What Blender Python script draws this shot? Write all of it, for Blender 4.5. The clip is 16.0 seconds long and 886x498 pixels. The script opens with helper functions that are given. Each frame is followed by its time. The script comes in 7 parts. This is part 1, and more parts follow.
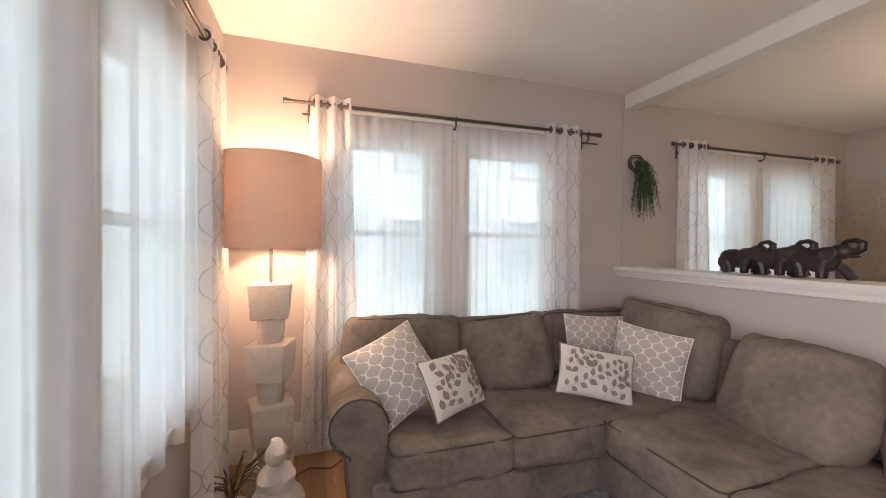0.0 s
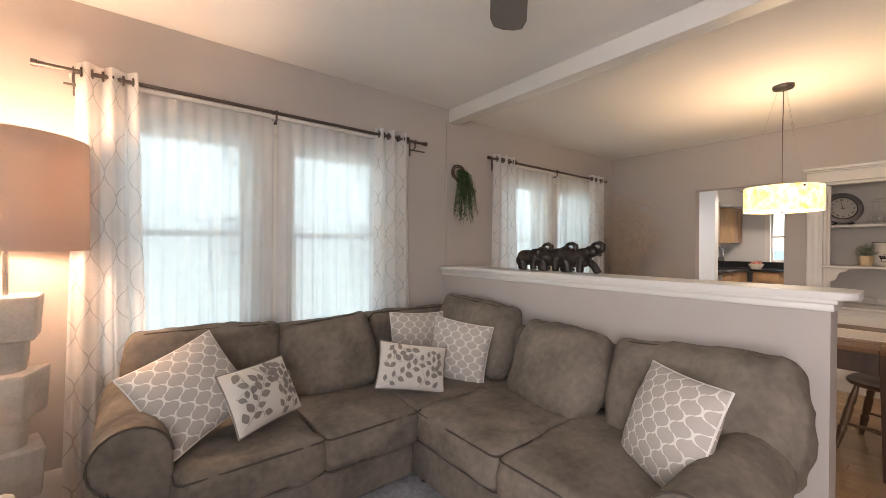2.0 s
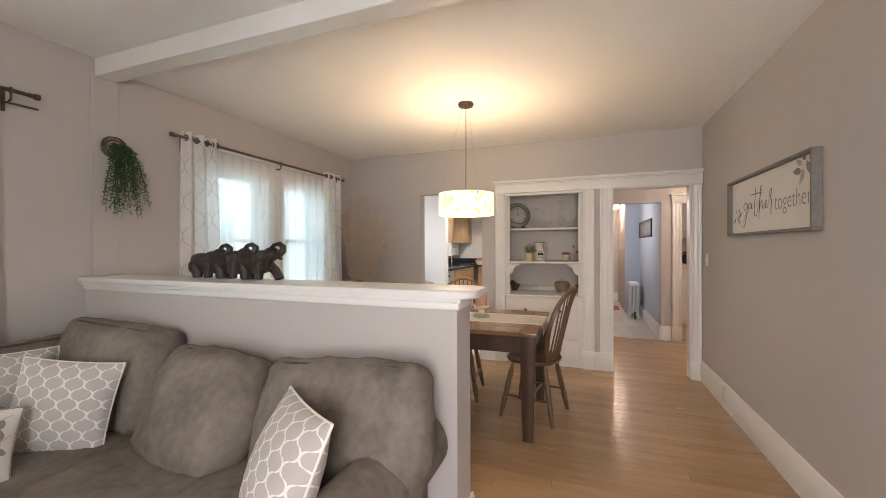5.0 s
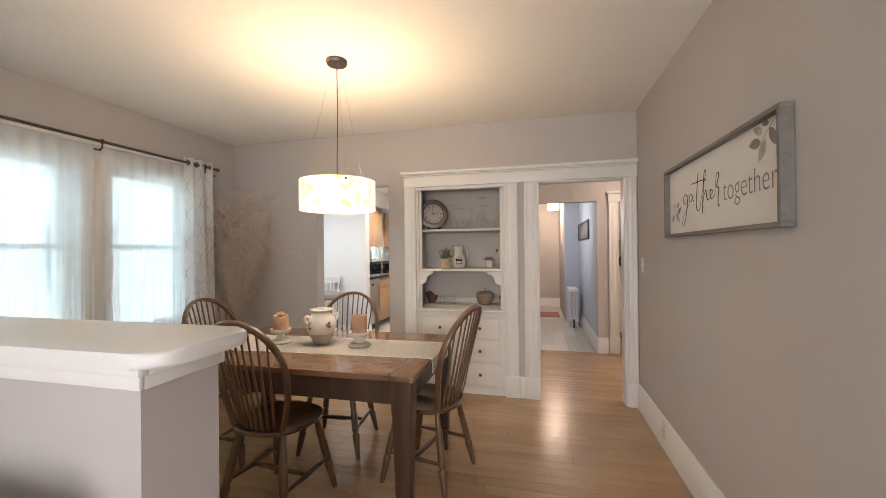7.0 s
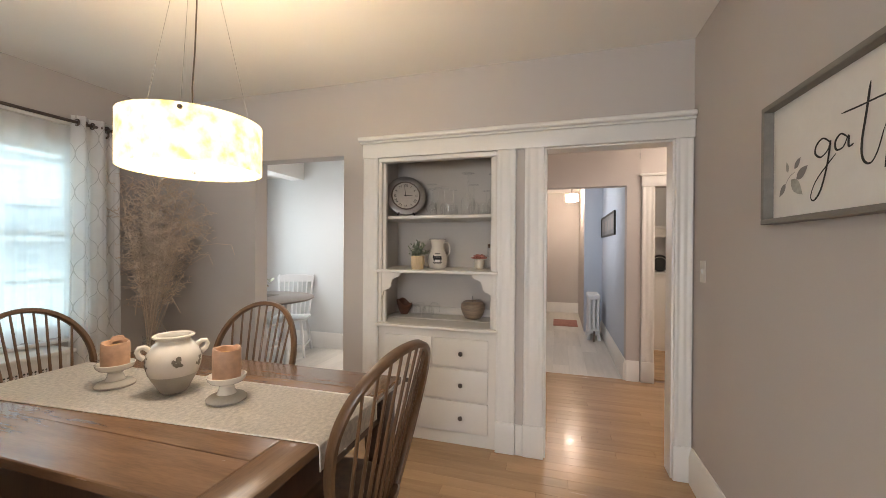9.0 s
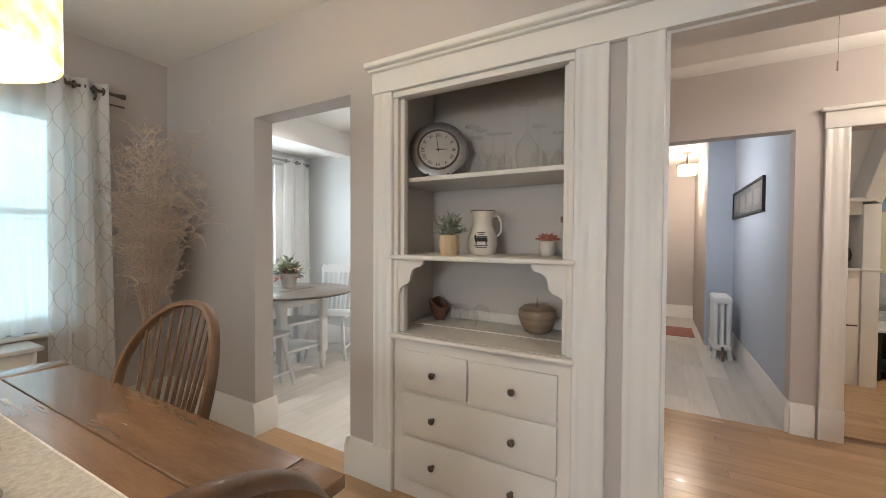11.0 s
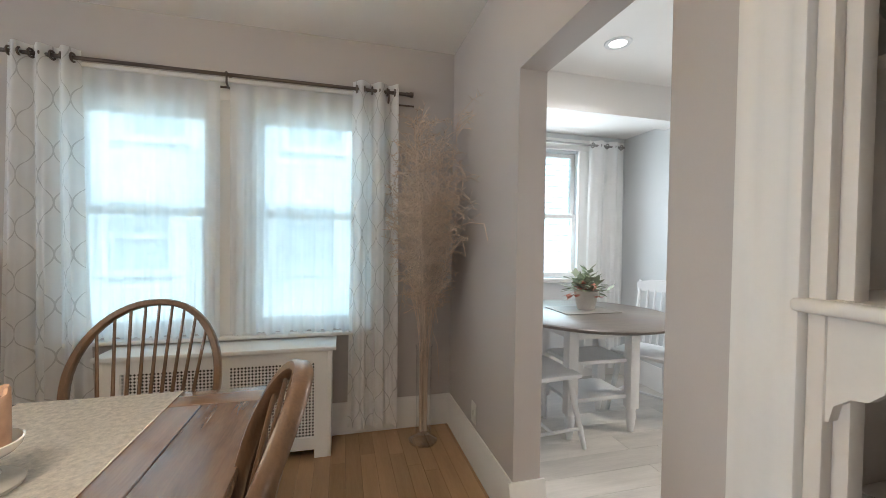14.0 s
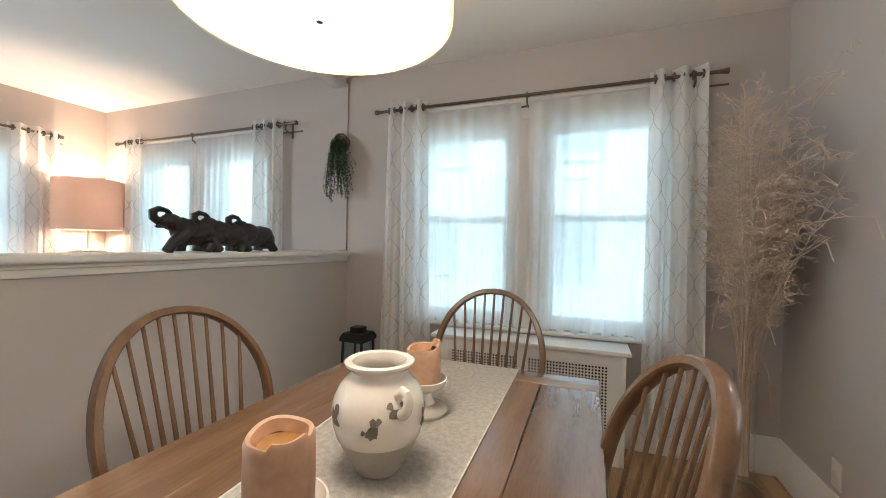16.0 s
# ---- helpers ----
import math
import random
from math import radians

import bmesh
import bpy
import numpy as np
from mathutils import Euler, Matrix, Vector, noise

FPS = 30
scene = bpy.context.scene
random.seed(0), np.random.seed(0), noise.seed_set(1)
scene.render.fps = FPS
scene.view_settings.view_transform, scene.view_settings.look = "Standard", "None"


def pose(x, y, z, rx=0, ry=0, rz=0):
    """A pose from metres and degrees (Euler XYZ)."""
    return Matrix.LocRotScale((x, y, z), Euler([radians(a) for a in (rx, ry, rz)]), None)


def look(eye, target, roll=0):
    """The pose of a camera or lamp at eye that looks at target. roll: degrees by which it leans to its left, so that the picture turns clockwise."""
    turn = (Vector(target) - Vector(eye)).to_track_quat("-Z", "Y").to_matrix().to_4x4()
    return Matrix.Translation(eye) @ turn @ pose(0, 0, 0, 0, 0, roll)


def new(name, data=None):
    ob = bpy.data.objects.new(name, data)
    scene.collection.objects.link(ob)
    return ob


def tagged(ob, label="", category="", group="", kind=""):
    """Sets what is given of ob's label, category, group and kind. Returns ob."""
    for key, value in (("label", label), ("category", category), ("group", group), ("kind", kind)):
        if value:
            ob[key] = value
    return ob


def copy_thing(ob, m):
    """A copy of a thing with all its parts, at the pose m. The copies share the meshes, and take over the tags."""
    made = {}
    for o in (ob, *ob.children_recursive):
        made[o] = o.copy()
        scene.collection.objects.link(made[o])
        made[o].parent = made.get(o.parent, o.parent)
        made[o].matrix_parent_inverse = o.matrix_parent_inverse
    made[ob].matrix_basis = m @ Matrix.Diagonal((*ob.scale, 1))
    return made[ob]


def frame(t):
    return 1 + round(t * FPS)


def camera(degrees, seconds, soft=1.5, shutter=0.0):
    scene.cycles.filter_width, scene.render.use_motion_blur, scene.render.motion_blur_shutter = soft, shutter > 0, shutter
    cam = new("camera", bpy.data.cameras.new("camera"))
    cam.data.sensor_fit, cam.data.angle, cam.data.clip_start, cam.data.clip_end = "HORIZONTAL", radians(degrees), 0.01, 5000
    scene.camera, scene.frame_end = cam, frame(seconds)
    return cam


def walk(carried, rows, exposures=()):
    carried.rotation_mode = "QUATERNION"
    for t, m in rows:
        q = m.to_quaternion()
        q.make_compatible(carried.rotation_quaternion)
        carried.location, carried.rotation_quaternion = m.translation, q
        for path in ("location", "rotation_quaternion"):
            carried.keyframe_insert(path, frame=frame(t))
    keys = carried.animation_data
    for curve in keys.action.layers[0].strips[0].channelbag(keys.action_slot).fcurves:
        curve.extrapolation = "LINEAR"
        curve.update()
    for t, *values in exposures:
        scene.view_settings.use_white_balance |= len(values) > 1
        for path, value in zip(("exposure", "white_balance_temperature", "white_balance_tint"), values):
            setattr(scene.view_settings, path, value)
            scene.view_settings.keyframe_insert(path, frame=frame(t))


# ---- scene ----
cam = camera(97.9, 16.0, 0.8)
PATH = [
    (0, (-0.024, 0.117, 1.314), (0.591, 2.019, 1.295), 0.3),
    (0.5, (0.023, 0.096, 1.32), (0.809, 1.935, 1.303), 0.3),
    (1, (0.064, 0.066, 1.314), (1.017, 1.824, 1.302), 0.3),
    (1.5, (0.107, 0.031, 1.316), (1.216, 1.696, 1.304), 0.3),
    (2, (0.156, -0.013, 1.321), (1.404, 1.549, 1.308), 0.3),
    (2.5, (0.219, -0.06, 1.317), (1.606, 1.38, 1.311), 0.1),
    (3, (0.285, -0.123, 1.328), (1.819, 1.16, 1.326), 0.0),
    (3.5, (0.367, -0.208, 1.339), (2.039, 0.889, 1.329), -0.0),
    (4, (0.481, -0.241, 1.345), (2.258, 0.677, 1.328), 0.0),
    (4.5, (0.624, -0.241, 1.345), (2.462, 0.549, 1.331), -0.1),
    (5, (0.809, -0.274, 1.33), (2.685, 0.418, 1.319), -0.2),
    (5.2, (0.895, -0.304, 1.33), (2.783, 0.353, 1.322), -0.2),
    (7.3, (1.876, -0.56, 1.341), (3.823, -0.101, 1.335), -0.4),
    (7.5, (1.988, -0.566, 1.342), (3.936, -0.115, 1.325), -0.2),
    (8, (2.253, -0.578, 1.342), (4.202, -0.129, 1.325), -0.2),
    (8.2, (2.353, -0.596, 1.341), (4.3, -0.137, 1.327), -0.1),
    (10.3, (3.424, -0.639, 1.278), (5.247, 0.182, 1.238), 0.4),
    (10.5, (3.512, -0.616, 1.275), (5.321, 0.237, 1.228), 0.3),
    (11, (3.745, -0.53, 1.233), (5.49, 0.447, 1.188), 0.3),
    (11.5, (3.958, -0.417, 1.236), (5.613, 0.705, 1.187), 0.3),
    (12, (4.186, -0.319, 1.242), (5.733, 0.948, 1.201), 0.4),
    (12.5, (4.363, -0.201, 1.246), (5.74, 1.249, 1.202), 0.4),
    (13, (4.479, -0.057, 1.233), (5.618, 1.586, 1.193), 0.5),
    (13.5, (4.531, 0.073, 1.239), (5.412, 1.868, 1.198), 0.7),
    (14, (4.544, 0.149, 1.244), (5.05, 2.084, 1.204), 0.8),
    (14.5, (4.51, 0.172, 1.228), (4.678, 2.165, 1.194), 0.8),
    (15, (4.419, 0.169, 1.216), (4.258, 2.162, 1.184), 0.8),
    (15.5, (4.347, 0.145, 1.201), (3.929, 2.1, 1.179), 0.9),
    (16, (4.29, 0.111, 1.207), (3.581, 1.981, 1.187), 1.0),
]
walk(cam, [(t, look(eye, target, roll)) for t, eye, target, roll in PATH], [(0, 2.10, 7450, 27), (1.5, 2.08, 7500, 25), (3, 2.18, 7400, 22), (4, 2.40, 7150, 21), (5, 2.38, 7100, 20), (8, 2.47, 6850, 17), (10.5, 2.40, 6700, 13), (11.5, 2.48, 6400, 12), (13.5, 2.50, 6250, 12), (14.7, 2.42, 6300, 12), (16, 2.50, 6400, 13)])

# ---- world, sun and lamps ----
world = bpy.data.worlds.new("sky")
scene.world = world
world.use_nodes = True
wn = world.node_tree.nodes
sky = wn.new("ShaderNodeTexSky")
sky.sky_type, sky.sun_disc = "NISHITA", False
sky.sun_elevation, sky.sun_rotation = radians(46), radians(135)
world.node_tree.links.new(sky.outputs[0], wn["Background"].inputs[0])
wn["Background"].inputs[1].default_value = 0.15


def lamp(name, kind, at, watts, colour, size=0.1, target=None):
    d = bpy.data.lights.new(name, kind)
    d.energy, d.color = watts, colour
    if kind == "AREA":
        d.size = size
    elif kind in ("POINT", "SPOT"):
        d.shadow_soft_size = size
    ob = new(name, d)
    ob.matrix_world = look(at, target) if target else pose(*at)
    return ob


WARM, SOFT, COOL = (1.0, 0.77, 0.55), (1.0, 0.88, 0.74), (0.88, 0.95, 1.0)
sun = lamp("sun", "SUN", (8, -8, 11), 2.0, (1.0, 0.97, 0.92), target=(0, 0, 0))
sun.data.angle = radians(0.5)
lamp("floor_lamp_bulb", "POINT", (-0.268, 2.395, 1.57), 9.5, WARM, 0.05)
lamp("pendant_bulb", "POINT", (3.858, 0.646, 1.70), 2.9, SOFT, 0.12)
nook_light = lamp("kitchen_downlight_bulb", "SPOT", (6.15, 2.17, 2.42), 9.5, (1, 0.98, 0.95), 0.06, (6.15, 2.17, 0)).data
nook_light.spot_size, nook_light.spot_blend = radians(150), 1.0
lamp("kitchen_downlight_bulb", "SPOT", (8.0, 1.4, 2.42), 26, (1, 0.93, 0.82), 0.06, (8.0, 1.4, 0)).data.spot_size = radians(150)
lamp("corridor_lamp_bulb", "POINT", (10.05, -0.85, 2.17), 4.5, SOFT, 0.06)
# fill light added out of view to brighten the hall; no fixture
lamp("hall_lamp_bulb", "POINT", (6.2, -2.1, 2.2), 5.2, SOFT, 0.1)
# added unseen fill standing in for the far room's daylight
lamp("far_room_bulb", "POINT", (8.3, -3.0, 2.1), 6, SOFT, 0.1)


def daylight(name, at, target, wide, high, watts):
    """Sky light from a panel in a window's opening, and on the corridor's bare wall."""
    ob = lamp(name, "AREA", at, watts, COOL, wide, target)
    ob.data.shape, ob.data.size_y = "RECTANGLE", high
    return ob


# fill in an added, unseen bare opening; lights sofa and half wall
daylight("west_window_sky", (-0.70, -0.60, 1.36), (1.0, -0.45, 1.30), 0.98, 1.25, 10.5)
daylight("window_3_sky", (-0.75, 1.185, 1.36), (1.0, 1.185, 1.30), 1.50, 1.25, 1.2).data.color = (1.0, 0.95, 0.93)
# added cool panel on the unseen, windowless corridor wall, in place of daylight
daylight("corridor_window_sky", (8.2, -0.405, 1.5), (8.2, -1.2, 1.4), 0.8, 1.1, 3.2)
daylight("nook_window_sky", (6.185, 3.36, 1.50), (6.185, 2.0, 1.35), 0.85, 1.10, 3.3)

# ---- materials ----


def mat(name, col, rough=0.5, metal=0.0, var=0.08, scale=6.0, fine=60.0, bump=0.0, spec=0.5, stretch=(1, 1, 1), coat=0.0, rnd=0.0, isl=0.0, trans=0.0, dist=0.002):
    m = bpy.data.materials.new(name)
    m.use_nodes = True
    nt = m.node_tree
    nd, ln = nt.nodes, nt.links
    p = nd["Principled BSDF"]
    p.inputs["Roughness"].default_value = rough
    p.inputs["Metallic"].default_value = metal
    p.inputs["Specular IOR Level"].default_value = spec
    p.inputs["Coat Weight"].default_value = coat
    p.inputs["Transmission Weight"].default_value = trans
    tc, mp = nd.new("ShaderNodeTexCoord"), nd.new("ShaderNodeMapping")
    mp.inputs["Scale"].default_value = stretch
    ln.new(tc.outputs["Object"], mp.inputs["Vector"])
    src = mp.outputs["Vector"]
    if rnd or isl:
        info = nd.new("ShaderNodeObjectInfo") if rnd else nd.new("ShaderNodeNewGeometry")
        val = info.outputs["Random"] if rnd else info.outputs["Random Per Island"]
        off = nd.new("ShaderNodeVectorMath")
        off.operation = "MULTIPLY_ADD"
        ln.new(val, off.inputs[0])
        off.inputs[1].default_value = (17, 31, 23)
        ln.new(src, off.inputs[2])
        src = off.outputs[0]
    n1, n2 = nd.new("ShaderNodeTexNoise"), nd.new("ShaderNodeTexNoise")
    n1.inputs["Scale"].default_value, n2.inputs["Scale"].default_value = scale, fine
    n1.inputs["Detail"].default_value = n2.inputs["Detail"].default_value = 4
    ln.new(src, n1.inputs["Vector"]), ln.new(src, n2.inputs["Vector"])
    add = nd.new("ShaderNodeMath")
    add.operation = "MULTIPLY_ADD"
    ln.new(n2.outputs[0], add.inputs[0])
    add.inputs[1].default_value = 0.5
    ln.new(n1.outputs[0], add.inputs[2])
    last = add.outputs[0]
    if rnd or isl:
        a2 = nd.new("ShaderNodeMath")
        a2.operation = "MULTIPLY_ADD"
        ln.new(val, a2.inputs[0])
        a2.inputs[1].default_value = rnd or isl
        ln.new(last, a2.inputs[2])
        last = a2.outputs[0]
    r = nd.new("ShaderNodeMapRange")
    ln.new(last, r.inputs[0])
    r.inputs[1].default_value, r.inputs[2].default_value = 0.4, 1.1 + (rnd or isl)
    mix = nd.new("ShaderNodeMix")
    mix.data_type = "RGBA"
    ln.new(r.outputs[0], mix.inputs[0])
    lo = [max(0, c * (1 - var)) for c in col]
    hi = [min(1, c * (1 + var)) for c in col]
    mix.inputs[6].default_value, mix.inputs[7].default_value = (*lo, 1), (*hi, 1)
    ln.new(mix.outputs[2], p.inputs["Base Color"])
    rr = nd.new("ShaderNodeMapRange")
    ln.new(n1.outputs[0], rr.inputs[0])
    rr.inputs[3].default_value, rr.inputs[4].default_value = max(0, rough - 0.07), min(1, rough + 0.07)
    ln.new(rr.outputs[0], p.inputs["Roughness"])
    if bump:
        b = nd.new("ShaderNodeBump")
        b.inputs["Strength"].default_value, b.inputs["Distance"].default_value = bump, dist
        ln.new(n2.outputs[0], b.inputs["Height"])
        ln.new(b.outputs[0], p.inputs["Normal"])
    return m


def maths(nt, op, a, b=None, c=None):
    n = nt.nodes.new("ShaderNodeMath")
    n.operation = op
    for i, v in enumerate((a, b, c)):
        if v is None:
            continue
        if isinstance(v, (int, float)):
            n.inputs[i].default_value = v
        else:
            nt.links.new(v, n.inputs[i])
    return n.outputs[0]


def trellis(nt, half, tall, amp, width, power=1.0):
    """A factor that is 1 on the lines of an ogee lattice, in the surface's own metres (its UV map)."""
    uv = nt.nodes.new("ShaderNodeUVMap")
    sep = nt.nodes.new("ShaderNodeSeparateXYZ")
    nt.links.new(uv.outputs[0], sep.inputs[0])
    u, v = sep.outputs[0], sep.outputs[1]
    s = maths(nt, "SINE", maths(nt, "MULTIPLY", v, 2 * math.pi / tall))
    s = maths(nt, "MULTIPLY", maths(nt, "MULTIPLY", maths(nt, "SIGN", s), maths(nt, "POWER", maths(nt, "ABSOLUTE", s), power)), amp)
    d1 = maths(nt, "ABSOLUTE", maths(nt, "WRAP", maths(nt, "SUBTRACT", u, s), half, -half))
    d2 = maths(nt, "ABSOLUTE", maths(nt, "WRAP", maths(nt, "SUBTRACT", maths(nt, "ADD", u, s), half), half, -half))
    return maths(nt, "LESS_THAN", maths(nt, "MINIMUM", d1, d2), width)


def sheer(name, col, clear, pattern=None, line=(0.3, 0.28, 0.27), face=0.52):
    """Thin curtain cloth: part clear, part glowing through, part white."""
    m = bpy.data.materials.new(name)
    m.use_nodes = True
    nt = m.node_tree
    nd, ln = nt.nodes, nt.links
    nd.remove(nd["Principled BSDF"])
    out = nd["Material Output"]
    tr, df, cl = nd.new("ShaderNodeBsdfTranslucent"), nd.new("ShaderNodeBsdfDiffuse"), nd.new("ShaderNodeBsdfTransparent")
    tc, wv = nd.new("ShaderNodeTexCoord"), nd.new("ShaderNodeTexNoise")
    wv.inputs["Scale"].default_value = 9
    ln.new(tc.outputs["Object"], wv.inputs["Vector"])
    mixc = nd.new("ShaderNodeMix")
    mixc.data_type = "RGBA"
    mixc.inputs[6].default_value, mixc.inputs[7].default_value = (*[c * 0.93 for c in col], 1), (*col, 1)
    ln.new(wv.outputs[0], mixc.inputs[0])
    colour = mixc.outputs[2]
    fac = None
    if pattern:
        fac = trellis(nt, *pattern)
        mp = nd.new("ShaderNodeMix")
        mp.data_type = "RGBA"
        ln.new(maths(nt, "MULTIPLY", fac, 0.5), mp.inputs[0])
        ln.new(colour, mp.inputs[6])
        mp.inputs[7].default_value = (*line, 1)
        colour = mp.outputs[2]
    ln.new(colour, tr.inputs[0]), ln.new(colour, df.inputs[0])
    a, b = nd.new("ShaderNodeMixShader"), nd.new("ShaderNodeMixShader")
    a.inputs[0].default_value = face
    ln.new(tr.outputs[0], a.inputs[1]), ln.new(df.outputs[0], a.inputs[2])
    thread = maths(nt, "MULTIPLY_ADD", wv.outputs[0], 0.16, clear - 0.08)
    if fac is not None:
        thread = maths(nt, "MULTIPLY", thread, maths(nt, "SUBTRACT", 1.0, maths(nt, "MULTIPLY", fac, 0.8)))
    ln.new(thread, b.inputs[0])
    ln.new(a.outputs[0], b.inputs[1]), ln.new(cl.outputs[0], b.inputs[2])
    ln.new(b.outputs[0], out.inputs[0])
    return m


def printed(name, base, line, half, tall, amp, width, power=0.6):
    m = mat(name, base, 0.9, var=0.06, fine=400, bump=0.3, spec=0.2)
    nt = m.node_tree
    p = nt.nodes["Principled BSDF"]
    src = p.inputs["Base Color"].links[0].from_socket
    mp = nt.nodes.new("ShaderNodeMix")
    mp.data_type = "RGBA"
    nt.links.new(trellis(nt, half, tall, amp, width, power), mp.inputs[0])
    nt.links.new(src, mp.inputs[6])
    mp.inputs[7].default_value = (*line, 1)
    nt.links.new(mp.outputs[2], p.inputs["Base Color"])
    return m


def glow(name, col, strength, spots=None):
    m = bpy.data.materials.new(name)
    m.use_nodes = True
    nt = m.node_tree
    p = nt.nodes["Principled BSDF"]
    p.inputs["Base Color"].default_value = (*col, 1)
    p.inputs["Roughness"].default_value = 0.5
    p.inputs["Emission Color"].default_value = (*col, 1)
    p.inputs["Emission Strength"].default_value = strength
    if spots:
        n, tc, rp = nt.nodes.new("ShaderNodeTexNoise"), nt.nodes.new("ShaderNodeTexCoord"), nt.nodes.new("ShaderNodeValToRGB")
        n.inputs["Scale"].default_value, n.inputs["Detail"].default_value = 22, 5
        nt.links.new(tc.outputs["Object"], n.inputs["Vector"])
        rp.color_ramp.elements[0].position, rp.color_ramp.elements[1].position = 0.33, 0.62
        rp.color_ramp.elements[0].color, rp.color_ramp.elements[1].color = (*spots, 1), (*col, 1)
        nt.links.new(n.outputs[0], rp.inputs[0])
        nt.links.new(rp.outputs[0], p.inputs["Emission Color"])
        nt.links.new(rp.outputs[0], p.inputs["Base Color"])
    return m


def clear_glass(name, tint=(0.80, 0.94, 0.96), mirror=0.05, edge=0.6):
    """A thin pane: clear, with a mirror's share by Fresnel."""
    m = bpy.data.materials.new(name)
    m.use_nodes = True
    nt = m.node_tree
    nt.nodes.remove(nt.nodes["Principled BSDF"])
    t, g, f, mx = (nt.nodes.new("ShaderNode" + k) for k in ("BsdfTransparent", "BsdfGlossy", "LayerWeight", "MixShader"))
    t.inputs[0].default_value = (*tint, 1)
    g.inputs["Roughness"].default_value = 0.02
    nt.links.new(maths(nt, "MULTIPLY_ADD", maths(nt, "POWER", f.outputs["Facing"], 4.0), edge, mirror), mx.inputs[0]), nt.links.new(t.outputs[0], mx.inputs[1]), nt.links.new(g.outputs[0], mx.inputs[2])
    nt.links.new(mx.outputs[0], nt.nodes["Material Output"].inputs[0])
    return m


M_WALL = mat("greige_wall_paint", (0.53, 0.487, 0.465), 0.75, var=0.03, scale=1.5, fine=180, bump=0.08, spec=0.3)
M_CEIL = mat("ceiling_paint", (0.87, 0.845, 0.815), 0.85, var=0.025, scale=1.2, fine=150, bump=0.06, spec=0.2)
M_TRIM = mat("white_gloss_trim", (0.79, 0.77, 0.74), 0.35, var=0.03, scale=3, fine=90, bump=0.04)
M_CAB = mat("cream_cabinet_paint", (0.76, 0.72, 0.67), 0.42, var=0.035, scale=3, fine=90, bump=0.05)
# the cabinet's cream, darkened to put in the shade inside the cupboard
M_CUPIN = mat("cream_paint_shaded", (0.60, 0.555, 0.51), 0.55, var=0.04, scale=3, fine=90, bump=0.05)
M_PLANK = mat("honey_oak_boards", (0.40, 0.245, 0.128), 0.24, var=0.26, scale=3.0, fine=22, stretch=(7, 0.7, 7), rnd=0.5, bump=0.1, coat=0.15)
M_PLANK_ISL = mat("honey_oak_boards_joined", (0.40, 0.245, 0.128), 0.24, var=0.26, scale=3.0, fine=22, stretch=(7, 0.7, 7), isl=0.5, bump=0.1, coat=0.15)
M_GAP = mat("board_gap", (0.17, 0.095, 0.05), 0.7)
M_LVT = mat("pale_grey_plank", (0.56, 0.53, 0.49), 0.4, var=0.26, scale=3, fine=20, stretch=(0.8, 7, 7), rnd=0.6, bump=0.06)
M_TABLE = mat("stained_table_wood", (0.175, 0.094, 0.048), 0.24, var=0.5, scale=3, fine=26, stretch=(8, 0.9, 8), rnd=0.3, bump=0.06, coat=0.3)
M_DARKWOOD = mat("dark_stained_wood", (0.062, 0.032, 0.019), 0.38, var=0.4, scale=4, fine=30, stretch=(8, 8, 0.9), bump=0.08)
M_CHAIR = mat("chair_wood", (0.135, 0.073, 0.037), 0.32, var=0.4, scale=5, fine=40, stretch=(6, 6, 1), bump=0.06, coat=0.25)
M_SOFA = mat("taupe_microsuede", (0.195, 0.165, 0.137), 0.92, var=0.48, scale=4.5, fine=30, bump=0.3, spec=0.15, dist=0.006)
M_PIPE = mat("taupe_piping", (0.075, 0.06, 0.05), 0.9, var=0.1)
M_TREL = printed("trellis_cotton", (0.50, 0.455, 0.42), (0.80, 0.77, 0.73), 0.038, 0.086, 0.019, 0.0042)
M_LEAFBASE = mat("oatmeal_linen", (0.74, 0.70, 0.65), 0.9, var=0.06, fine=500, bump=0.3, spec=0.2)
M_LEAFINK = mat("taupe_leaf_print", (0.27, 0.24, 0.22), 0.9, var=0.15, fine=200)
M_SHEER = sheer("white_voile", (0.98, 0.98, 0.98), 0.22, face=0.46)
M_DRAPE = sheer("embroidered_white_drape", (0.97, 0.96, 0.95), 0.15, (0.062, 0.27, 0.031, 0.0028, 0.8), face=0.62)
M_NOOKCLOTH = sheer("plain_white_cotton", (0.96, 0.95, 0.93), 0.06, face=0.7)
M_BRONZE = mat("brushed_bronze", (0.16, 0.13, 0.115), 0.35, 0.9, var=0.15)
M_IRON = mat("black_iron", (0.018, 0.017, 0.016), 0.5, 0.4)
M_STATUE = mat("dark_carved_wood", (0.022, 0.015, 0.013), 0.38, var=0.5, scale=30, fine=120, bump=0.4)
M_LINEN = sheer("linen_shade", (0.66, 0.53, 0.45), 0.0, face=0.80)
M_STONE = mat("whitewashed_stone", (0.66, 0.61, 0.56), 0.75, var=0.22, scale=9, fine=70, bump=0.5, spec=0.2)
M_JAR = mat("crackled_cream_glaze", (0.76, 0.695, 0.605), 0.25, var=0.06, scale=8, fine=90, coat=0.4)
M_BARE = mat("bare_stoneware", (0.40, 0.36, 0.30), 0.8, var=0.12, fine=120, bump=0.25)
M_CHIP = mat("chipped_glaze", (0.20, 0.17, 0.13), 0.85, var=0.35, fine=90)
M_WAX = mat("apricot_wax", (0.50, 0.30, 0.19), 0.5, var=0.35, scale=10, fine=50, bump=0.1)
M_WAXIN = mat("pale_inner_wax", (0.78, 0.54, 0.28), 0.45, var=0.15)
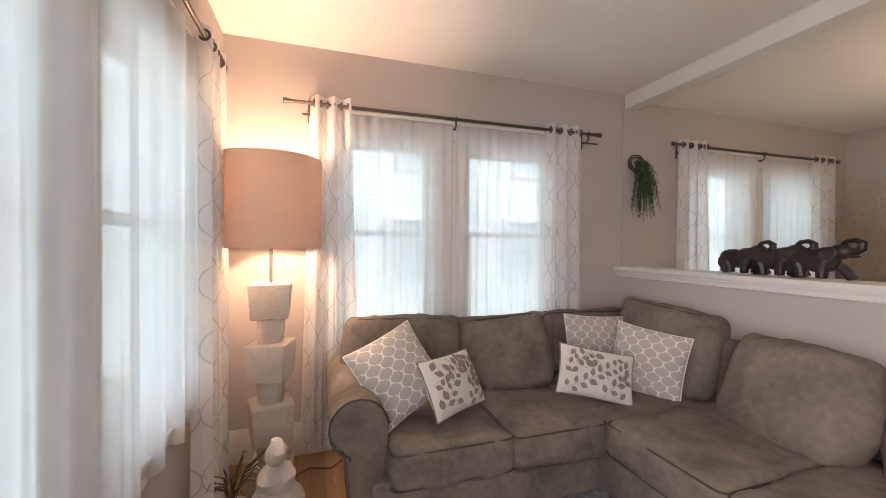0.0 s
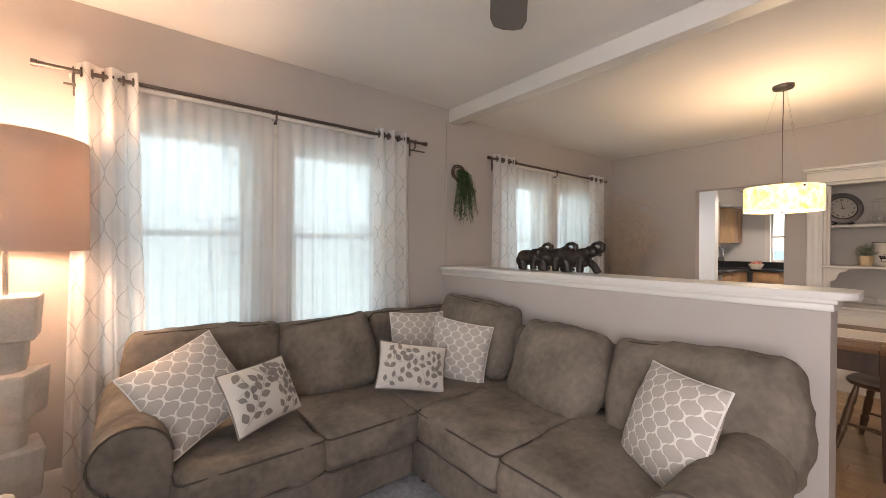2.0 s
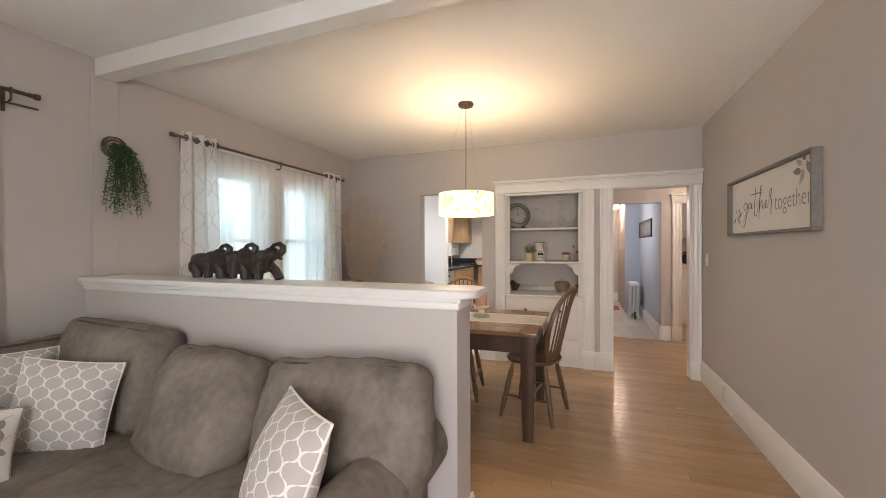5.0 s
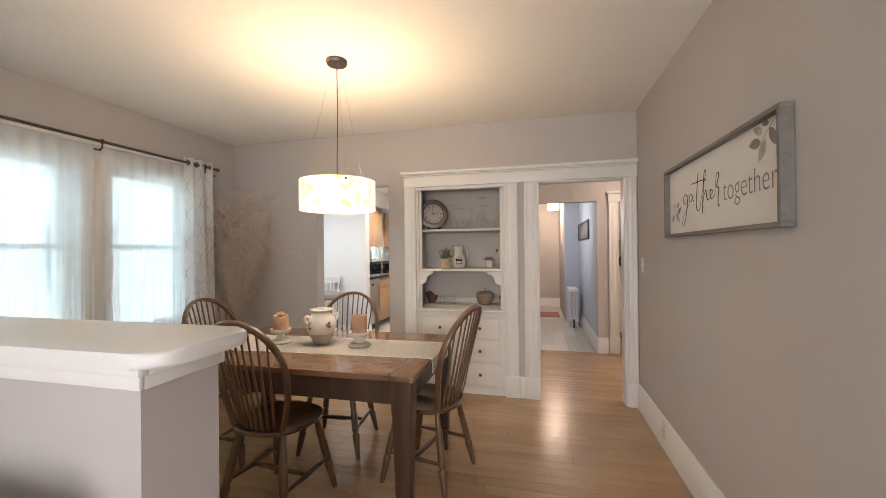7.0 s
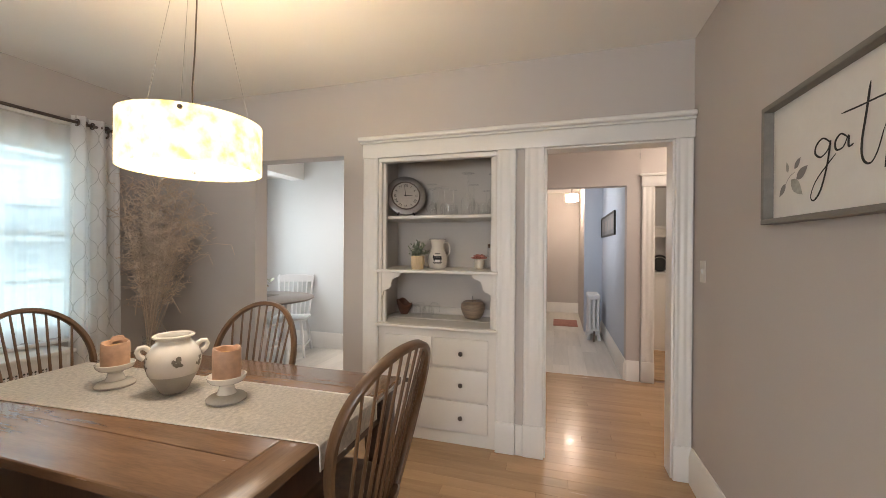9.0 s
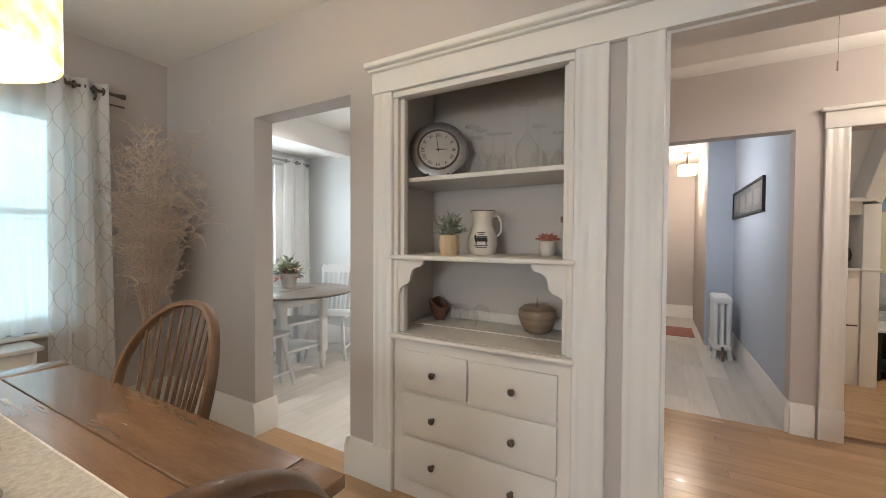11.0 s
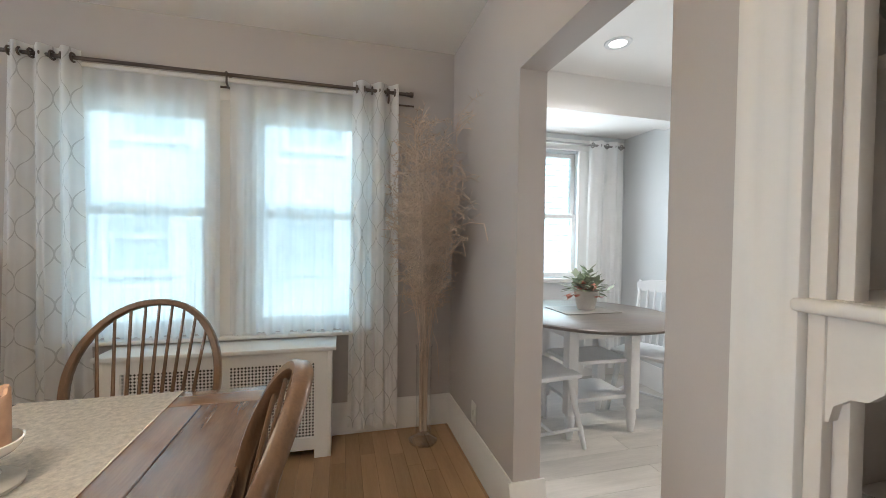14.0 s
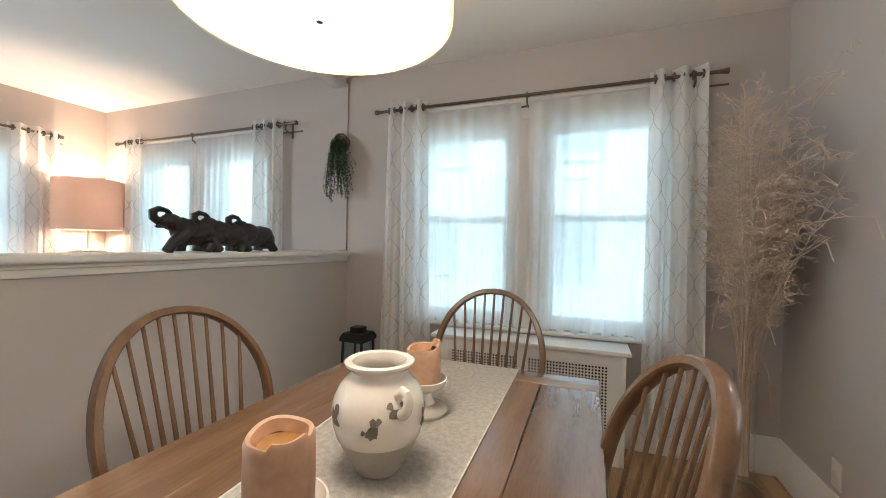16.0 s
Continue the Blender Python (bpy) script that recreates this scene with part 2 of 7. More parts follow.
M_RUNNER = mat("woven_cream_runner", (0.78, 0.725, 0.645), 0.95, var=0.26, scale=70, fine=260, bump=0.5, spec=0.1)
M_LEAF = mat("green_leaves", (0.045, 0.105, 0.032), 0.55, var=0.5, scale=14, isl=0.6)
M_SAGE = mat("sage_leaves", (0.33, 0.37, 0.26), 0.6, var=0.4, scale=14, isl=0.5)
M_GRASS = mat("dried_grass", (0.66, 0.53, 0.42), 0.85, var=0.4, scale=9, isl=0.4)
M_TWIG = mat("wreath_twig", (0.14, 0.095, 0.07), 0.85, var=0.35, fine=90)
M_PANE = clear_glass("window_glass")
M_GLASS = clear_glass("drinking_glass", (0.99, 0.993, 0.992), 0.06, 0.85)
M_RUG = mat("grey_shag", (0.40, 0.40, 0.42), 0.95, var=0.4, scale=30, fine=120, bump=0.8, spec=0.1)
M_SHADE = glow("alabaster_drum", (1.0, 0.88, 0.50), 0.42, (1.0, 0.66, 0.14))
M_DIFF = glow("lit_diffuser", (1.0, 0.93, 0.78), 0.9)
M_BULB = glow("lit_lamp_glass", (1.0, 0.82, 0.55), 2.0)
M_LED = glow("lit_downlight", (1.0, 0.96, 0.88), 3.0)
M_SIDING = mat("white_clapboard", (0.80, 0.81, 0.80), 0.7, var=0.04, scale=2)
M_GROUND = mat("driveway_and_grass", (0.25, 0.27, 0.22), 0.9, var=0.3, scale=0.6)
M_DARKGLASS = mat("far_window_glass", (0.42, 0.46, 0.48), 0.1, var=0.2)
M_FRAME = mat("grey_washed_frame", (0.20, 0.185, 0.165), 0.6, var=0.2, scale=6, fine=60, stretch=(1, 6, 6))
M_BOARD = mat("white_sign_board", (0.78, 0.74, 0.70), 0.7, var=0.04)
M_INK = mat("black_ink", (0.03, 0.028, 0.026), 0.8)
M_GREYINK = mat("grey_ink", (0.27, 0.25, 0.24), 0.8)
M_PALEINK = mat("pale_grey_ink", (0.44, 0.43, 0.39), 0.8, var=0.3, scale=40)
M_DIAL = mat("ivory_dial", (0.52, 0.48, 0.43), 0.6, var=0.15)
M_ZINC = mat("brushed_zinc", (0.36, 0.345, 0.33), 0.4, 0.8, var=0.2, scale=12)
M_CHROME = mat("chrome", (0.72, 0.72, 0.73), 0.15, 1.0)
M_MANGO = mat("turned_mango_wood", (0.31, 0.22, 0.155), 0.4, var=0.45, scale=5, fine=26, stretch=(1, 1, 7), coat=0.2)
M_BOWL = mat("reddish_carved_wood", (0.14, 0.06, 0.035), 0.45, var=0.4, stretch=(1, 1, 5))
M_PALEWOOD = mat("pale_carved_wood", (0.62, 0.46, 0.29), 0.6, var=0.25, stretch=(6, 6, 1))
M_PINK = mat("pink_petals", (0.55, 0.22, 0.17), 0.6, var=0.25, scale=25)
M_MAPLE = mat("maple_cabinet", (0.42, 0.25, 0.13), 0.4, var=0.22, scale=3, fine=24, stretch=(6, 6, 0.8), coat=0.2)
M_GRANITE = mat("black_granite", (0.018, 0.018, 0.02), 0.15, var=0.6, scale=60, fine=200)
M_STEEL = mat("stainless_steel", (0.55, 0.56, 0.57), 0.32, 1.0, var=0.05, stretch=(1, 1, 20))
M_KWALL = mat("pale_grey_wall_paint", (0.66, 0.67, 0.67), 0.75, var=0.03, scale=1.5, fine=150, bump=0.06, spec=0.3)
# bluish daylight on the corridor walls, put into their colour
M_BLUEWALL = mat("blue_lit_wall_paint", (0.50, 0.55, 0.63), 0.75, var=0.03, scale=1.5, fine=150, bump=0.06, spec=0.3)
M_GREENWALL = mat("pale_green_wall_paint", (0.57, 0.56, 0.42), 0.75, var=0.03, scale=1.5, spec=0.3)
M_GREYTOP = mat("grey_stained_top", (0.135, 0.112, 0.095), 0.35, var=0.3, scale=3, fine=25, stretch=(1, 7, 7))
M_RADWHITE = mat("white_enamel", (0.74, 0.74, 0.74), 0.4, var=0.05)
M_WICKER = mat("white_wicker", (0.55, 0.51, 0.46), 0.85, var=0.3, fine=150, bump=0.6)
M_DARKCLOTH = mat("charcoal_fabric", (0.035, 0.035, 0.04), 0.9, var=0.3)
M_GREYCLOTH = mat("grey_bedding", (0.30, 0.31, 0.34), 0.9, var=0.25)
M_REDRUG = mat("red_striped_mat", (0.35, 0.16, 0.13), 0.95, var=0.5, scale=30, stretch=(6, 0.3, 1))
M_BLADE = mat("fan_blade_grey", (0.17, 0.145, 0.13), 0.45, var=0.15)
M_SWITCH = mat("ivory_switch_plastic", (0.72, 0.69, 0.64), 0.4)
M_CORK = mat("cork", (0.2, 0.12, 0.07), 0.8)
M_ART = mat("grey_photo_print", (0.12, 0.125, 0.13), 0.5, var=0.6, scale=7)
M_BLUEART = mat("blue_photo_print", (0.12, 0.28, 0.42), 0.4, var=0.7, scale=6)

# ---- building helpers ----


def box(bm, x0, x1, y0, y1, z0, z1, bevel=0.0, seg=2):
    vs = [bm.verts.new((x, y, z)) for z in (z0, z1) for y in (y0, y1) for x in (x0, x1)]
    fs = [bm.faces.new([vs[i] for i in q]) for q in ((0, 2, 3, 1), (4, 5, 7, 6), (0, 1, 5, 4), (2, 6, 7, 3), (0, 4, 6, 2), (1, 3, 7, 5))]
    if bevel:
        es = list({e for f in fs for e in f.edges})
        bmesh.ops.bevel(bm, geom=es, offset=bevel, segments=seg, profile=0.5, affect="EDGES")


def lathe(bm, prof, seg=24, at=(0, 0, 0), wob=None):
    """Turn a profile of (radius, height) round the upright axis through at."""
    rings = []
    for r, z in prof:
        if r < 1e-5:
            rings.append([bm.verts.new((at[0], at[1], at[2] + z))])
        else:
            rings.append([bm.verts.new((at[0] + r * math.cos(2 * math.pi * i / seg), at[1] + r * math.sin(2 * math.pi * i / seg), at[2] + z + (wob(i, z) if wob else 0))) for i in range(seg)])
    for a, b in zip(rings, rings[1:]):
        for i in range(seg):
            j = (i + 1) % seg
            if len(a) == 1 and len(b) > 1:
                bm.faces.new((a[0], b[j], b[i]))
            elif len(b) == 1 and len(a) > 1:
                bm.faces.new((a[i], a[j], b[0]))
            elif len(a) > 1:
                bm.faces.new((a[i], a[j], b[j], b[i]))


def tube(bm, pts, r, seg=8, caps=True):
    """A round bar along points; r is one radius or one for each point."""
    pts = [Vector(p) for p in pts]
    rs = [r] * len(pts) if isinstance(r, (int, float)) else list(r)
    rings, side = [], None
    for i, p in enumerate(pts):
        d = (pts[min(i + 1, len(pts) - 1)] - pts[max(i - 1, 0)]).normalized()
        if side is None:
            side = d.orthogonal().normalized()
        side = (side - d * side.dot(d)).normalized()
        up = d.cross(side)
        rings.append([bm.verts.new(p + (side * math.cos(2 * math.pi * k / seg) + up * math.sin(2 * math.pi * k / seg)) * rs[i]) for k in range(seg)])
    for a, b in zip(rings, rings[1:]):
        for k in range(seg):
            bm.faces.new((a[k], a[(k + 1) % seg], b[(k + 1) % seg], b[k]))
    if caps and seg > 2:
        bm.faces.new(rings[0][::-1])
        bm.faces.new(rings[-1])


def ball(bm, at, r, seg=12, m=None):
    res = bmesh.ops.create_uvsphere(bm, u_segments=seg, v_segments=max(6, seg // 2 + 1), radius=1)
    rr = (r, r, r) if isinstance(r, (int, float)) else r
    t = Matrix.Translation(at) @ (m or Matrix.Identity(4)) @ Matrix.Diagonal((*rr, 1))
    bmesh.ops.transform(bm, matrix=t, verts=res["verts"])


def prism(bm, outline, a0, a1, axis="x"):
    """Push a flat outline along an axis. Outline pairs are (y, z) for x, (x, z) for y, (x, y) for z."""
    def at(p, a):
        return (a, p[0], p[1]) if axis == "x" else (p[0], a, p[1]) if axis == "y" else (p[0], p[1], a)
    lo, hi = [bm.verts.new(at(p, a0)) for p in outline], [bm.verts.new(at(p, a1)) for p in outline]
    n = len(outline)
    for i in range(n):
        bm.faces.new((lo[i], lo[(i + 1) % n], hi[(i + 1) % n], hi[i]))
    bm.faces.new(lo[::-1]), bm.faces.new(hi)


def mesh_of(name, bm, material, smooth=False):
    bmesh.ops.recalc_face_normals(bm, faces=bm.faces[:])
    me = bpy.data.meshes.new(name)
    bm.to_mesh(me)
    bm.free()
    me.materials.append(material)
    if smooth:
        me.shade_smooth()
        if smooth != "all":
            me.set_sharp_from_angle(angle=radians(40))
    return me


def part(name, bm, material, parent, label="", smooth=True):
    ob = new(name, mesh_of(name, bm, material, smooth))
    ob.parent = parent
    if label:
        ob["label"] = label
    return ob


def thing(name, at, label, category, group="", rz=0.0):
    ob = new(name)
    ob.empty_display_size = 0.1
    ob.matrix_world = pose(*at, 0, 0, rz)
    return tagged(ob, label, category, group)


def solid(name, bm, material, label, category, kind="", smooth=True, at=None, group=""):
    """A thing, or a piece of the setting, that is one mesh."""
    ob = new(name, mesh_of(name, bm, material, smooth))
    if at is not None:
        ob.matrix_world = at if isinstance(at, Matrix) else pose(*at)
    return tagged(ob, label, category, group, kind)


def B():
    return bmesh.new()


def lettering(name, text, size, material, parent, m, shear=0.0, extrude=0.0015, align="LEFT", offset=0.0):
    cu = bpy.data.curves.new(name, "FONT")
    cu.body, cu.size, cu.shear, cu.extrude, cu.align_x, cu.offset = text, size, shear, extrude, align, offset
    tmp = bpy.data.objects.new(name, cu)
    scene.collection.objects.link(tmp)
    me = bpy.data.meshes.new_from_object(tmp.evaluated_get(bpy.context.evaluated_depsgraph_get()))
    bpy.data.objects.remove(tmp)
    me.materials.clear()
    me.materials.append(material)
    ob = new(name, me)
    ob.parent = parent
    ob.matrix_local = m
    return ob

# ---- the shell of the rooms ----
XW, XE, YS, YN, ZC, ZL = -0.56, 5.27, -1.36, 2.69, 2.51, 2.555   # ZL: the living side's higher ceiling
NORTH, WEST = pose(0, YN, 0), pose(XW, 0, 0, 0, 0, 90)
EAST, SOUTH = pose(XE, 0, 0, 0, 0, -90), pose(0, YS, 0, 0, 0, 180)


def wall(name, m, a, b, z0, z1, thick, openings, material, label):
    """A wall from a to b along its own x; its inner face is y = 0 and openings (a0, a1, z0, z1) go through it."""
    bm = B()
    xs = sorted({a, b, *[v for o in openings for v in o[:2]]})
    for x0, x1 in zip(xs, xs[1:]):
        z = z0
        for o in sorted((o for o in openings if o[0] <= x0 and o[1] >= x1), key=lambda o: o[2]):
            if o[2] > z + 1e-4:
                box(bm, x0, x1, 0, thick, z, o[2])
            z = o[3]
        if z < z1 - 1e-4:
            box(bm, x0, x1, 0, thick, z, z1)
    bmesh.ops.remove_doubles(bm, verts=bm.verts[:], dist=1e-4)
    return solid(name, bm, material, label, "wall", "structure", False, m)


# glass of each window: (west edge, east edge) of the two sashes, in the wall's own x
WIN_A, WIN_B = ((0.10, 0.69), (1.047, 1.637)), ((3.14, 3.73), (4.067, 4.657))
WIN_W = ((0.42, 1.01), (1.36, 1.95))
ZG0, ZG1, ZRAIL = 0.75, 1.965, 1.40


def hole(w):
    return (w[0][0] - 0.07, w[1][1] + 0.07, ZG0 - 0.07, ZG1 + 0.07)


wall("wall_north", NORTH, XW - 0.2, XE + 0.13, 0, ZL, 0.2, [hole(WIN_A), hole(WIN_B)], M_WALL, "greige painted wall with two double windows")
# the second opening has no window; added out of view for the fill lamp
wall("wall_west", WEST, YS, YN, 0, ZL, 0.2, [hole(WIN_W), (-1.12, -0.08, 0.70, 2.03)], M_WALL, "greige painted wall with a double window")
wall("wall_south", SOUTH, -5.40, -XW + 0.2, 0, ZL, 0.15, [], M_WALL, "plain greige painted wall")
# east wall, own x = -y: kitchen opening, cupboard recess, doorway
wall("wall_east", EAST, -YN, -YS, 0, ZC, 0.13, [(-1.672, -0.88, 0, 1.985), (-0.68, 0.29, 0, 1.96), (0.542, 1.262, 0, 1.945)], M_WALL, "greige wall with kitchen opening, built-in cupboard and doorway")

bm = B()
box(bm, 2.42, XE + 0.13, YS - 0.15, YN + 0.2, ZC, ZC + 0.15)
box(bm, XW - 0.2, 2.42, YS - 0.15, YN + 0.2, ZL, ZC + 0.15)
solid("ceiling", bm, M_CEIL, "smooth off-white painted ceiling", "ceiling", "structure", False)

# the dropped beam between living and dining side, with a thin bead on its lower edge
bm = B()
box(bm, 2.37, 2.475, YS, YN, 2.438, ZL - 0.001, 0.004, 1)
box(bm, 2.475, 2.493, YS, YN, 2.438, 2.458, 0.006, 2)
solid("ceiling_beam", bm, M_TRIM, "white painted dropped ceiling beam", "beam", "structure")
bm = B()
box(bm, 2.345, 2.50, YN - 0.012, YN, 1.15, 2.438, 0.002, 1)
solid("wall_pilaster", bm, M_WALL, "shallow painted pilaster above the half wall", "trim", "structure")

# half wall with moulded cap
bm = B()
box(bm, 2.31, 2.50, 0.22, YN, 0, 1.085)
solid("half_wall", bm, M_WALL, "waist-high painted half wall behind the sofa", "wall", "structure", False)
bm = B()
cap = [(2.275, YN), (2.275, 0.225)]
for k in range(7):
    a = math.pi + k * math.pi / 12
    cap.append((2.335 + 0.06 * math.cos(a), 0.202 + 0.06 * math.sin(a)))
for k in range(7):
    a = 1.5 * math.pi + k * math.pi / 12
    cap.append((2.485 + 0.06 * math.cos(a), 0.202 + 0.06 * math.sin(a)))
cap += [(2.545, YN)]
prism(bm, cap, 1.118, 1.15, "z")
bmesh.ops.bevel(bm, geom=[e for e in bm.edges if abs(e.verts[0].co.z - e.verts[1].co.z) < 1e-5], offset=0.011, segments=3, profile=0.5, affect="EDGES")
capping = solid("half_wall_cap", bm, M_TRIM, "white glossy rounded cap on the half wall", "trim", "structure")
bm = B()
for d, z0, z1 in ((0.022, 1.100, 1.118), (0.011, 1.070, 1.100)):
    box(bm, 2.31 - d, 2.31, 0.22 - d, YN, z0, z1, 0.004)
    box(bm, 2.50, 2.50 + d, 0.22 - d, YN, z0, z1, 0.004)
    box(bm, 2.31, 2.50, 0.22 - d, 0.22, z0, z1, 0.003)
solid("half_wall_moulding", bm, M_TRIM, "white stepped moulding under the cap", "trim", "structure")


def skirting(name, m, a, b, label="tall white moulded baseboard", h=0.2):
    bm = B()
    prism(bm, [(0, 0), (-0.022, 0), (-0.022, h - 0.045), (-0.017, h - 0.038), (-0.017, h - 0.022), (-0.010, h - 0.010), (-0.008, h), (0, h)], a, b, "x")
    return solid(name, bm, M_TRIM, label, "baseboard", "structure", True, m)


skirting("baseboard", NORTH, XW, 2.31), skirting("baseboard", NORTH, 2.50, XE)
skirting("baseboard", WEST, YS, YN), skirting("baseboard", SOUTH, -XE + 0.03, -XW)
skirting("baseboard", EAST, -YN, -1.672), skirting("baseboard", EAST, -0.88, -0.714)
skirting("baseboard", pose(2.31, 0, 0, 0, 0, -90), -YN, -0.22), skirting("baseboard", pose(2.50, 0, 0, 0, 0, 90), 0.22, YN)
skirting("baseboard", pose(0, 0.22, 0), 2.288, 2.522)
skirting("baseboard", pose(0, 1.672, 0, 0, 0, 0), 5.248, 5.42), skirting("baseboard", pose(0, 0.88, 0, 0, 0, 180), -5.42, -5.248)


# ---- windows ----
def double_window(name, m, sashes, label):
    """Two hung sashes side by side in one casing; own y points outdoors."""
    top = new(name)
    top.matrix_world = m
    tagged(top, label, "window", "", "structure")
    a0, a1, z0, z1 = sashes[0][0] - 0.07, sashes[1][1] + 0.07, ZG0 - 0.07, ZG1 + 0.07
    bm = B()
    for s in (a0, a1 - 0.03):
        box(bm, s, s + 0.03, 0.0, 0.19, z0, z1)
    box(bm, a0 + 0.03, a1 - 0.03, 0.0, 0.19, z1 - 0.03, z1)
    box(bm, a0 + 0.03, a1 - 0.03, 0.0, 0.19, z0, z0 + 0.03)
    box(bm, sashes[0][1] + 0.045, sashes[1][0] - 0.045, 0.0, 0.19, z0 + 0.03, z1 - 0.03)
    part("jamb", bm, M_TRIM, top, smooth=False)
    bm = B()
    for x0, x1 in ((a0 - 0.10, a0 + 0.012), (a1 - 0.012, a1 + 0.10), (sashes[0][1] + 0.055, sashes[1][0] - 0.055)):
        box(bm, x0, x1, -0.02, 0.0, z0 - 0.01, z1 + 0.012, 0.005)
    part("side_casing", bm, M_TRIM, top)
    bm = B()
    box(bm, a0 - 0.11, a1 + 0.11, -0.024, 0.0, z1 + 0.012, z1 + 0.115, 0.004)
    box(bm, a0 - 0.13, a1 + 0.13, -0.045, 0.0, z1 + 0.115, z1 + 0.14, 0.008)
    part("head_casing", bm, M_TRIM, top)
    bm = B()
    box(bm, a0 - 0.13, a1 + 0.13, -0.055, 0.03, z0 - 0.035, z0 - 0.01, 0.007)
    part("window_sill", bm, M_TRIM, top)
    for s0, s1 in sashes:
        for zz0, zz1, y in ((ZG0, ZRAIL - 0.015, 0.085), (ZRAIL + 0.015, ZG1, 0.12)):
            bm = B()
            for p in ((s0 - 0.04, s0, zz0 - 0.04, zz1 + 0.03), (s1, s1 + 0.04, zz0 - 0.04, zz1 + 0.03), (s0, s1, zz0 - 0.04, zz0), (s0, s1, zz1, zz1 + 0.03)):
                box(bm, p[0], p[1], y - 0.017, y + 0.017, p[2], p[3], 0.003, 1)
            sash = part("window_sash", bm, M_TRIM, top)
            bm = B()
            box(bm, s0 - 0.005, s1 + 0.005, y - 0.002, y + 0.002, zz0 - 0.005, zz1 + 0.005)
            pane = part("pane", bm, M_PANE, sash, smooth=False)
            pane.visible_shadow = False
    return top


double_window("window_1", NORTH, WIN_A, "white wooden double window with sash panes behind the sofa")
double_window("window_2", NORTH, WIN_B, "white wooden double window with sash panes above the radiator cover")
double_window("window_3", WEST, WIN_W, "white wooden double window beside the floor lamp")


# ---- curtains ----
def hanging(a0, a1, z0, z1, depth, waves, seed, flare=0.0, hem=0.0, steps=90, rows=26, phase=0.0):
    """Cloth with folds, hung along its own x, with its UV map in metres of cloth."""
    rg = random.Random(seed)
    ph = [rg.uniform(0, 6.28) for _ in range(4)]
    bm = B()
    uvl = bm.loops.layers.uv.new("UVMap")
    grid, mid = [], (a0 + a1) / 2
    for j in range(rows + 1):
        v = j / rows
        z = z1 + (z0 - z1) * v
        row = []
        for i in range(steps + 1):
            u = i / steps
            x = a0 + (a1 - a0) * u
            x = mid + (x - mid) * (1 + flare * v)
            fold = math.sin(2 * math.pi * waves * u + phase + 0.35 * math.sin(3 * v + ph[0]))
            small = 0.35 * math.sin(2 * math.pi * waves * 2.3 * u + ph[1] + 2.0 * v) + 0.2 * math.sin(2 * math.pi * waves * 4.1 * u + ph[2])
            y = depth * (fold * (0.75 + 0.25 * v) + small * v)
            dz = hem * (math.sin(2 * math.pi * waves * 1.3 * u + ph[3]) + 0.6 * math.sin(2 * math.pi * waves * 3.1 * u)) * v
            row.append(bm.verts.new((x + 0.2 * depth * math.cos(2 * math.pi * waves * 2 * u + ph[2]) * v, y, z + dz)))
        grid.append(row)
    full = (a1 - a0) * 1.45
    for j in range(rows):
        for i in range(steps):
            f = bm.faces.new((grid[j][i], grid[j][i + 1], grid[j + 1][i + 1], grid[j + 1][i]))
            for lp, (ii, jj) in zip(f.loops, ((i, j), (i + 1, j), (i + 1, j + 1), (i, j + 1))):
                lp[uvl].uv = (ii / steps * full, z1 + (z0 - z1) * jj / rows)
    return bm


def torus(bm, at, big, small, axis="x"):
    pts = []
    for k in range(21):
        a = 2 * math.pi * k / 20
        c, s = big * math.cos(a), big * math.sin(a)
        pts.append((at[0], at[1] + c, at[2] + s) if axis == "x" else (at[0] + c, at[1], at[2] + s))
    tube(bm, pts, small, 6, False)


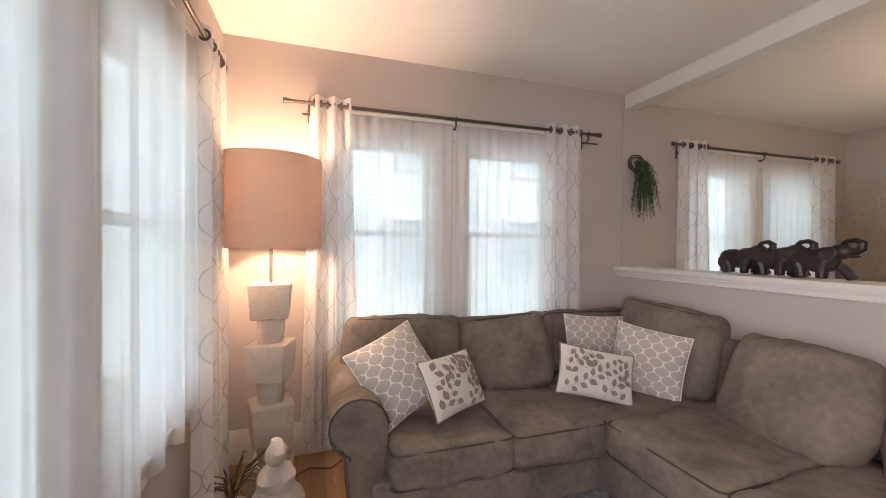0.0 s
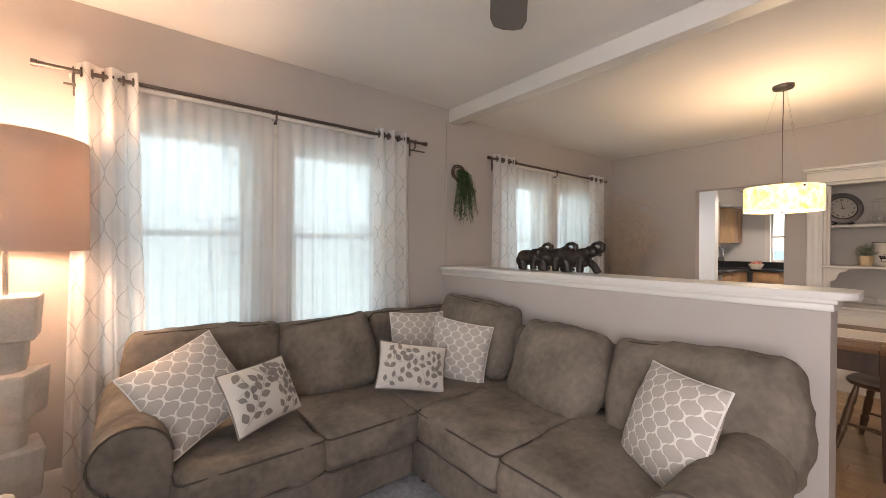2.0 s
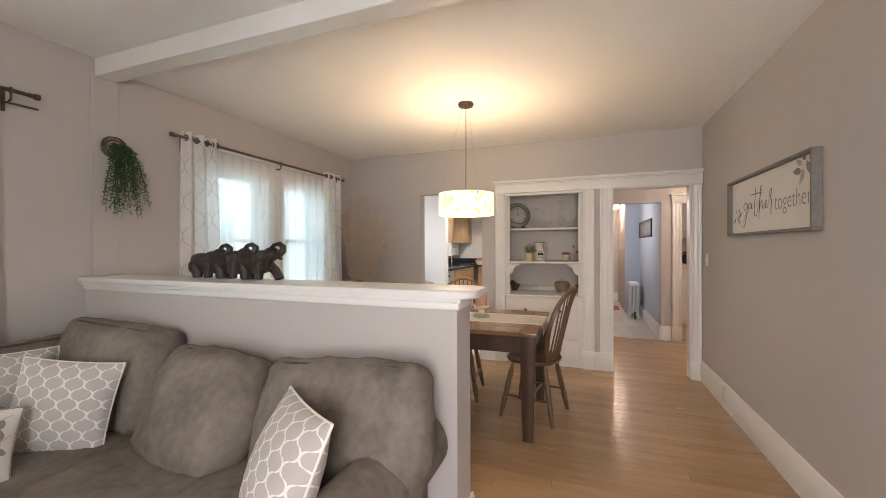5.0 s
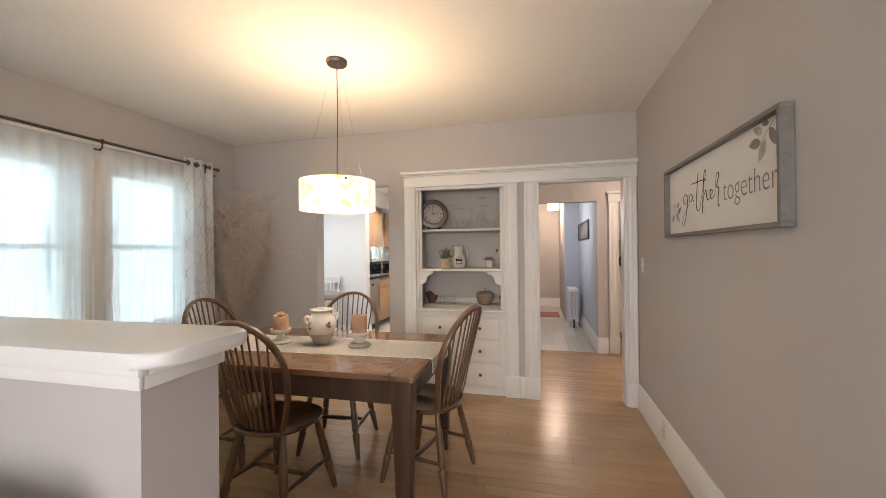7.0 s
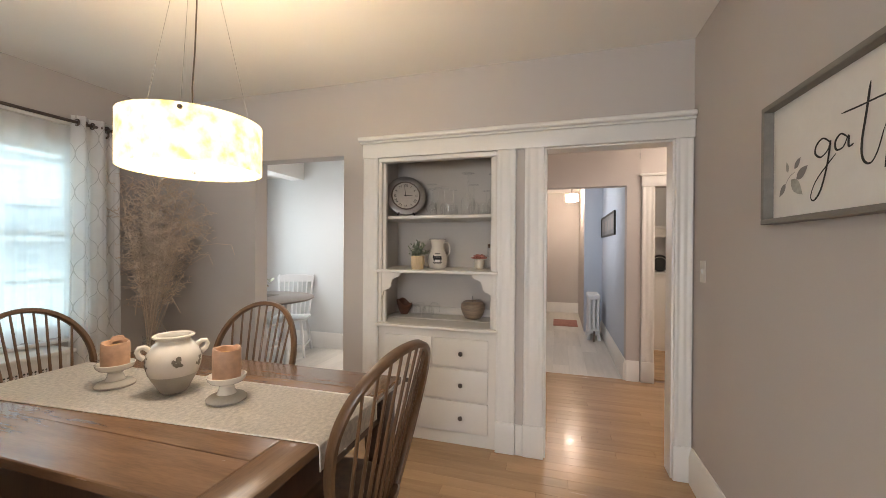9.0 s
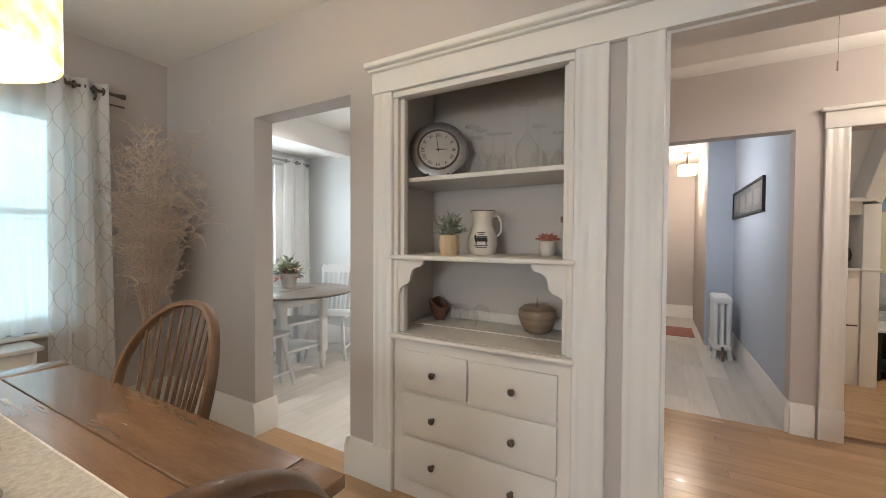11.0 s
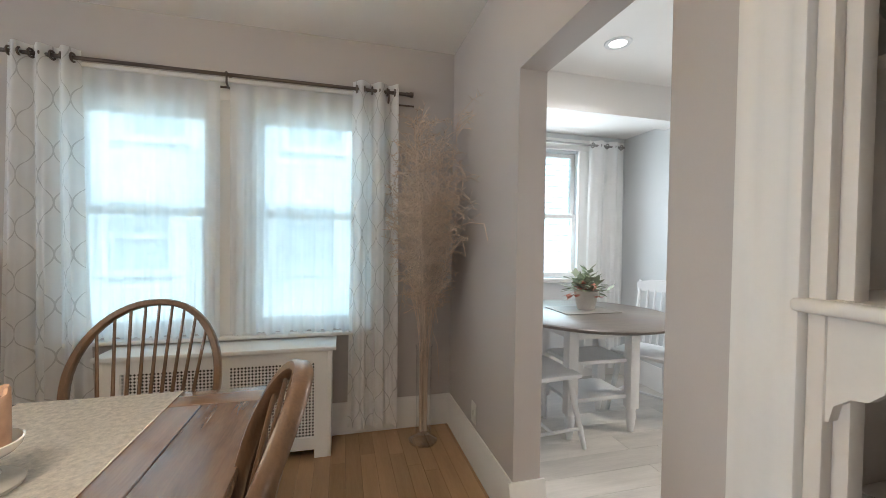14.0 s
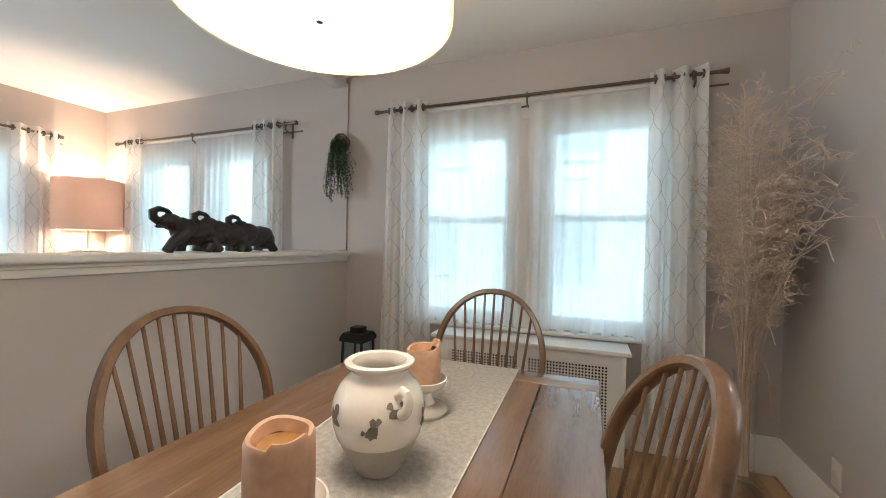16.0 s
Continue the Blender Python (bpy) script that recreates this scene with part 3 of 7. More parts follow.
def drapes(m, r0, r1, z, panels, sheers, seed, zs0, brackets, swell=0.010):
    """A pair of rods on brackets, with eyelet drapes on the front rod and gathered voile on the back one."""
    rod = thing("curtain_rod", (0, 0, 0), "dark bronze double curtain rod with cap finials on brackets", "curtain rod")
    rod.matrix_world = m
    bm = B()
    tube(bm, [(r0, -0.085, z), (r1, -0.085, z)], 0.0105, 12)
    part("front_rod", bm, M_BRONZE, rod)
    bm = B()
    tube(bm, [(r0 + 0.07, -0.035, z - 0.055), (r1 + 0.05, -0.035, z - 0.055)], 0.006, 10)
    part("back_rod", bm, M_BRONZE, rod)
    for e, s in ((r0, -1), (r1, 1)):
        bm = B()
        tube(bm, [(e - 0.01 * s, -0.085, z), (e + 0.012 * s, -0.085, z), (e + 0.014 * s, -0.085, z), (e + 0.035 * s, -0.085, z)], [0.013, 0.013, 0.017, 0.017], 14)
        part("finial", bm, M_BRONZE, rod)
    for x in brackets:
        bm = B()
        box(bm, x - 0.009, x + 0.009, -0.006, 0.0, z - 0.10, z + 0.02, 0.002, 1)
        tube(bm, [(x, -0.005, z - 0.055), (x, -0.06, z - 0.058), (x, -0.085, z - 0.045), (x, -0.085, z - 0.012)], 0.006, 8)
        torus(bm, (x, -0.085, z), 0.016, 0.004)
        part("bracket", bm, M_BRONZE, rod)
    for i, (p0, p1, zb, waves, flare) in enumerate(panels):
        cur = thing("curtain", (0, 0, 0), "white eyelet curtain panel with a grey embroidered ogee lattice", "curtain", "embroidered curtains")
        cur.matrix_world = m @ pose(0, -0.085, 0)
        cloth = part("cloth", hanging(p0, p1, zb, z + 0.05, 0.032, waves, seed + i, flare, 0.0, 100, 24, 1.57), M_DRAPE, cur, smooth="all")
        cloth.data.uv_layers.active_index = 0
        n = int(round(waves * 2))
        for k in range(n + 1):
            u = p0 + (p1 - p0) * (k + 0.5) / (n + 1)
            bm = B()
            torus(bm, (u, 0, z), 0.021, 0.0055)
            part("eyelet", bm, M_BRONZE, cur)
    for i, (p0, p1, waves) in enumerate(sheers):
        cur = thing("voile_curtain", (0, 0, 0), "sheer white voile curtain gathered on the back rod", "curtain", "voile curtains")
        cur.matrix_world = m @ pose(0, -0.056, 0)
        part("cloth", hanging(p0, p1, zs0, z - 0.035, swell, waves, seed + 50 + i, 0.0, 0.012, 150, 24), M_SHEER, cur, smooth="all")


drapes(NORTH, -0.19, 2.03, 2.175, ((-0.07, 0.17, 0.05, 2.5, 0.45), (1.59, 1.90, 0.10, 3.0, 0.1)), ((0.06, 0.86, 11), (0.88, 1.70, 10)), 3, 0.66, (-0.08, 0.87, 1.95))
drapes(NORTH, 2.83, 4.94, 2.175, ((2.89, 3.20, 0.06, 3.0, 0.35), (4.60, 4.88, 0.06, 2.5, 0.1)), ((3.05, 3.86, 8), (3.91, 4.70, 7)), 11, 0.68, (2.93, 3.9, 4.82))
drapes(WEST, 0.12, 2.26, 2.18, ((0.26, 0.72, 0.05, 4.0, 0.2), (1.92, 2.28, 0.05, 3.0, 0.1)), ((0.35, 1.18, 4), (1.20, 2.00, 4)), 23, 0.60, (0.3, 1.18, 2.2), 0.018)

# ---- floor ----
bm = B()
box(bm, XW - 0.2, 7.02, -3.2, YN + 0.2, -0.10, -0.014)
box(bm, 7.02, 11.3, -3.2, 3.6, -0.10, -0.014)
box(bm, 5.40, 7.02, YN + 0.2, 3.6, -0.10, -0.014)
floor = solid("floor", bm, M_GAP, "honey oak strip floor, worn and satin varnished", "floor", "structure", False)


def board_rows(x0, x1, y0, y1, wide, along, rg, lengths):
    """Boards as (x0, x1, y0, y1), laid in staggered rows along x or y."""
    out = []
    a0, a1, b0, b1 = (x0, x1, y0, y1) if along == "y" else (y0, y1, x0, x1)
    n = max(1, round((a1 - a0) / wide))
    w = (a1 - a0) / n
    for i in range(n):
        b = b0
        first = True
        while b < b1 - 1e-6:
            e = b + (rg.uniform(0.2, lengths[1]) if first else rg.uniform(*lengths))
            first = False
            if e > b1 - 0.18:
                e = b1
            out.append((a0 + i * w, a0 + (i + 1) * w, b, e) if along == "y" else (b, e, a0 + i * w, a0 + (i + 1) * w))
            b = e
    return out


def board_mesh(bm, q, gap=0.0004, z=0.0):
    x0, x1, y0, y1 = q[0] + gap, q[1] - gap, q[2] + gap, q[3] - gap
    e = 0.0008
    lo = [bm.verts.new(p) for p in ((x0, y0, -0.014), (x1, y0, -0.014), (x1, y1, -0.014), (x0, y1, -0.014))]
    mid = [bm.verts.new(p) for p in ((x0, y0, z - e), (x1, y0, z - e), (x1, y1, z - e), (x0, y1, z - e))]
    hi = [bm.verts.new(p) for p in ((x0 + e, y0 + e, z), (x1 - e, y0 + e, z), (x1 - e, y1 - e, z), (x0 + e, y1 - e, z))]
    for a, b in ((lo, mid), (mid, hi)):
        for i in range(4):
            bm.faces.new((a[i], a[(i + 1) % 4], b[(i + 1) % 4], b[i]))
    bm.faces.new(hi)


# ---- outdoors ----
bm = B()
box(bm, -400, 400, 2.95, 400, -0.75, -0.6)
box(bm, -400, -0.8, -400, 2.95, -0.75, -0.6)
box(bm, -0.8, 400, -400, -3.4, -0.75, -0.6)
solid("ground", bm, M_GROUND, "driveway and grass outside between the houses", "ground", "structure", False)


def neighbour(name, m, a, b, windows, label, porch=None):
    """A clapboard house seen through the curtains: lapped boards, windows with trim, gable roof."""
    h = thing(name, (0, 0, 0), label, "house")
    h.matrix_world = m
    bm = B()
    z = -0.7
    while z < 6.2:
        prism(bm, [(0.0, z), (-0.022, z), (-0.006, z + 0.105), (0.0, z + 0.105)], a, b, "x")
        z += 0.105
    box(bm, a, b, 0.0, 0.25, -0.7, 6.2)
    w = part("wall", bm, M_SIDING, h, smooth=False)
    for x0, x1, z0, z1 in windows:
        bm = B()
        for p in ((x0 - 0.1, x0, z0 - 0.1, z1 + 0.1), (x1, x1 + 0.1, z0 - 0.1, z1 + 0.1), (x0, x1, z1, z1 + 0.1), (x0, x1, z0 - 0.1, z0), (x0, x1, (z0 + z1) / 2 - 0.03, (z0 + z1) / 2 + 0.03)):
            box(bm, p[0], p[1], -0.07, -0.02, p[2], p[3])
        wn_ = part("window", bm, M_TRIM, h, smooth=False)
        bm = B()
        box(bm, x0, x1, -0.035, -0.025, z0, z1)
        part("pane", bm, M_DARKGLASS, wn_, smooth=False)
    bm = B()
    prism(bm, [(-0.6, 6.1), (3.6, 9.2), (7.8, 6.1), (7.8, 6.25), (3.6, 9.4), (-0.6, 6.25)], a - 0.4, b + 0.4, "x")
    part("roof", bm, M_DARKGLASS, h, smooth=False)
    return h


neighbour("neighbour_house", pose(0, 6.9, 0), -6, 11, [(1.2, 2.0, 0.75, 1.75), (3.5, 4.4, 0.75, 1.75), (6.2, 7.0, 0.9, 1.9), (-1.6, -0.8, 0.8, 1.9), (1.4, 2.2, 2.75, 4.0), (3.7, 4.5, 2.75, 4.0), (6.2, 7.0, 2.75, 4.0), (-1.6, -0.8, 2.75, 4.0)], "white clapboard house next door with sash windows")
neighbour("neighbour_house", pose(-9.5, 0, 0, 0, 0, 90), -7, 6.5, [(0.5, 1.4, 0.8, 2.0), (3.2, 4.1, 0.8, 2.0), (0.5, 1.4, 3.0, 4.2), (3.2, 4.1, 3.0, 4.2)], "white clapboard house across the street")

# ---- kitchen and hall shells ----
def slab(name, x0, x1, y0, y1, z0, z1, material, label, category="wall"):
    bm = B()
    box(bm, x0, x1, y0, y1, z0, z1)
    return solid(name, bm, material, label, category, "structure", False)


KW0, KW1 = 5.75, 6.62
wall("wall_nook", pose(0, 3.3, 0), 5.25, 7.30, 0, 2.5, 0.15, [(KW0 - 0.04, KW1 + 0.04, 0.93, 2.08)], M_KWALL, "pale grey kitchen nook wall with a window")
wall("wall_kitchen", pose(5.25, 0, 0, 0, 0, 90), 2.89, 3.3, 0, 2.5, 0.12, [], M_KWALL, "pale grey kitchen wall")
slab("wall_nook_side", 7.15, 7.30, 2.02, 3.30, 0, 2.46, M_KWALL, "pale grey wall beside the breakfast nook")
wall("wall_sink", pose(0, 2.75, 0), 7.30, 10.2, 0, 2.46, 0.15, [(8.95, 9.5, 1.15, 2.05)], M_KWALL, "pale kitchen wall with a window above the sink")
wall("wall_kitchen_east", pose(10.2, 0, 0, 0, 0, -90), -2.75, -0.2, 0, 2.46, 0.15, [(-1.95, -1.45, 1.05, 2.05)], M_KWALL, "pale kitchen wall with a narrow window")
slab("wall_kitchen_south", 5.78, 10.2, 0.02, 0.14, 0, 2.46, M_KWALL, "plain pale kitchen wall")
slab("ceiling_kitchen", 5.40, 10.35, 0.02, 3.45, 2.46, 2.56, M_CEIL, "white kitchen ceiling", "ceiling")
bm = B()
box(bm, 5.40, 7.15, 2.62, 2.82, 2.20, 2.46)
box(bm, 5.40, 7.15, 2.82, 3.30, 2.24, 2.46)
solid("kitchen_soffit", bm, M_CEIL, "white boxed soffit over the breakfast nook", "beam", "structure", False)
slab("wall_hall_north", 5.40, 11.1, -0.40, -0.30, 0, 2.46, M_WALL, "plain hall wall")
wall("wall_hall", pose(7.0, 0, 0, 0, 0, -90), 0.40, 3.2, 0, 2.46, 0.12, [(0.40, 1.28, 0, 1.95), (1.53, 2.35, 0, 1.93)], M_WALL, "beige hall wall with two openings")
slab("wall_corridor", 7.12, 9.25, -1.40, -1.28, 0, 2.46, M_BLUEWALL, "corridor wall coloured blue for daylight, with a framed picture")
slab("wall_corridor_jog", 9.25, 9.37, -1.40, -1.02, 0, 2.46, M_BLUEWALL, "short corridor wall coloured blue for daylight, behind the radiator")
slab("wall_corridor_side", 9.37, 11.1, -1.14, -1.02, 0, 2.46, M_WALL, "plain corridor wall")
slab("wall_corridor_end", 11.1, 11.22, -1.14, -0.30, 0, 2.46, M_WALL, "beige wall at the corridor's end")
slab("ceiling_hall", 5.40, 11.22, -3.2, -0.30, 2.46, 2.56, M_CEIL, "white hall ceiling", "ceiling")
slab("wall_hall_south", 5.25, 7.0, -3.3, -3.2, 0, 2.46, M_WALL, "plain hall wall")
slab("wall_hall_west", 5.25, 5.40, -3.2, YS - 0.15, 0, 2.46, M_WALL, "plain hall wall")
slab("wall_bedroom_end", 9.9, 10.0, -4.2, -1.40, 0, 2.46, M_GREENWALL, "pale green room wall with a picture")
slab("wall_bedroom_south", 7.12, 10.0, -4.3, -4.2, 0, 2.46, M_GREENWALL, "pale green room wall")
slab("wall_bedroom_west", 7.0, 7.12, -4.2, -3.2, 0, 2.46, M_GREENWALL, "pale green room wall")
slab("ceiling_bedroom", 7.12, 10.0, -4.2, -3.2, 2.46, 2.56, M_CEIL, "white room ceiling", "ceiling")
slab("floor_bedroom", 7.12, 10.0, -4.2, -3.2, -0.1, -0.002, M_MAPLE, "oak floor in the far room", "floor")
skirting("baseboard", pose(7.0, 0, 0, 0, 0, -90), 1.28, 1.40), skirting("baseboard", pose(0, -1.28, 0, 0, 0, 180), -9.25, -7.0)
skirting("baseboard", pose(11.1, 0, 0, 0, 0, -90), 0.40, 1.02), skirting("baseboard", pose(7.15, 0, 0, 0, 0, -90), -3.3, -2.02)
skirting("baseboard", pose(0, 2.02, 0), 7.128, 7.32), skirting("baseboard", pose(0, 3.3, 0), 5.4, 7.15)
bm = B()
prism(bm, [(-0.05, 2.46), (-0.045, 2.44), (-0.02, 2.405), (0, 2.395), (0, 2.46)], 0.40, 3.2, "x")
solid("crown_moulding", bm, M_TRIM, "white crown moulding in the hall", "trim", "structure", True, pose(7.0, 0, 0, 0, 0, -90))


def casing(name, m, x0, x1, ztop, label, fluted=True, right=True):
    """Door casing with fluted uprights and a capped head; own y points into the wall."""
    d = new(name)
    d.matrix_world = m
    tagged(d, label, "door frame", "", "structure")
    for a, b in ((x0 - 0.115, x0), (x1, x1 + 0.115)) if right else ((x0 - 0.115, x0),):
        bm = B()
        fluted_board(bm, a, b, 0.0, ztop)
        part("upright", bm, M_TRIM, d)
    bm = B()
    box(bm, x0 - 0.12, x1 + 0.12, -0.028, 0.0, ztop, ztop + 0.10, 0.003)
    box(bm, x0 - 0.14, x1 + 0.14, -0.05, 0.0, ztop + 0.10, ztop + 0.128, 0.009)
    part("head", bm, M_TRIM, d)
    return d


def fluted_board(bm, a, b, z0, z1, d=0.022):
    """An upright board with two shallow hollows, over a plain plinth block."""
    w = b - a
    prof = [(a, 0)]
    for f, y in ((0, 0.75), (0.025, 0.95), (0.06, 1), (0.14, 1), (0.20, 0.90), (0.27, 0.78), (0.34, 0.80), (0.42, 0.90), (0.50, 0.93), (0.58, 0.90), (0.66, 0.80), (0.73, 0.78), (0.80, 0.90), (0.86, 1), (0.94, 1), (0.975, 0.95), (1, 0.75)):
        prof.append((a + w * f, -d * y))
    prof.append((b, 0))
    prism(bm, prof, z0 + 0.2, z1, "z")
    box(bm, a - 0.003, b + 0.003, -d - 0.006, 0.0, z0, z0 + 0.2, 0.004)


casing("door_1", pose(6.998, 0, 0, 0, 0, -90), 1.53, 2.35, 1.93, "white door frame with a moulded head in the hall")
# lining of the dining doorway
bm = B()
box(bm, XE - 0.0, XE + 0.13, -0.555, -0.54, 0, 1.95)
box(bm, XE - 0.0, XE + 0.13, -1.267, -1.252, 0, 1.95)
box(bm, XE - 0.0, XE + 0.13, -1.252, -0.555, 1.935, 1.95)
solid("door_lining", bm, M_TRIM, "white lining of the dining doorway", "trim", "structure", False)

# ---- built-in china cupboard with the doorway trim ----
cup = thing("china_cupboard", (XE, 0.15, 0), "built-in cream painted china cupboard with open shelves and drawers", "cupboard")
cup.matrix_world = EAST   # own x = -y of the room, own y goes into the wall
HX0, HX1, HD = -0.597, 0.246, 0.47
IX0, IX1 = -0.655, 0.268   # the inside is wider than its face frame
# side and back panels carry the recess's shade in their colour
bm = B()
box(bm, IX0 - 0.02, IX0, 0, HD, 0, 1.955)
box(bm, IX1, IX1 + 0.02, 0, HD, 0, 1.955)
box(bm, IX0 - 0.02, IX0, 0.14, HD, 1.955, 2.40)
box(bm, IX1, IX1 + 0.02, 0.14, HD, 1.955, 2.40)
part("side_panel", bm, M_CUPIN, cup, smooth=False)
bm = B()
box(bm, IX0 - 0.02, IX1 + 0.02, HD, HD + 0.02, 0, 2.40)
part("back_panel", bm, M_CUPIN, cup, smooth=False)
bm = B()
box(bm, IX0, IX1, 0.14, HD, 2.38, 2.40)
part("top_panel", bm, M_CAB, cup, smooth=False)
for a, b in ((HX0 - 0.115, HX0), (HX1, HX1 + 0.12), (0.421, 0.542), (1.262, 1.352)):
    bm = B()
    fluted_board(bm, a, b, 0, 1.945)
    part("upright", bm, M_TRIM, cup)
bm = B()
box(bm, 0.37, 0.417, -0.02, 0, 0, 0.19, 0.003)
part("plinth", bm, M_TRIM, cup)
bm = B()
box(bm, HX0 - 0.115, 1.357, -0.03, 0, 1.945, 2.045, 0.003)
box(bm, HX0 - 0.135, 1.357, -0.075, 0, 2.058, 2.088, 0.01, 3)
box(bm, HX0 - 0.125, 1.357, -0.05, 0, 2.045, 2.058, 0.003)
box(bm, HX0, HX1, -0.012, 0.05, 1.915, 1.944, 0.004)
part("head", bm, M_TRIM, cup)
for s in (0, 1):   # stepped inner stops
    x = HX0 if s == 0 else HX1 - 0.045
    bm = B()
    box(bm, x, x + 0.045, 0.02, 0.055, 0.785, 1.915, 0.004)
    box(bm, x if s == 0 else x + 0.02, x + 0.025 if s == 0 else x + 0.045, -0.005, 0.02, 0.785, 1.915, 0.004)
    part("stop", bm, M_CAB, cup)
bm = B()
box(bm, IX0 + 0.001, IX1 - 0.001, 0.085, HD, 1.522, 1.545, 0.004)
part("shelf", bm, M_CAB, cup)
bm = B()
box(bm, HX0 - 0.012, HX1 + 0.012, -0.03, 0.004, 1.140, 1.162, 0.008, 3)
box(bm, IX0 + 0.001, IX1 - 0.001, 0.004, HD, 1.140, 1.162)
part("shelf", bm, M_CAB, cup)
bm = B()
box(bm, HX0 - 0.012, HX1 + 0.012, -0.035, 0.004, 0.762, 0.784, 0.009, 3)
box(bm, IX0 + 0.001, IX1 - 0.001, 0.004, HD, 0.762, 0.784)
box(bm, IX0, IX1, 0.22, 0.226, 0.784, 0.787)
box(bm, IX0, IX1, HD - 0.02, HD, 0.784, 0.84, 0.004)
part("counter", bm, M_CAB, cup)
for s in (1, -1):   # scroll brackets under the shelf
    x = HX0 if s == 1 else HX1
    o = [(0, 0), (0.165, 0), (0.165, -0.012), (0.15, -0.03), (0.125, -0.036), (0.105, -0.05), (0.095, -0.075), (0.092, -0.10), (0.075, -0.118), (0.055, -0.122), (0.035, -0.14), (0.03, -0.165), (0.012, -0.172), (0, -0.165)]
    bm = B()
    prism(bm, [(x + s * a, 1.140 + b) for a, b in o], 0.0, 0.02, "y")
    part("bracket", bm, M_CAB, cup)
bm = B()
box(bm, HX0, HX1, 0.004, 0.03, 0.0, 0.762)
part("drawer_case", bm, M_CAB, cup, smooth=False)
for x0, x1, z0, z1, knobs in ((-0.543, -0.197, 0.520, 0.708, (-0.364,)), (-0.180, 0.193, 0.520, 0.708, (0.014,)), (-0.543, 0.193, 0.306, 0.505, (-0.364, 0.014)), (-0.543, 0.193, 0.087, 0.290, (-0.364, 0.014))):
    bm = B()
    box(bm, x0, x1, -0.012, 0.004, z0, z1, 0.004)
    dr = part("drawer", bm, M_CAB, cup)
    for kx in knobs:
        bm = B()
        lathe(bm, [(0.0, 0.0), (0.008, 0.0), (0.006, 0.012), (0.014, 0.018), (0.0155, 0.024), (0.011, 0.030), (0, 0.0315)], 14)
        bmesh.ops.transform(bm, matrix=Matrix.Translation((kx, -0.012, (z0 + z1) / 2 + 0.001)) @ pose(0, 0, 0, 90), verts=bm.verts)
        part("knob", bm, M_BRONZE, dr, "dark bronze knob")

# ---- soft furniture ----


def cushion(bm, x0, x1, y0, y1, z0, z1, r=0.05, puff=0.02, wrinkle=0.004, seed=0, cuts=13, m=None, sag=0.0):
    """An upholstered block: rounded, bulging on all faces, with soft creases."""
    t = B()
    bmesh.ops.create_cube(t, size=2)
    bmesh.ops.subdivide_edges(t, edges=t.edges[:], cuts=cuts, use_grid_fill=True)
    h = Vector(((x1 - x0) / 2, (y1 - y0) / 2, (z1 - z0) / 2))
    c = Vector(((x0 + x1) / 2, (y0 + y1) / 2, (z0 + z1) / 2))
    rr = min(r, *h)
    for v in t.verts:
        p = v.co.copy()
        e = [math.copysign(abs(a) ** 0.75, a) for a in p]
        q = Vector((e[0] * h.x, e[1] * h.y, e[2] * h.z))
        inner = Vector([max(-(hh - rr), min(hh - rr, a)) for a, hh in zip(q, h)])
        d = q - inner
        if d.length > 1e-6:
            q = inner + d.normalized() * rr
        n = Vector((p.x ** 5, p.y ** 5, p.z ** 5))
        if n.length > 1e-6:
            n.normalize()
        g = 1
        for a, b in zip(p, n):
            g *= 1 - (1 - abs(b)) * a * a * 0.9
        q += n * puff * g
        w1 = noise.noise(Vector((q.x * 5 + seed, q.y * 5, q.z * 5)))
        w2 = 1 - abs(2 * noise.noise(Vector((q.x * 9 + 2 * w1, q.y * 4 + seed, q.z * 7))))
        q += n * wrinkle * (w1 + 0.6 * w2 * w2 + 0.4 * noise.noise(Vector((q.x * 17, q.y * 17 + seed, q.z * 17))))
        q.z -= sag * (1 - p.x * p.x) * max(0.0, p.z) - 0.35 * sag * abs(p.x) ** 3 * max(0.0, p.z)
        v.co = q + c
    if m:
        bmesh.ops.transform(t, matrix=m, verts=t.verts)
    me = bpy.data.meshes.new("tmp")
    t.to_mesh(me)
    t.free()
    bm.from_mesh(me)
    bpy.data.meshes.remove(me)


def around(x0, x1, y0, y1, z, r=0.05, n=5):
    pts = []
    for cx, cy, a0 in ((x1 - r, y1 - r, 0), (x0 + r, y1 - r, 90), (x0 + r, y0 + r, 180), (x1 - r, y0 + r, 270)):
        for k in range(n + 1):
            a = radians(a0 + 90 * k / n)
            pts.append((cx + r * math.cos(a), cy + r * math.sin(a), z))
    return pts + pts[:1]


sofa = thing("sectional_sofa", (1.2, 1.6, 0), "taupe microsuede corner sofa with rolled arms and loose cushions", "sofa")
S0 = pose(-1.2, -1.6, 0)


def sofa_part(name, bm, label="", material=None, parent=None):
    bmesh.ops.transform(bm, matrix=S0, verts=bm.verts)
    return part(name, bm, material or M_SOFA, parent or sofa, label)


for n, q in (("base", (0.20, 1.36, 1.74, 2.58, 0.06, 0.30)), ("base", (1.36, 2.28, 0.42, 2.58, 0.06, 0.30))):
    bm = B()
    box(bm, *q, 0.02, 3)
    sofa_part(n, bm)
for q in ((0.20, 2.28, 2.48, 2.62, 0.08, 0.82), (2.14, 2.285, 0.42, 2.48, 0.08, 0.78)):
    bm = B()
    cushion(bm, *q, 0.05, 0.006, 0.003, 3)
    sofa_part("back_frame", bm)
seats = ((0.275, 0.845, 1.71, 2.36, 0.255, 0.435), (0.85, 1.36, 1.70, 2.36, 0.255, 0.435), (1.35, 2.16, 1.665, 2.46, 0.27, 0.440), (1.315, 2.12, 1.085, 1.655, 0.285, 0.465), (1.315, 2.12, 0.50, 1.075, 0.285, 0.465))
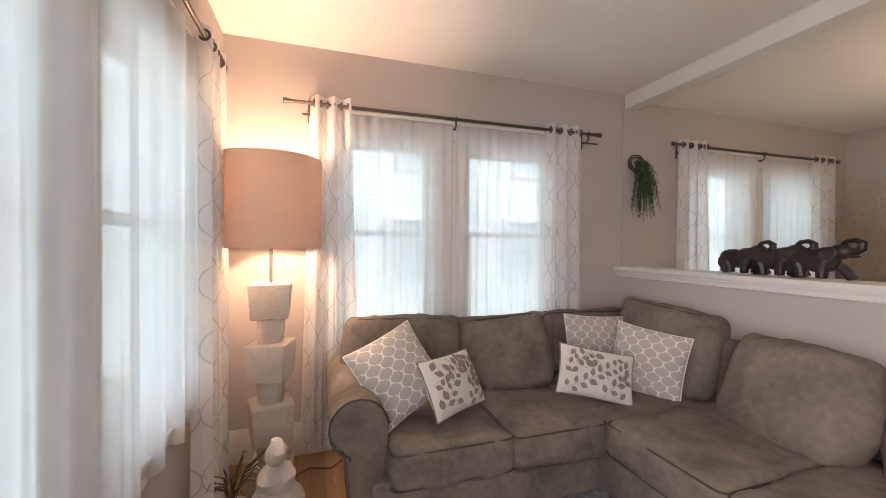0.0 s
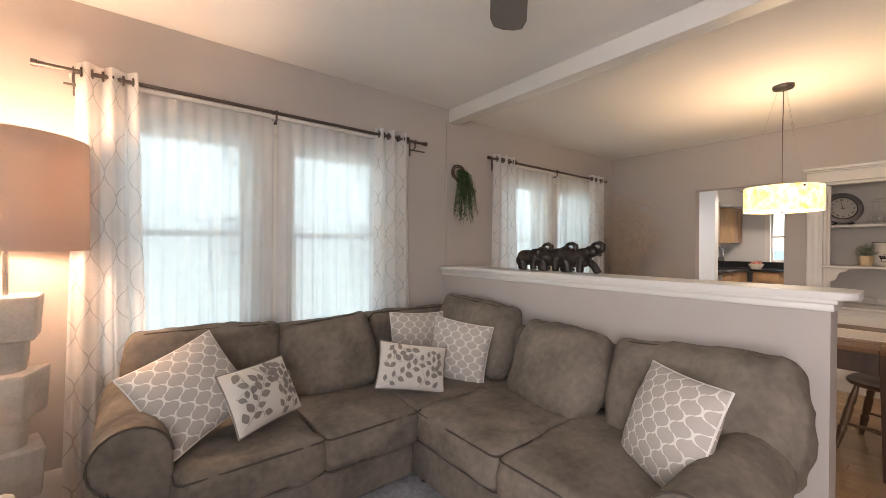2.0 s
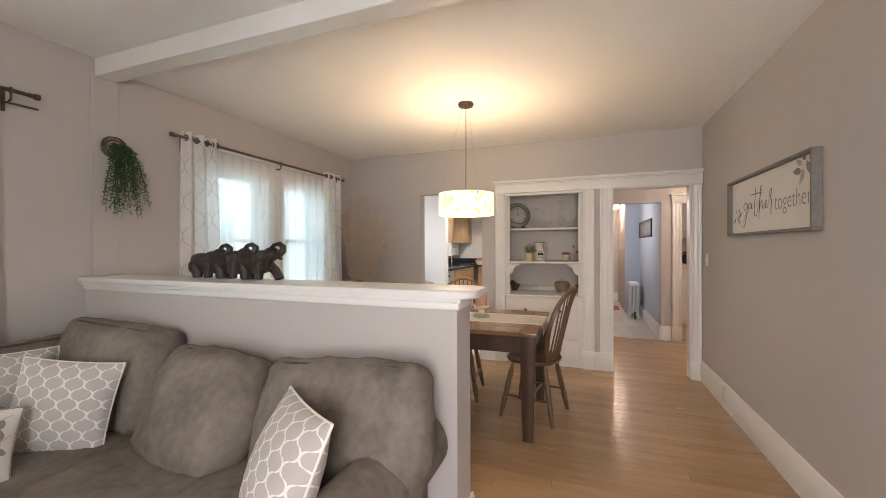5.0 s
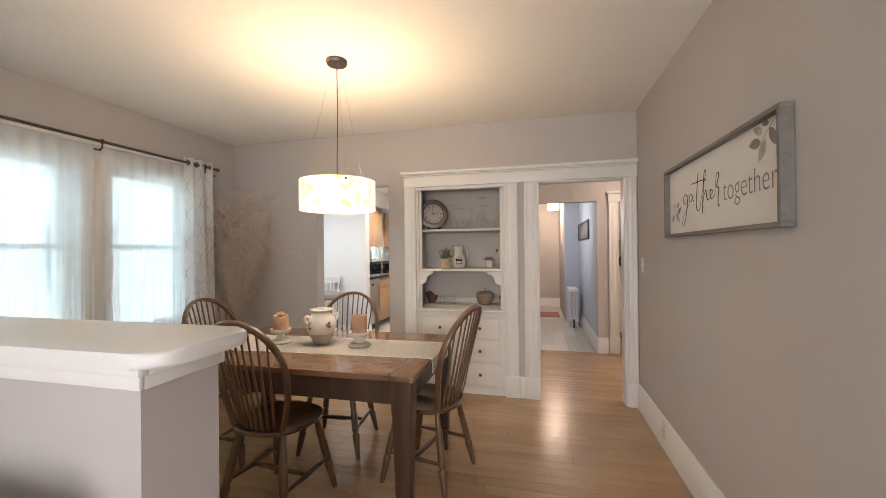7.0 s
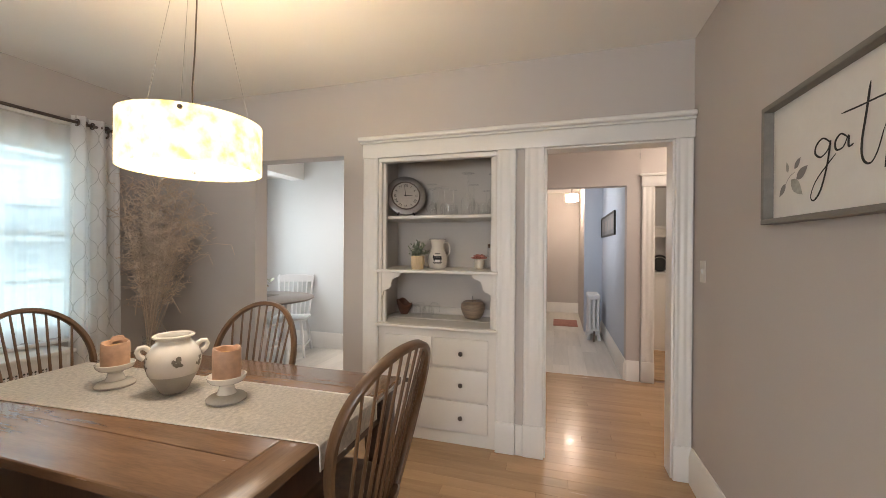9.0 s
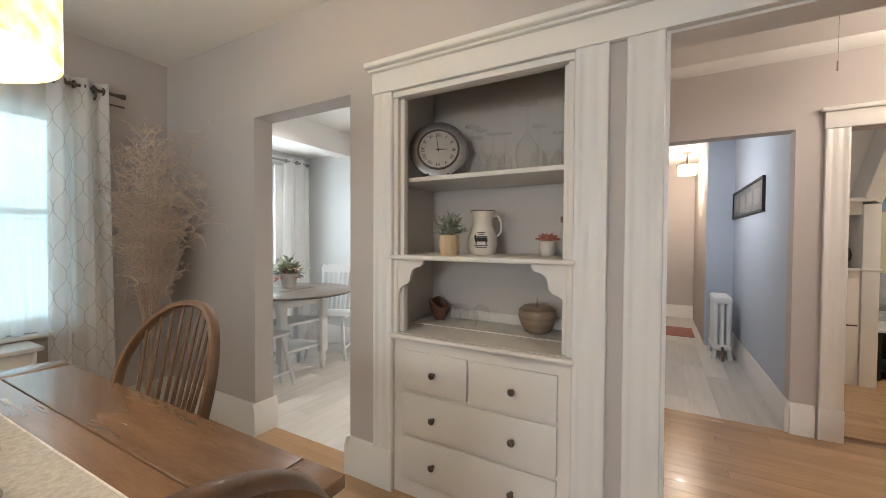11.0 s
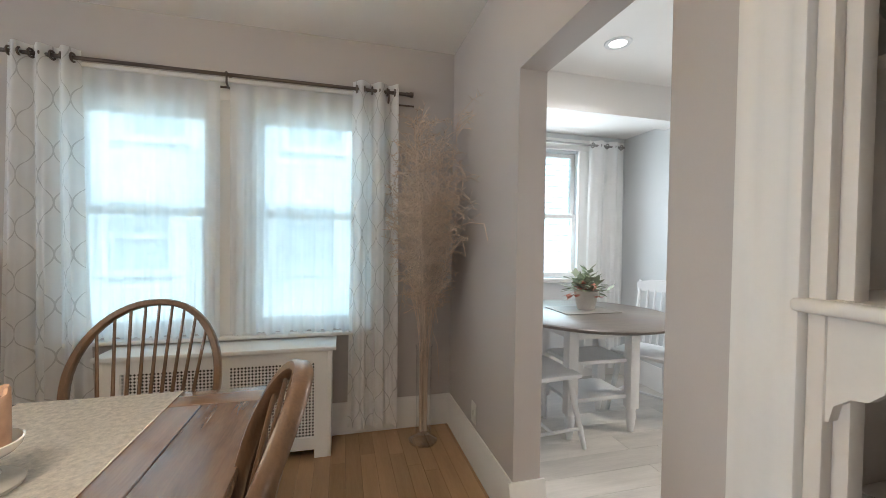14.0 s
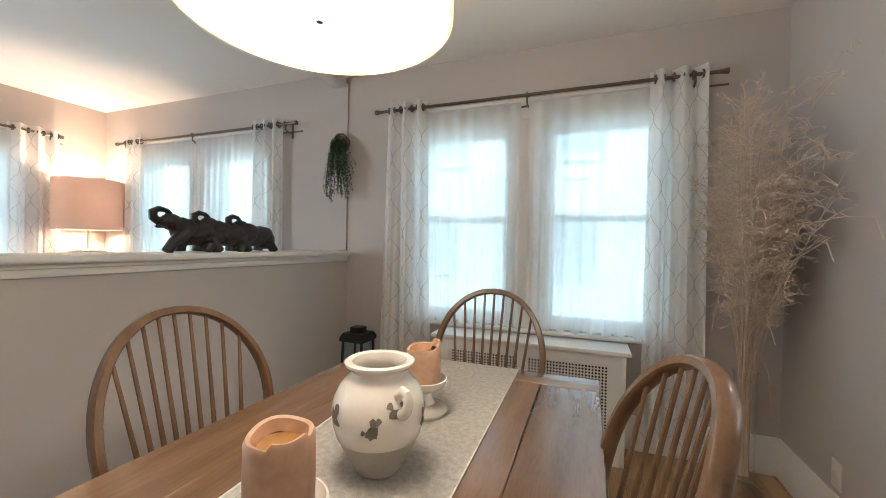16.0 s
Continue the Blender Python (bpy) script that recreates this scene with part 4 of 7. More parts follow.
for i, q in enumerate(seats):
    bm = B()
    cushion(bm, *q, 0.04, 0.016, 0.014, i * 7.3, 24)
    seat = sofa_part("seat_cushion", bm)
    for zz in (q[5] - 0.012, q[4] + 0.02):
        bm = B()
        tube(bm, around(q[0] - 0.004, q[1] + 0.004, q[2] - 0.006, q[3], zz, 0.035), 0.0045, 6, False)
        sofa_part("piping", bm, material=M_PIPE, parent=seat)


def tilted(cx, cy, cz, rx=0, ry=0, rz=0):
    return pose(cx, cy, cz, rx, ry, rz)


backs = (   # width, thickness, height, pose
    (0.68, 0.18, 0.44, tilted(0.475, 2.43, 0.640, -9, 3, 5), 0.035),
    (0.50, 0.18, 0.42, tilted(1.115, 2.36, 0.630, -22, -6, -12), 0.055),
    (0.76, 0.17, 0.39, tilted(1.82, 2.49, 0.640, -5, 1, 0), 0.015),
    (0.62, 0.20, 0.47, tilted(2.115, 2.05, 0.675, -14, 4, -86), 0.045),
    (0.47, 0.20, 0.42, tilted(2.030, 1.285, 0.640, -27, 0, -97), 0.060),
    (0.66, 0.19, 0.43, tilted(2.060, 0.615, 0.645, -22, -5, -94), 0.055),
)
for i, (w, d, h, m, puff) in enumerate(backs):
    bm = B()
    cushion(bm, -w / 2, w / 2, -d / 2, d / 2, -h / 2, h / 2, 0.045, puff, 0.011, 11 + i * 5.1, 26, m, (0.012, 0.035, 0.006, 0.02, 0.025, 0.02)[i])
    back = sofa_part("back_cushion", bm)
    bm = B()
    pts = [m @ Vector((x, -d * 0.40, z)) for x, z, _ in [(a, b, 0) for a, b, _ in around(-w / 2, w / 2, -h / 2, h / 2, 0, 0.06)]]
    tube(bm, pts, 0.006, 6, False)
    sofa_part("piping", bm, material=M_PIPE, parent=back)
# rolled arms
def arm_outline(inner, outer_c, r, s):
    o = [(inner, 0.07), (inner, 0.53)]
    for k in range(15):
        a = radians(20 + 230 * k / 14)
        o.append((outer_c + s * r * math.cos(a), 0.525 + r * math.sin(a)))
    o += [(outer_c - s * 0.035, 0.39), (outer_c - s * 0.035, 0.07)]
    return o


for o, a0, a1, ax in ((arm_outline(0.275, 0.145, 0.125, 1), 1.80, 2.60, "y"), (arm_outline(0.50, 0.375, 0.125, 1), 1.33, 2.28, "x")):
    bm = B()
    prism(bm, o, a0, a1, ax)
    bmesh.ops.bevel(bm, geom=[e for e in bm.edges if all(abs((v.co.y if ax == "y" else v.co.x) - a0) < 1e-5 for v in e.verts)], offset=0.016, segments=3, profile=0.5, affect="EDGES")
    arm = sofa_part("arm", bm)
    bm = B()
    ring = [(o[k][0], o[k][1]) for k in range(1, len(o) - 1)]
    tube(bm, [(p[0], a0 - 0.004, p[1]) if ax == "y" else (a0 - 0.004, p[0], p[1]) for p in ring], 0.0045, 6, False)
    sofa_part("piping", bm, material=M_PIPE, parent=arm)
for x, y in ((0.16, 1.85), (0.16, 2.55), (1.42, 1.72), (1.42, 0.45), (2.22, 0.45), (2.22, 2.55)):
    bm = B()
    lathe(bm, [(0.02, 0.0), (0.028, 0.06), (0, 0.06)], 10, (x, y, 0))
    sofa_part("foot", bm, "dark wooden foot", M_DARKWOOD)


def pillow_z(u, v, t):
    return t * (max(0.0, 1 - u * u) ** 0.55) * (max(0.0, 1 - v * v) ** 0.55)


def pillow_xy(u, v, w, h):
    k = 0.09
    return w / 2 * u * (1 - k * (1 - v * v) * abs(u) ** 2 * 0.6), h / 2 * v * (1 - k * (1 - u * u) * abs(v) ** 2 * 0.6)


def axes(c, w, up):
    x = Vector(w).normalized()
    n = x.cross(Vector(up)).normalized()
    y = n.cross(x)
    return Matrix(((x.x, y.x, n.x, c[0]), (x.y, y.y, n.y, c[1]), (x.z, y.z, n.z, c[2]), (0, 0, 0, 1)))


def leaf_outline(n=6):
    return [(0, 0)] + [(k / n, 0.33 * math.sin(math.pi * (k / n) ** 0.8)) for k in range(1, n)] + [(1, 0)] + [(k / n, -0.33 * math.sin(math.pi * (k / n) ** 0.8)) for k in range(n - 1, 0, -1)]


def pillow(c, w, up, wide, high, t, material, label, leaves=0, seed=0):
    ob = thing("throw_pillow", c, label, "pillow", "throw pillows")
    ob.matrix_world = axes(c, w, up)
    bm = B()
    uvl = bm.loops.layers.uv.new("UVMap")
    n = 22
    for s in (1, -1):
        g = [[None] * (n + 1) for _ in range(n + 1)]
        for j in range(n + 1):
            for i in range(n + 1):
                u, v = math.sin(math.pi / 2 * (2 * i / n - 1)), math.sin(math.pi / 2 * (2 * j / n - 1))
                x, y = pillow_xy(u, v, wide, high)
                z = pillow_z(u, v, t) + 0.004 * noise.noise(Vector((x * 14 + seed, y * 14, s)))
                g[j][i] = bm.verts.new((x, y, s * max(0.0015, z)))
        for j in range(n):
            for i in range(n):
                q = ((i, j), (i + 1, j), (i + 1, j + 1), (i, j + 1))
                f = bm.faces.new([g[b][a] for a, b in (q if s == 1 else q[::-1])])
                for lp in f.loops:
                    lp[uvl].uv = (lp.vert.co.x * 1.02, lp.vert.co.y * 1.02)
    part("cover", bm, material, ob, smooth="all")
    bm = B()
    edge = []
    for k in range(4):
        for i in range(n):
            a = math.sin(math.pi / 2 * (2 * i / n - 1))
            u, v = ((a, -1), (1, a), (-a, 1), (-1, -a))[k]
            x, y = pillow_xy(u, v, wide, high)
            edge.append((x, y, 0))
    tube(bm, edge + edge[:1], 0.0045, 6, False)
    part("piping", bm, material if leaves == 0 else M_LEAFINK, ob)
    if leaves:
        rg = random.Random(seed)
        bm = B()

        def on(x, y):
            u, v = max(-0.97, min(0.97, x / (wide / 2) * 1.03)), max(-0.97, min(0.97, y / (high / 2) * 1.03))
            return (x, y, pillow_z(u, v, t) + 0.006)

        placed = []
        for sx, sy, a0 in ((-0.44, -0.42, 35), (0.44, 0.40, 205), (0.08, -0.44, 55), (-0.44, 0.05, 20), (-0.10, 0.44, 300), (0.44, -0.15, 160), (0.30, -0.44, 95), (-0.30, 0.44, 270)):
            x, y, a = sx * wide, sy * high, radians(a0)
            stem = []
            for k in range(14):
                stem.append(on(x, y))
                sd = 1 if k % 2 else -1
                la, ln_ = a + sd * rg.uniform(0.6, 1.1), rg.uniform(0.034, 0.050)
                bx, by = x + 0.010 * math.cos(la), y + 0.010 * math.sin(la)
                mx, my = bx + 0.5 * ln_ * math.cos(la), by + 0.5 * ln_ * math.sin(la)
                if all((mx - p) ** 2 + (my - q) ** 2 > 0.027 ** 2 for p, q in placed) and abs(mx) < 0.42 * wide and abs(my) < 0.41 * high:
                    placed.append((mx, my))
                    tube(bm, [on(x, y), on(bx, by)], 0.0007, 3)
                    rows = []
                    for q in range(6):
                        f = q / 5
                        wd = ln_ * 0.34 * math.sin(math.pi * min(1, f * 0.92 + 0.05) ** 0.85)
                        cx, cy = bx + ln_ * f * math.cos(la), by + ln_ * f * math.sin(la)
                        rows.append([bm.verts.new(on(cx - s * wd * math.sin(la), cy + s * wd * math.cos(la))) for s in (-1, 0, 1)])
                    for ra, rb in zip(rows, rows[1:]):
                        for s in (0, 1):
                            bm.faces.new((ra[s], ra[s + 1], rb[s + 1], rb[s]))
                x, y, a = x + 0.024 * math.cos(a), y + 0.024 * math.sin(a), a + rg.uniform(-0.16, 0.18)
                if abs(x) > 0.45 * wide or abs(y) > 0.44 * high:
                    break
            if len(stem) > 2:
                tube(bm, stem, 0.0008, 4)
        part("leaf_print", bm, M_LEAFINK, ob, "taupe printed leaf sprigs", smooth=False)
    return ob


pillow((0.36, 2.03, 0.675), (0.27, 0.12, 0.10), (-0.09, 0.17, 0.30), 0.405, 0.405, 0.09, M_TREL, "grey and white trellis print throw pillow against the arm")
pillow((0.64, 1.99, 0.605), (0.32, 0.20, -0.01), (-0.08, 0.11, 0.24), 0.40, 0.29, 0.07, M_LEAFBASE, "oatmeal throw pillow with taupe leaf print", 4, 5)
pillow((1.76, 2.27, 0.645), (0.456, -0.08, -0.03), (0.0, 0.10, 0.35), 0.43, 0.40, 0.08, M_TREL, "grey and white trellis print throw pillow in the sofa corner")
pillow((1.83, 1.91, 0.625), (0.20, -0.337, -0.05), (0.10, -0.02, 0.33), 0.40, 0.40, 0.08, M_TREL, "grey and white trellis print throw pillow in the sofa corner")
pillow((1.46, 1.91, 0.595), (0.375, -0.15, -0.07), (0.07, 0.06, 0.21), 0.42, 0.27, 0.065, M_LEAFBASE, "oatmeal lumbar pillow with taupe leaf print", 4, 9)
pillow((1.735, 0.590, 0.645), (-0.23, -0.35, 0.015), (0.12, -0.10, 0.36), 0.415, 0.415, 0.09, M_TREL, "grey and white trellis print throw pillow by the end arm")

# grey rug in front of the sofa
bm = B()
box(bm, -0.25, 1.62, -0.75, 1.95, 0.0, 0.018, 0.006)
rg = random.Random(4)
for k in range(3800):
    x, y = rg.uniform(-0.24, 1.40), rg.uniform(0.2, 1.78)
    a, l = rg.uniform(0, 6.28), rg.uniform(0.012, 0.03)
    p = Vector((x, y, 0.015))
    tip = p + Vector((l * math.cos(a), l * math.sin(a), rg.uniform(0.008, 0.022)))
    w = Vector((-math.sin(a), math.cos(a), 0)) * 0.003
    bm.faces.new([bm.verts.new(v) for v in (p - w, p + w, tip)])
solid("rug", bm, M_RUG, "grey shaggy rug on the oak floor", "rug", "", False)

# ---- floor lamp of stacked stone cubes ----
fl = thing("floor_lamp", (-0.268, 2.395, 0), "floor lamp of stacked whitewashed cubes with a wide drum shade, lit", "floor lamp")
z = 0.0
for i, (w, h) in enumerate(((0.205, 0.14), (0.135, 0.12), (0.205, 0.203), (0.135, 0.125), (0.20, 0.198), (0.135, 0.132), (0.20, 0.188))):
    bm = B()
    if i % 2:   # round spacer between two cubes
        lathe(bm, [(0, z - 0.002), (w / 2, z - 0.002), (w / 2 + 0.003, z + h * 0.5), (w / 2, z + h + 0.002), (0, z + h + 0.002)], 24)
    else:
        box(bm, -w / 2, w / 2, -w / 2, w / 2, z, z + h, 0.010, 3)
        bmesh.ops.subdivide_edges(bm, edges=bm.edges[:], cuts=1)
    for v in bm.verts:
        f = (v.co.z - z) / h - 0.5
        v.co.x, v.co.y = v.co.x * (1 + 0.12 * f), v.co.y * (1 + 0.12 * f)
        v.co += 0.003 * noise.noise_vector(v.co * 14 + Vector((i, 0, 0)))
    bmesh.ops.rotate(bm, verts=bm.verts, cent=(0, 0, z), matrix=Matrix.Rotation(radians((-6, 5, 14, -4, -16, 4, 2)[i]), 3, "Z"))
    part("spacer" if i % 2 else "cube", bm, M_STONE, fl)
    z += h
bm = B()
tube(bm, [(0, 0, z - 0.01), (0, 0, 1.745)], 0.009, 10)
part("pole", bm, M_ZINC, fl)
bm = B()
lathe(bm, [(0.260, 1.294), (0.262, 1.294), (0.262, 1.772), (0.258, 1.772), (0.258, 1.296), (0.260, 1.294)], 64)
part("shade", bm, M_LINEN, fl, "beige linen drum shade lit from inside")
bm = B()
for k in range(3):
    a = radians(120 * k + 20)
    tube(bm, [(0, 0, 1.74), (0.258 * math.cos(a), 0.258 * math.sin(a), 1.74)], 0.0025, 6)
part("spider", bm, M_ZINC, fl)
bm = B()
ball(bm, (0, 0, 1.55), (0.03, 0.03, 0.04), 12)
part("bulb", bm, M_BULB, fl).visible_shadow = False
bm = B()
tube(bm, [(0.10, 0.02, 0.006), (0.2, 0.10, 0.006), (0.32, 0.06, 0.006), (0.40, 0.15, 0.006), (0.38, 0.24, 0.006)], 0.004, 6)
part("flex", bm, M_DARKWOOD, fl)

# seated garden figure, plain, and a wisp of dried stems
bm = B()
lathe(bm, [(0, 0), (0.13, 0), (0.135, 0.05), (0.10, 0.09), (0.125, 0.13), (0.115, 0.18), (0.075, 0.23), (0.085, 0.28), (0.055, 0.32), (0.03, 0.335), (0.045, 0.36), (0.047, 0.395), (0.03, 0.42), (0.022, 0.44), (0, 0.45)], 20, (0, 0, 0))
for v in bm.verts:
    v.co += 0.010 * noise.noise_vector(v.co * 16)
solid("statue", bm, M_STONE, "small whitewashed stone garden statue on the floor", "statue", "", True, (-0.20, 1.98, 0))
pl = thing("dried_plant", (-0.40, 2.10, 0), "small pot of dried dark curling leaves on the floor", "plant")
bm = B()
lathe(bm, [(0, 0), (0.05, 0), (0.065, 0.11), (0.058, 0.11), (0.05, 0.09), (0, 0.09)], 16)
part("pot", bm, M_STONE, pl)
bm = B()
for k in range(26):
    a, l = rg.uniform(0, 6.28), rg.uniform(0.1, 0.2)
    tube(bm, [(0, 0, 0.09), (l * 0.3 * math.cos(a), l * 0.3 * math.sin(a), 0.09 + l * 0.9), (l * 0.7 * math.cos(a), l * 0.7 * math.sin(a), 0.09 + l * 1.2), (l * math.cos(a), l * math.sin(a), 0.09 + l)], [0.003, 0.004, 0.003, 0.001], 5)
part("leaves", bm, M_TWIG, pl)

# ---- ceiling fan over the living side ----
fan = thing("ceiling_fan", (0.88, 0.62, 2.2), "grey four-blade ceiling fan at rest", "ceiling fan")
bm = B()
tube(bm, [(0, 0, 0.354), (0, 0, 0.0)], 0.014, 12)
part("downrod", bm, M_BRONZE, fan)
bm = B()
lathe(bm, [(0, 0.355), (0.06, 0.355), (0.065, 0.315), (0.02, 0.295), (0, 0.295)], 20)
part("canopy", bm, M_BRONZE, fan)
bm = B()
lathe(bm, [(0, 0.08), (0.07, 0.08), (0.105, 0.05), (0.105, -0.02), (0.06, -0.06), (0, -0.065)], 24)
part("motor", bm, M_BRONZE, fan)
for k in range(4):
    bm = B()
    o = [(0.13, -0.045), (0.30, -0.06), (0.50, -0.068), (0.555, -0.055), (0.57, -0.02), (0.57, 0.02), (0.555, 0.055), (0.50, 0.068), (0.30, 0.06), (0.13, 0.045)]
    prism(bm, o, -0.034, -0.026, "z")
    bmesh.ops.transform(bm, matrix=pose(0, 0, 0, 0, 0, 43 + 90 * k) @ pose(0, 0, 0, 9, 0, 0), verts=bm.verts)
    bl = part("blade", bm, M_BLADE, fan)
    bm = B()
    box(bm, 0.09, 0.18, -0.018, 0.018, -0.036, -0.020, 0.003)
    bmesh.ops.transform(bm, matrix=pose(0, 0, 0, 0, 0, 43 + 90 * k), verts=bm.verts)
    part("blade_iron", bm, M_BRONZE, bl)

# ---- carved elephants on the half wall ----
bm = B()
for i, (oy, s) in enumerate(((1.405, 1.10), (1.595, 1.08), (1.785, 1.06))):
    T = Matrix.Translation((2.468, oy, 1.15)) @ Matrix.Scale(s, 4)

    def blob(at, r, tilt=0):
        ball(bm, T @ Vector(at), tuple(c * s * 1.22 for c in r), 16, pose(0, 0, 0, tilt))
    blob((0, 0.050, 0.100), (0.040, 0.088, 0.050), 16)
    blob((0, 0.112, 0.076), (0.036, 0.044, 0.048))
    blob((0, 0.0, 0.114), (0.039, 0.050, 0.050), 20)
    blob((0, -0.055, 0.150), (0.030, 0.040, 0.034), -25)
    for sx in (-1, 1):
        blob((0.034 * sx, -0.028, 0.138), (0.007, 0.026, 0.033), 20)
        tube(bm, [T @ Vector(p) for p in ((0.020 * sx, -0.005, 0.10), (0.024 * sx, -0.03 - 0.03 * sx, 0.055), (0.024 * sx, -0.045 - 0.045 * sx, 0.006))], [0.032 * s, 0.024 * s, 0.022 * s], 10)
        tube(bm, [T @ Vector(p) for p in ((0.020 * sx, 0.10, 0.08), (0.024 * sx, 0.105 + 0.02 * sx, 0.045), (0.024 * sx, 0.115 + 0.035 * sx, 0.006))], [0.034 * s, 0.025 * s, 0.025 * s], 10)
        tube(bm, [T @ Vector(p) for p in ((0.014 * sx, -0.082, 0.128), (0.016 * sx, -0.105, 0.122), (0.015 * sx, -0.122, 0.132))], [0.006 * s, 0.005 * s, 0.002 * s], 7)
    tube(bm, [T @ Vector(p) for p in ((0, -0.072, 0.150), (0, -0.105, 0.150), (0, -0.130, 0.168), (0, -0.132, 0.196), (0, -0.108, 0.212), (0, -0.078, 0.206), (0, -0.062, 0.192))], [0.025 * s, 0.021 * s, 0.018 * s, 0.017 * s, 0.014 * s, 0.012 * s, 0.010 * s], 10)
    tube(bm, [T @ Vector(p) for p in ((0, 0.138, 0.10), (0, 0.158, 0.07), (0, 0.155, 0.03))], [0.006 * s, 0.005 * s, 0.004 * s], 7)
for v in bm.verts:
    v.co += 0.0022 * noise.noise_vector(v.co * 55)
    v.co.z = 1.149 + (v.co.z - 1.149) * 0.86
eleph = solid("statue", bm, M_STATUE, "dark carved wooden statue of three elephants walking in line", "statue", "", "all")
rm = eleph.modifiers.new("fuse", "REMESH")
rm.mode, rm.voxel_size, rm.use_smooth_shade = "VOXEL", 0.0035, True

# ---- hanging greenery on the pilaster ----


def leaf(bm, p, d, n, l, w):
    """One small bent leaf."""
    d, n = Vector(d).normalized(), Vector(n)
    s = d.cross(n).normalized() * w
    n = s.cross(d).normalized()
    p = Vector(p)
    v = [bm.verts.new(q) for q in (p, p + d * l * 0.5 + s - n * w * 0.2, p + d * l - n * l * 0.15, p + d * l * 0.5 - s - n * w * 0.2)]
    bm.faces.new((v[0], v[1], v[2])), bm.faces.new((v[0], v[2], v[3]))


hp = thing("wall_planter", (2.455, 2.67, 1.99), "round twig wreath planter with trailing green artificial vines", "hanging plant")
bm = B()
for k in range(9):
    r, o = 0.062 + 0.012 * rg.uniform(-1, 1), rg.uniform(0, 6.28)
    tube(bm, [(r * math.cos(a) * (1 + 0.06 * math.sin(3 * a + o)), -0.02 + 0.014 * math.sin(2 * a + o), r * math.sin(a)) for a in [2 * math.pi * q / 24 for q in range(25)]], 0.0045, 5, False)
part("wreath", bm, M_TWIG, hp)
bm = B()
for k in range(64):
    x0, ln_ = rg.uniform(-0.05, 0.085), rg.uniform(0.16, 0.44)
    p, sway = Vector((x0 * 0.6, -0.03 - rg.uniform(0, 0.03), rg.uniform(-0.05, 0.03))), rg.uniform(-0.07, 0.07)
    out = rg.uniform(0.02, 0.07)
    pts = []
    for q in range(9):
        t = q / 8
        pts.append((p.x + (x0 * 0.9 + sway * 0.9) * t ** 0.8, p.y - out * math.sin(min(1, t * 2) * math.pi / 2), p.z + 0.03 * math.sin(min(1.0, t * 3) * math.pi) - ln_ * t ** 1.3))
    tube(bm, pts, 0.0012, 3)
    for q in range(1, int(ln_ * 120)):
        t = q / (ln_ * 120)
        i = min(7, int(t * 8))
        c = Vector(pts[i]).lerp(Vector(pts[i + 1]), t * 8 - i)
        a = rg.uniform(0, 6.28)
        leaf(bm, c, (math.cos(a), math.sin(a) * 0.8 - 0.3, rg.uniform(-0.7, 0.4)), (0, -0.5, 1), rg.uniform(0.016, 0.026), 0.0065)
part("vines", bm, M_LEAF, hp, "trailing green vines", smooth=False)

# ---- dining table ----
TX0, TX1, TY0, TY1 = 3.415, 4.332, 0.025, 1.542
tb = thing("dining_table", ((TX0 + TX1) / 2, (TY0 + TY1) / 2, 0), "brown stained plank dining table with square tapered legs", "table")
hx, hy = (TX1 - TX0) / 2, (TY1 - TY0) / 2
n = 5
w = 2 * hx / n
for i in range(n):
    bm = B()
    box(bm, -hx + i * w + 0.0005, -hx + (i + 1) * w - 0.0005, -hy + 0.1205, hy - 0.1205, 0.722, 0.752, 0.003, 1)
    part("plank", bm, M_TABLE, tb)
M_TABLE_X = mat("stained_table_wood_ends", (0.175, 0.094, 0.048), 0.24, var=0.5, scale=3, fine=26, stretch=(0.9, 8, 8), rnd=0.3, bump=0.06, coat=0.3)
for s in (-1, 1):
    bm = B()
    y0, y1 = sorted((s * (hy - 0.12), s * hy))
    box(bm, -hx, hx, y0, y1, 0.722, 0.752, 0.004, 2)
    part("breadboard_end", bm, M_TABLE_X, tb)
for s in (-1, 1):
    bm = B()
    box(bm, -hx + 0.09, hx - 0.09, s * (hy - 0.055) - 0.012, s * (hy - 0.055) + 0.012, 0.60, 0.722)
    part("apron", bm, M_DARKWOOD, tb, smooth=False)
    bm = B()
    box(bm, s * (hx - 0.055) - 0.012, s * (hx - 0.055) + 0.012, -hy + 0.09, hy - 0.09, 0.60, 0.722)
    part("apron", bm, M_DARKWOOD, tb, smooth=False)
for sx in (-1, 1):
    for sy in (-1, 1):
        bm = B()
        cx, cy = sx * (hx - 0.07), sy * (hy - 0.07)
        rings = []
        for zz, r in ((0, 0.032), (0.55, 0.047), (0.58, 0.05), (0.722, 0.05)):
            rings.append([bm.verts.new((cx + r * a, cy + r * b, zz)) for a, b in ((-1, -1), (1, -1), (1, 1), (-1, 1))])
        for a, b in zip(rings, rings[1:]):
            for k in range(4):
                bm.faces.new((a[k], a[(k + 1) % 4], b[(k + 1) % 4], b[k]))
        bm.faces.new(rings[0][::-1]), bm.faces.new(rings[-1])
        bmesh.ops.bevel(bm, geom=[e for e in bm.edges if abs(e.verts[0].co.z - e.verts[1].co.z) > 0.01], offset=0.004, segments=2, affect="EDGES", profile=0.5)
        part("leg", bm, M_DARKWOOD, tb)

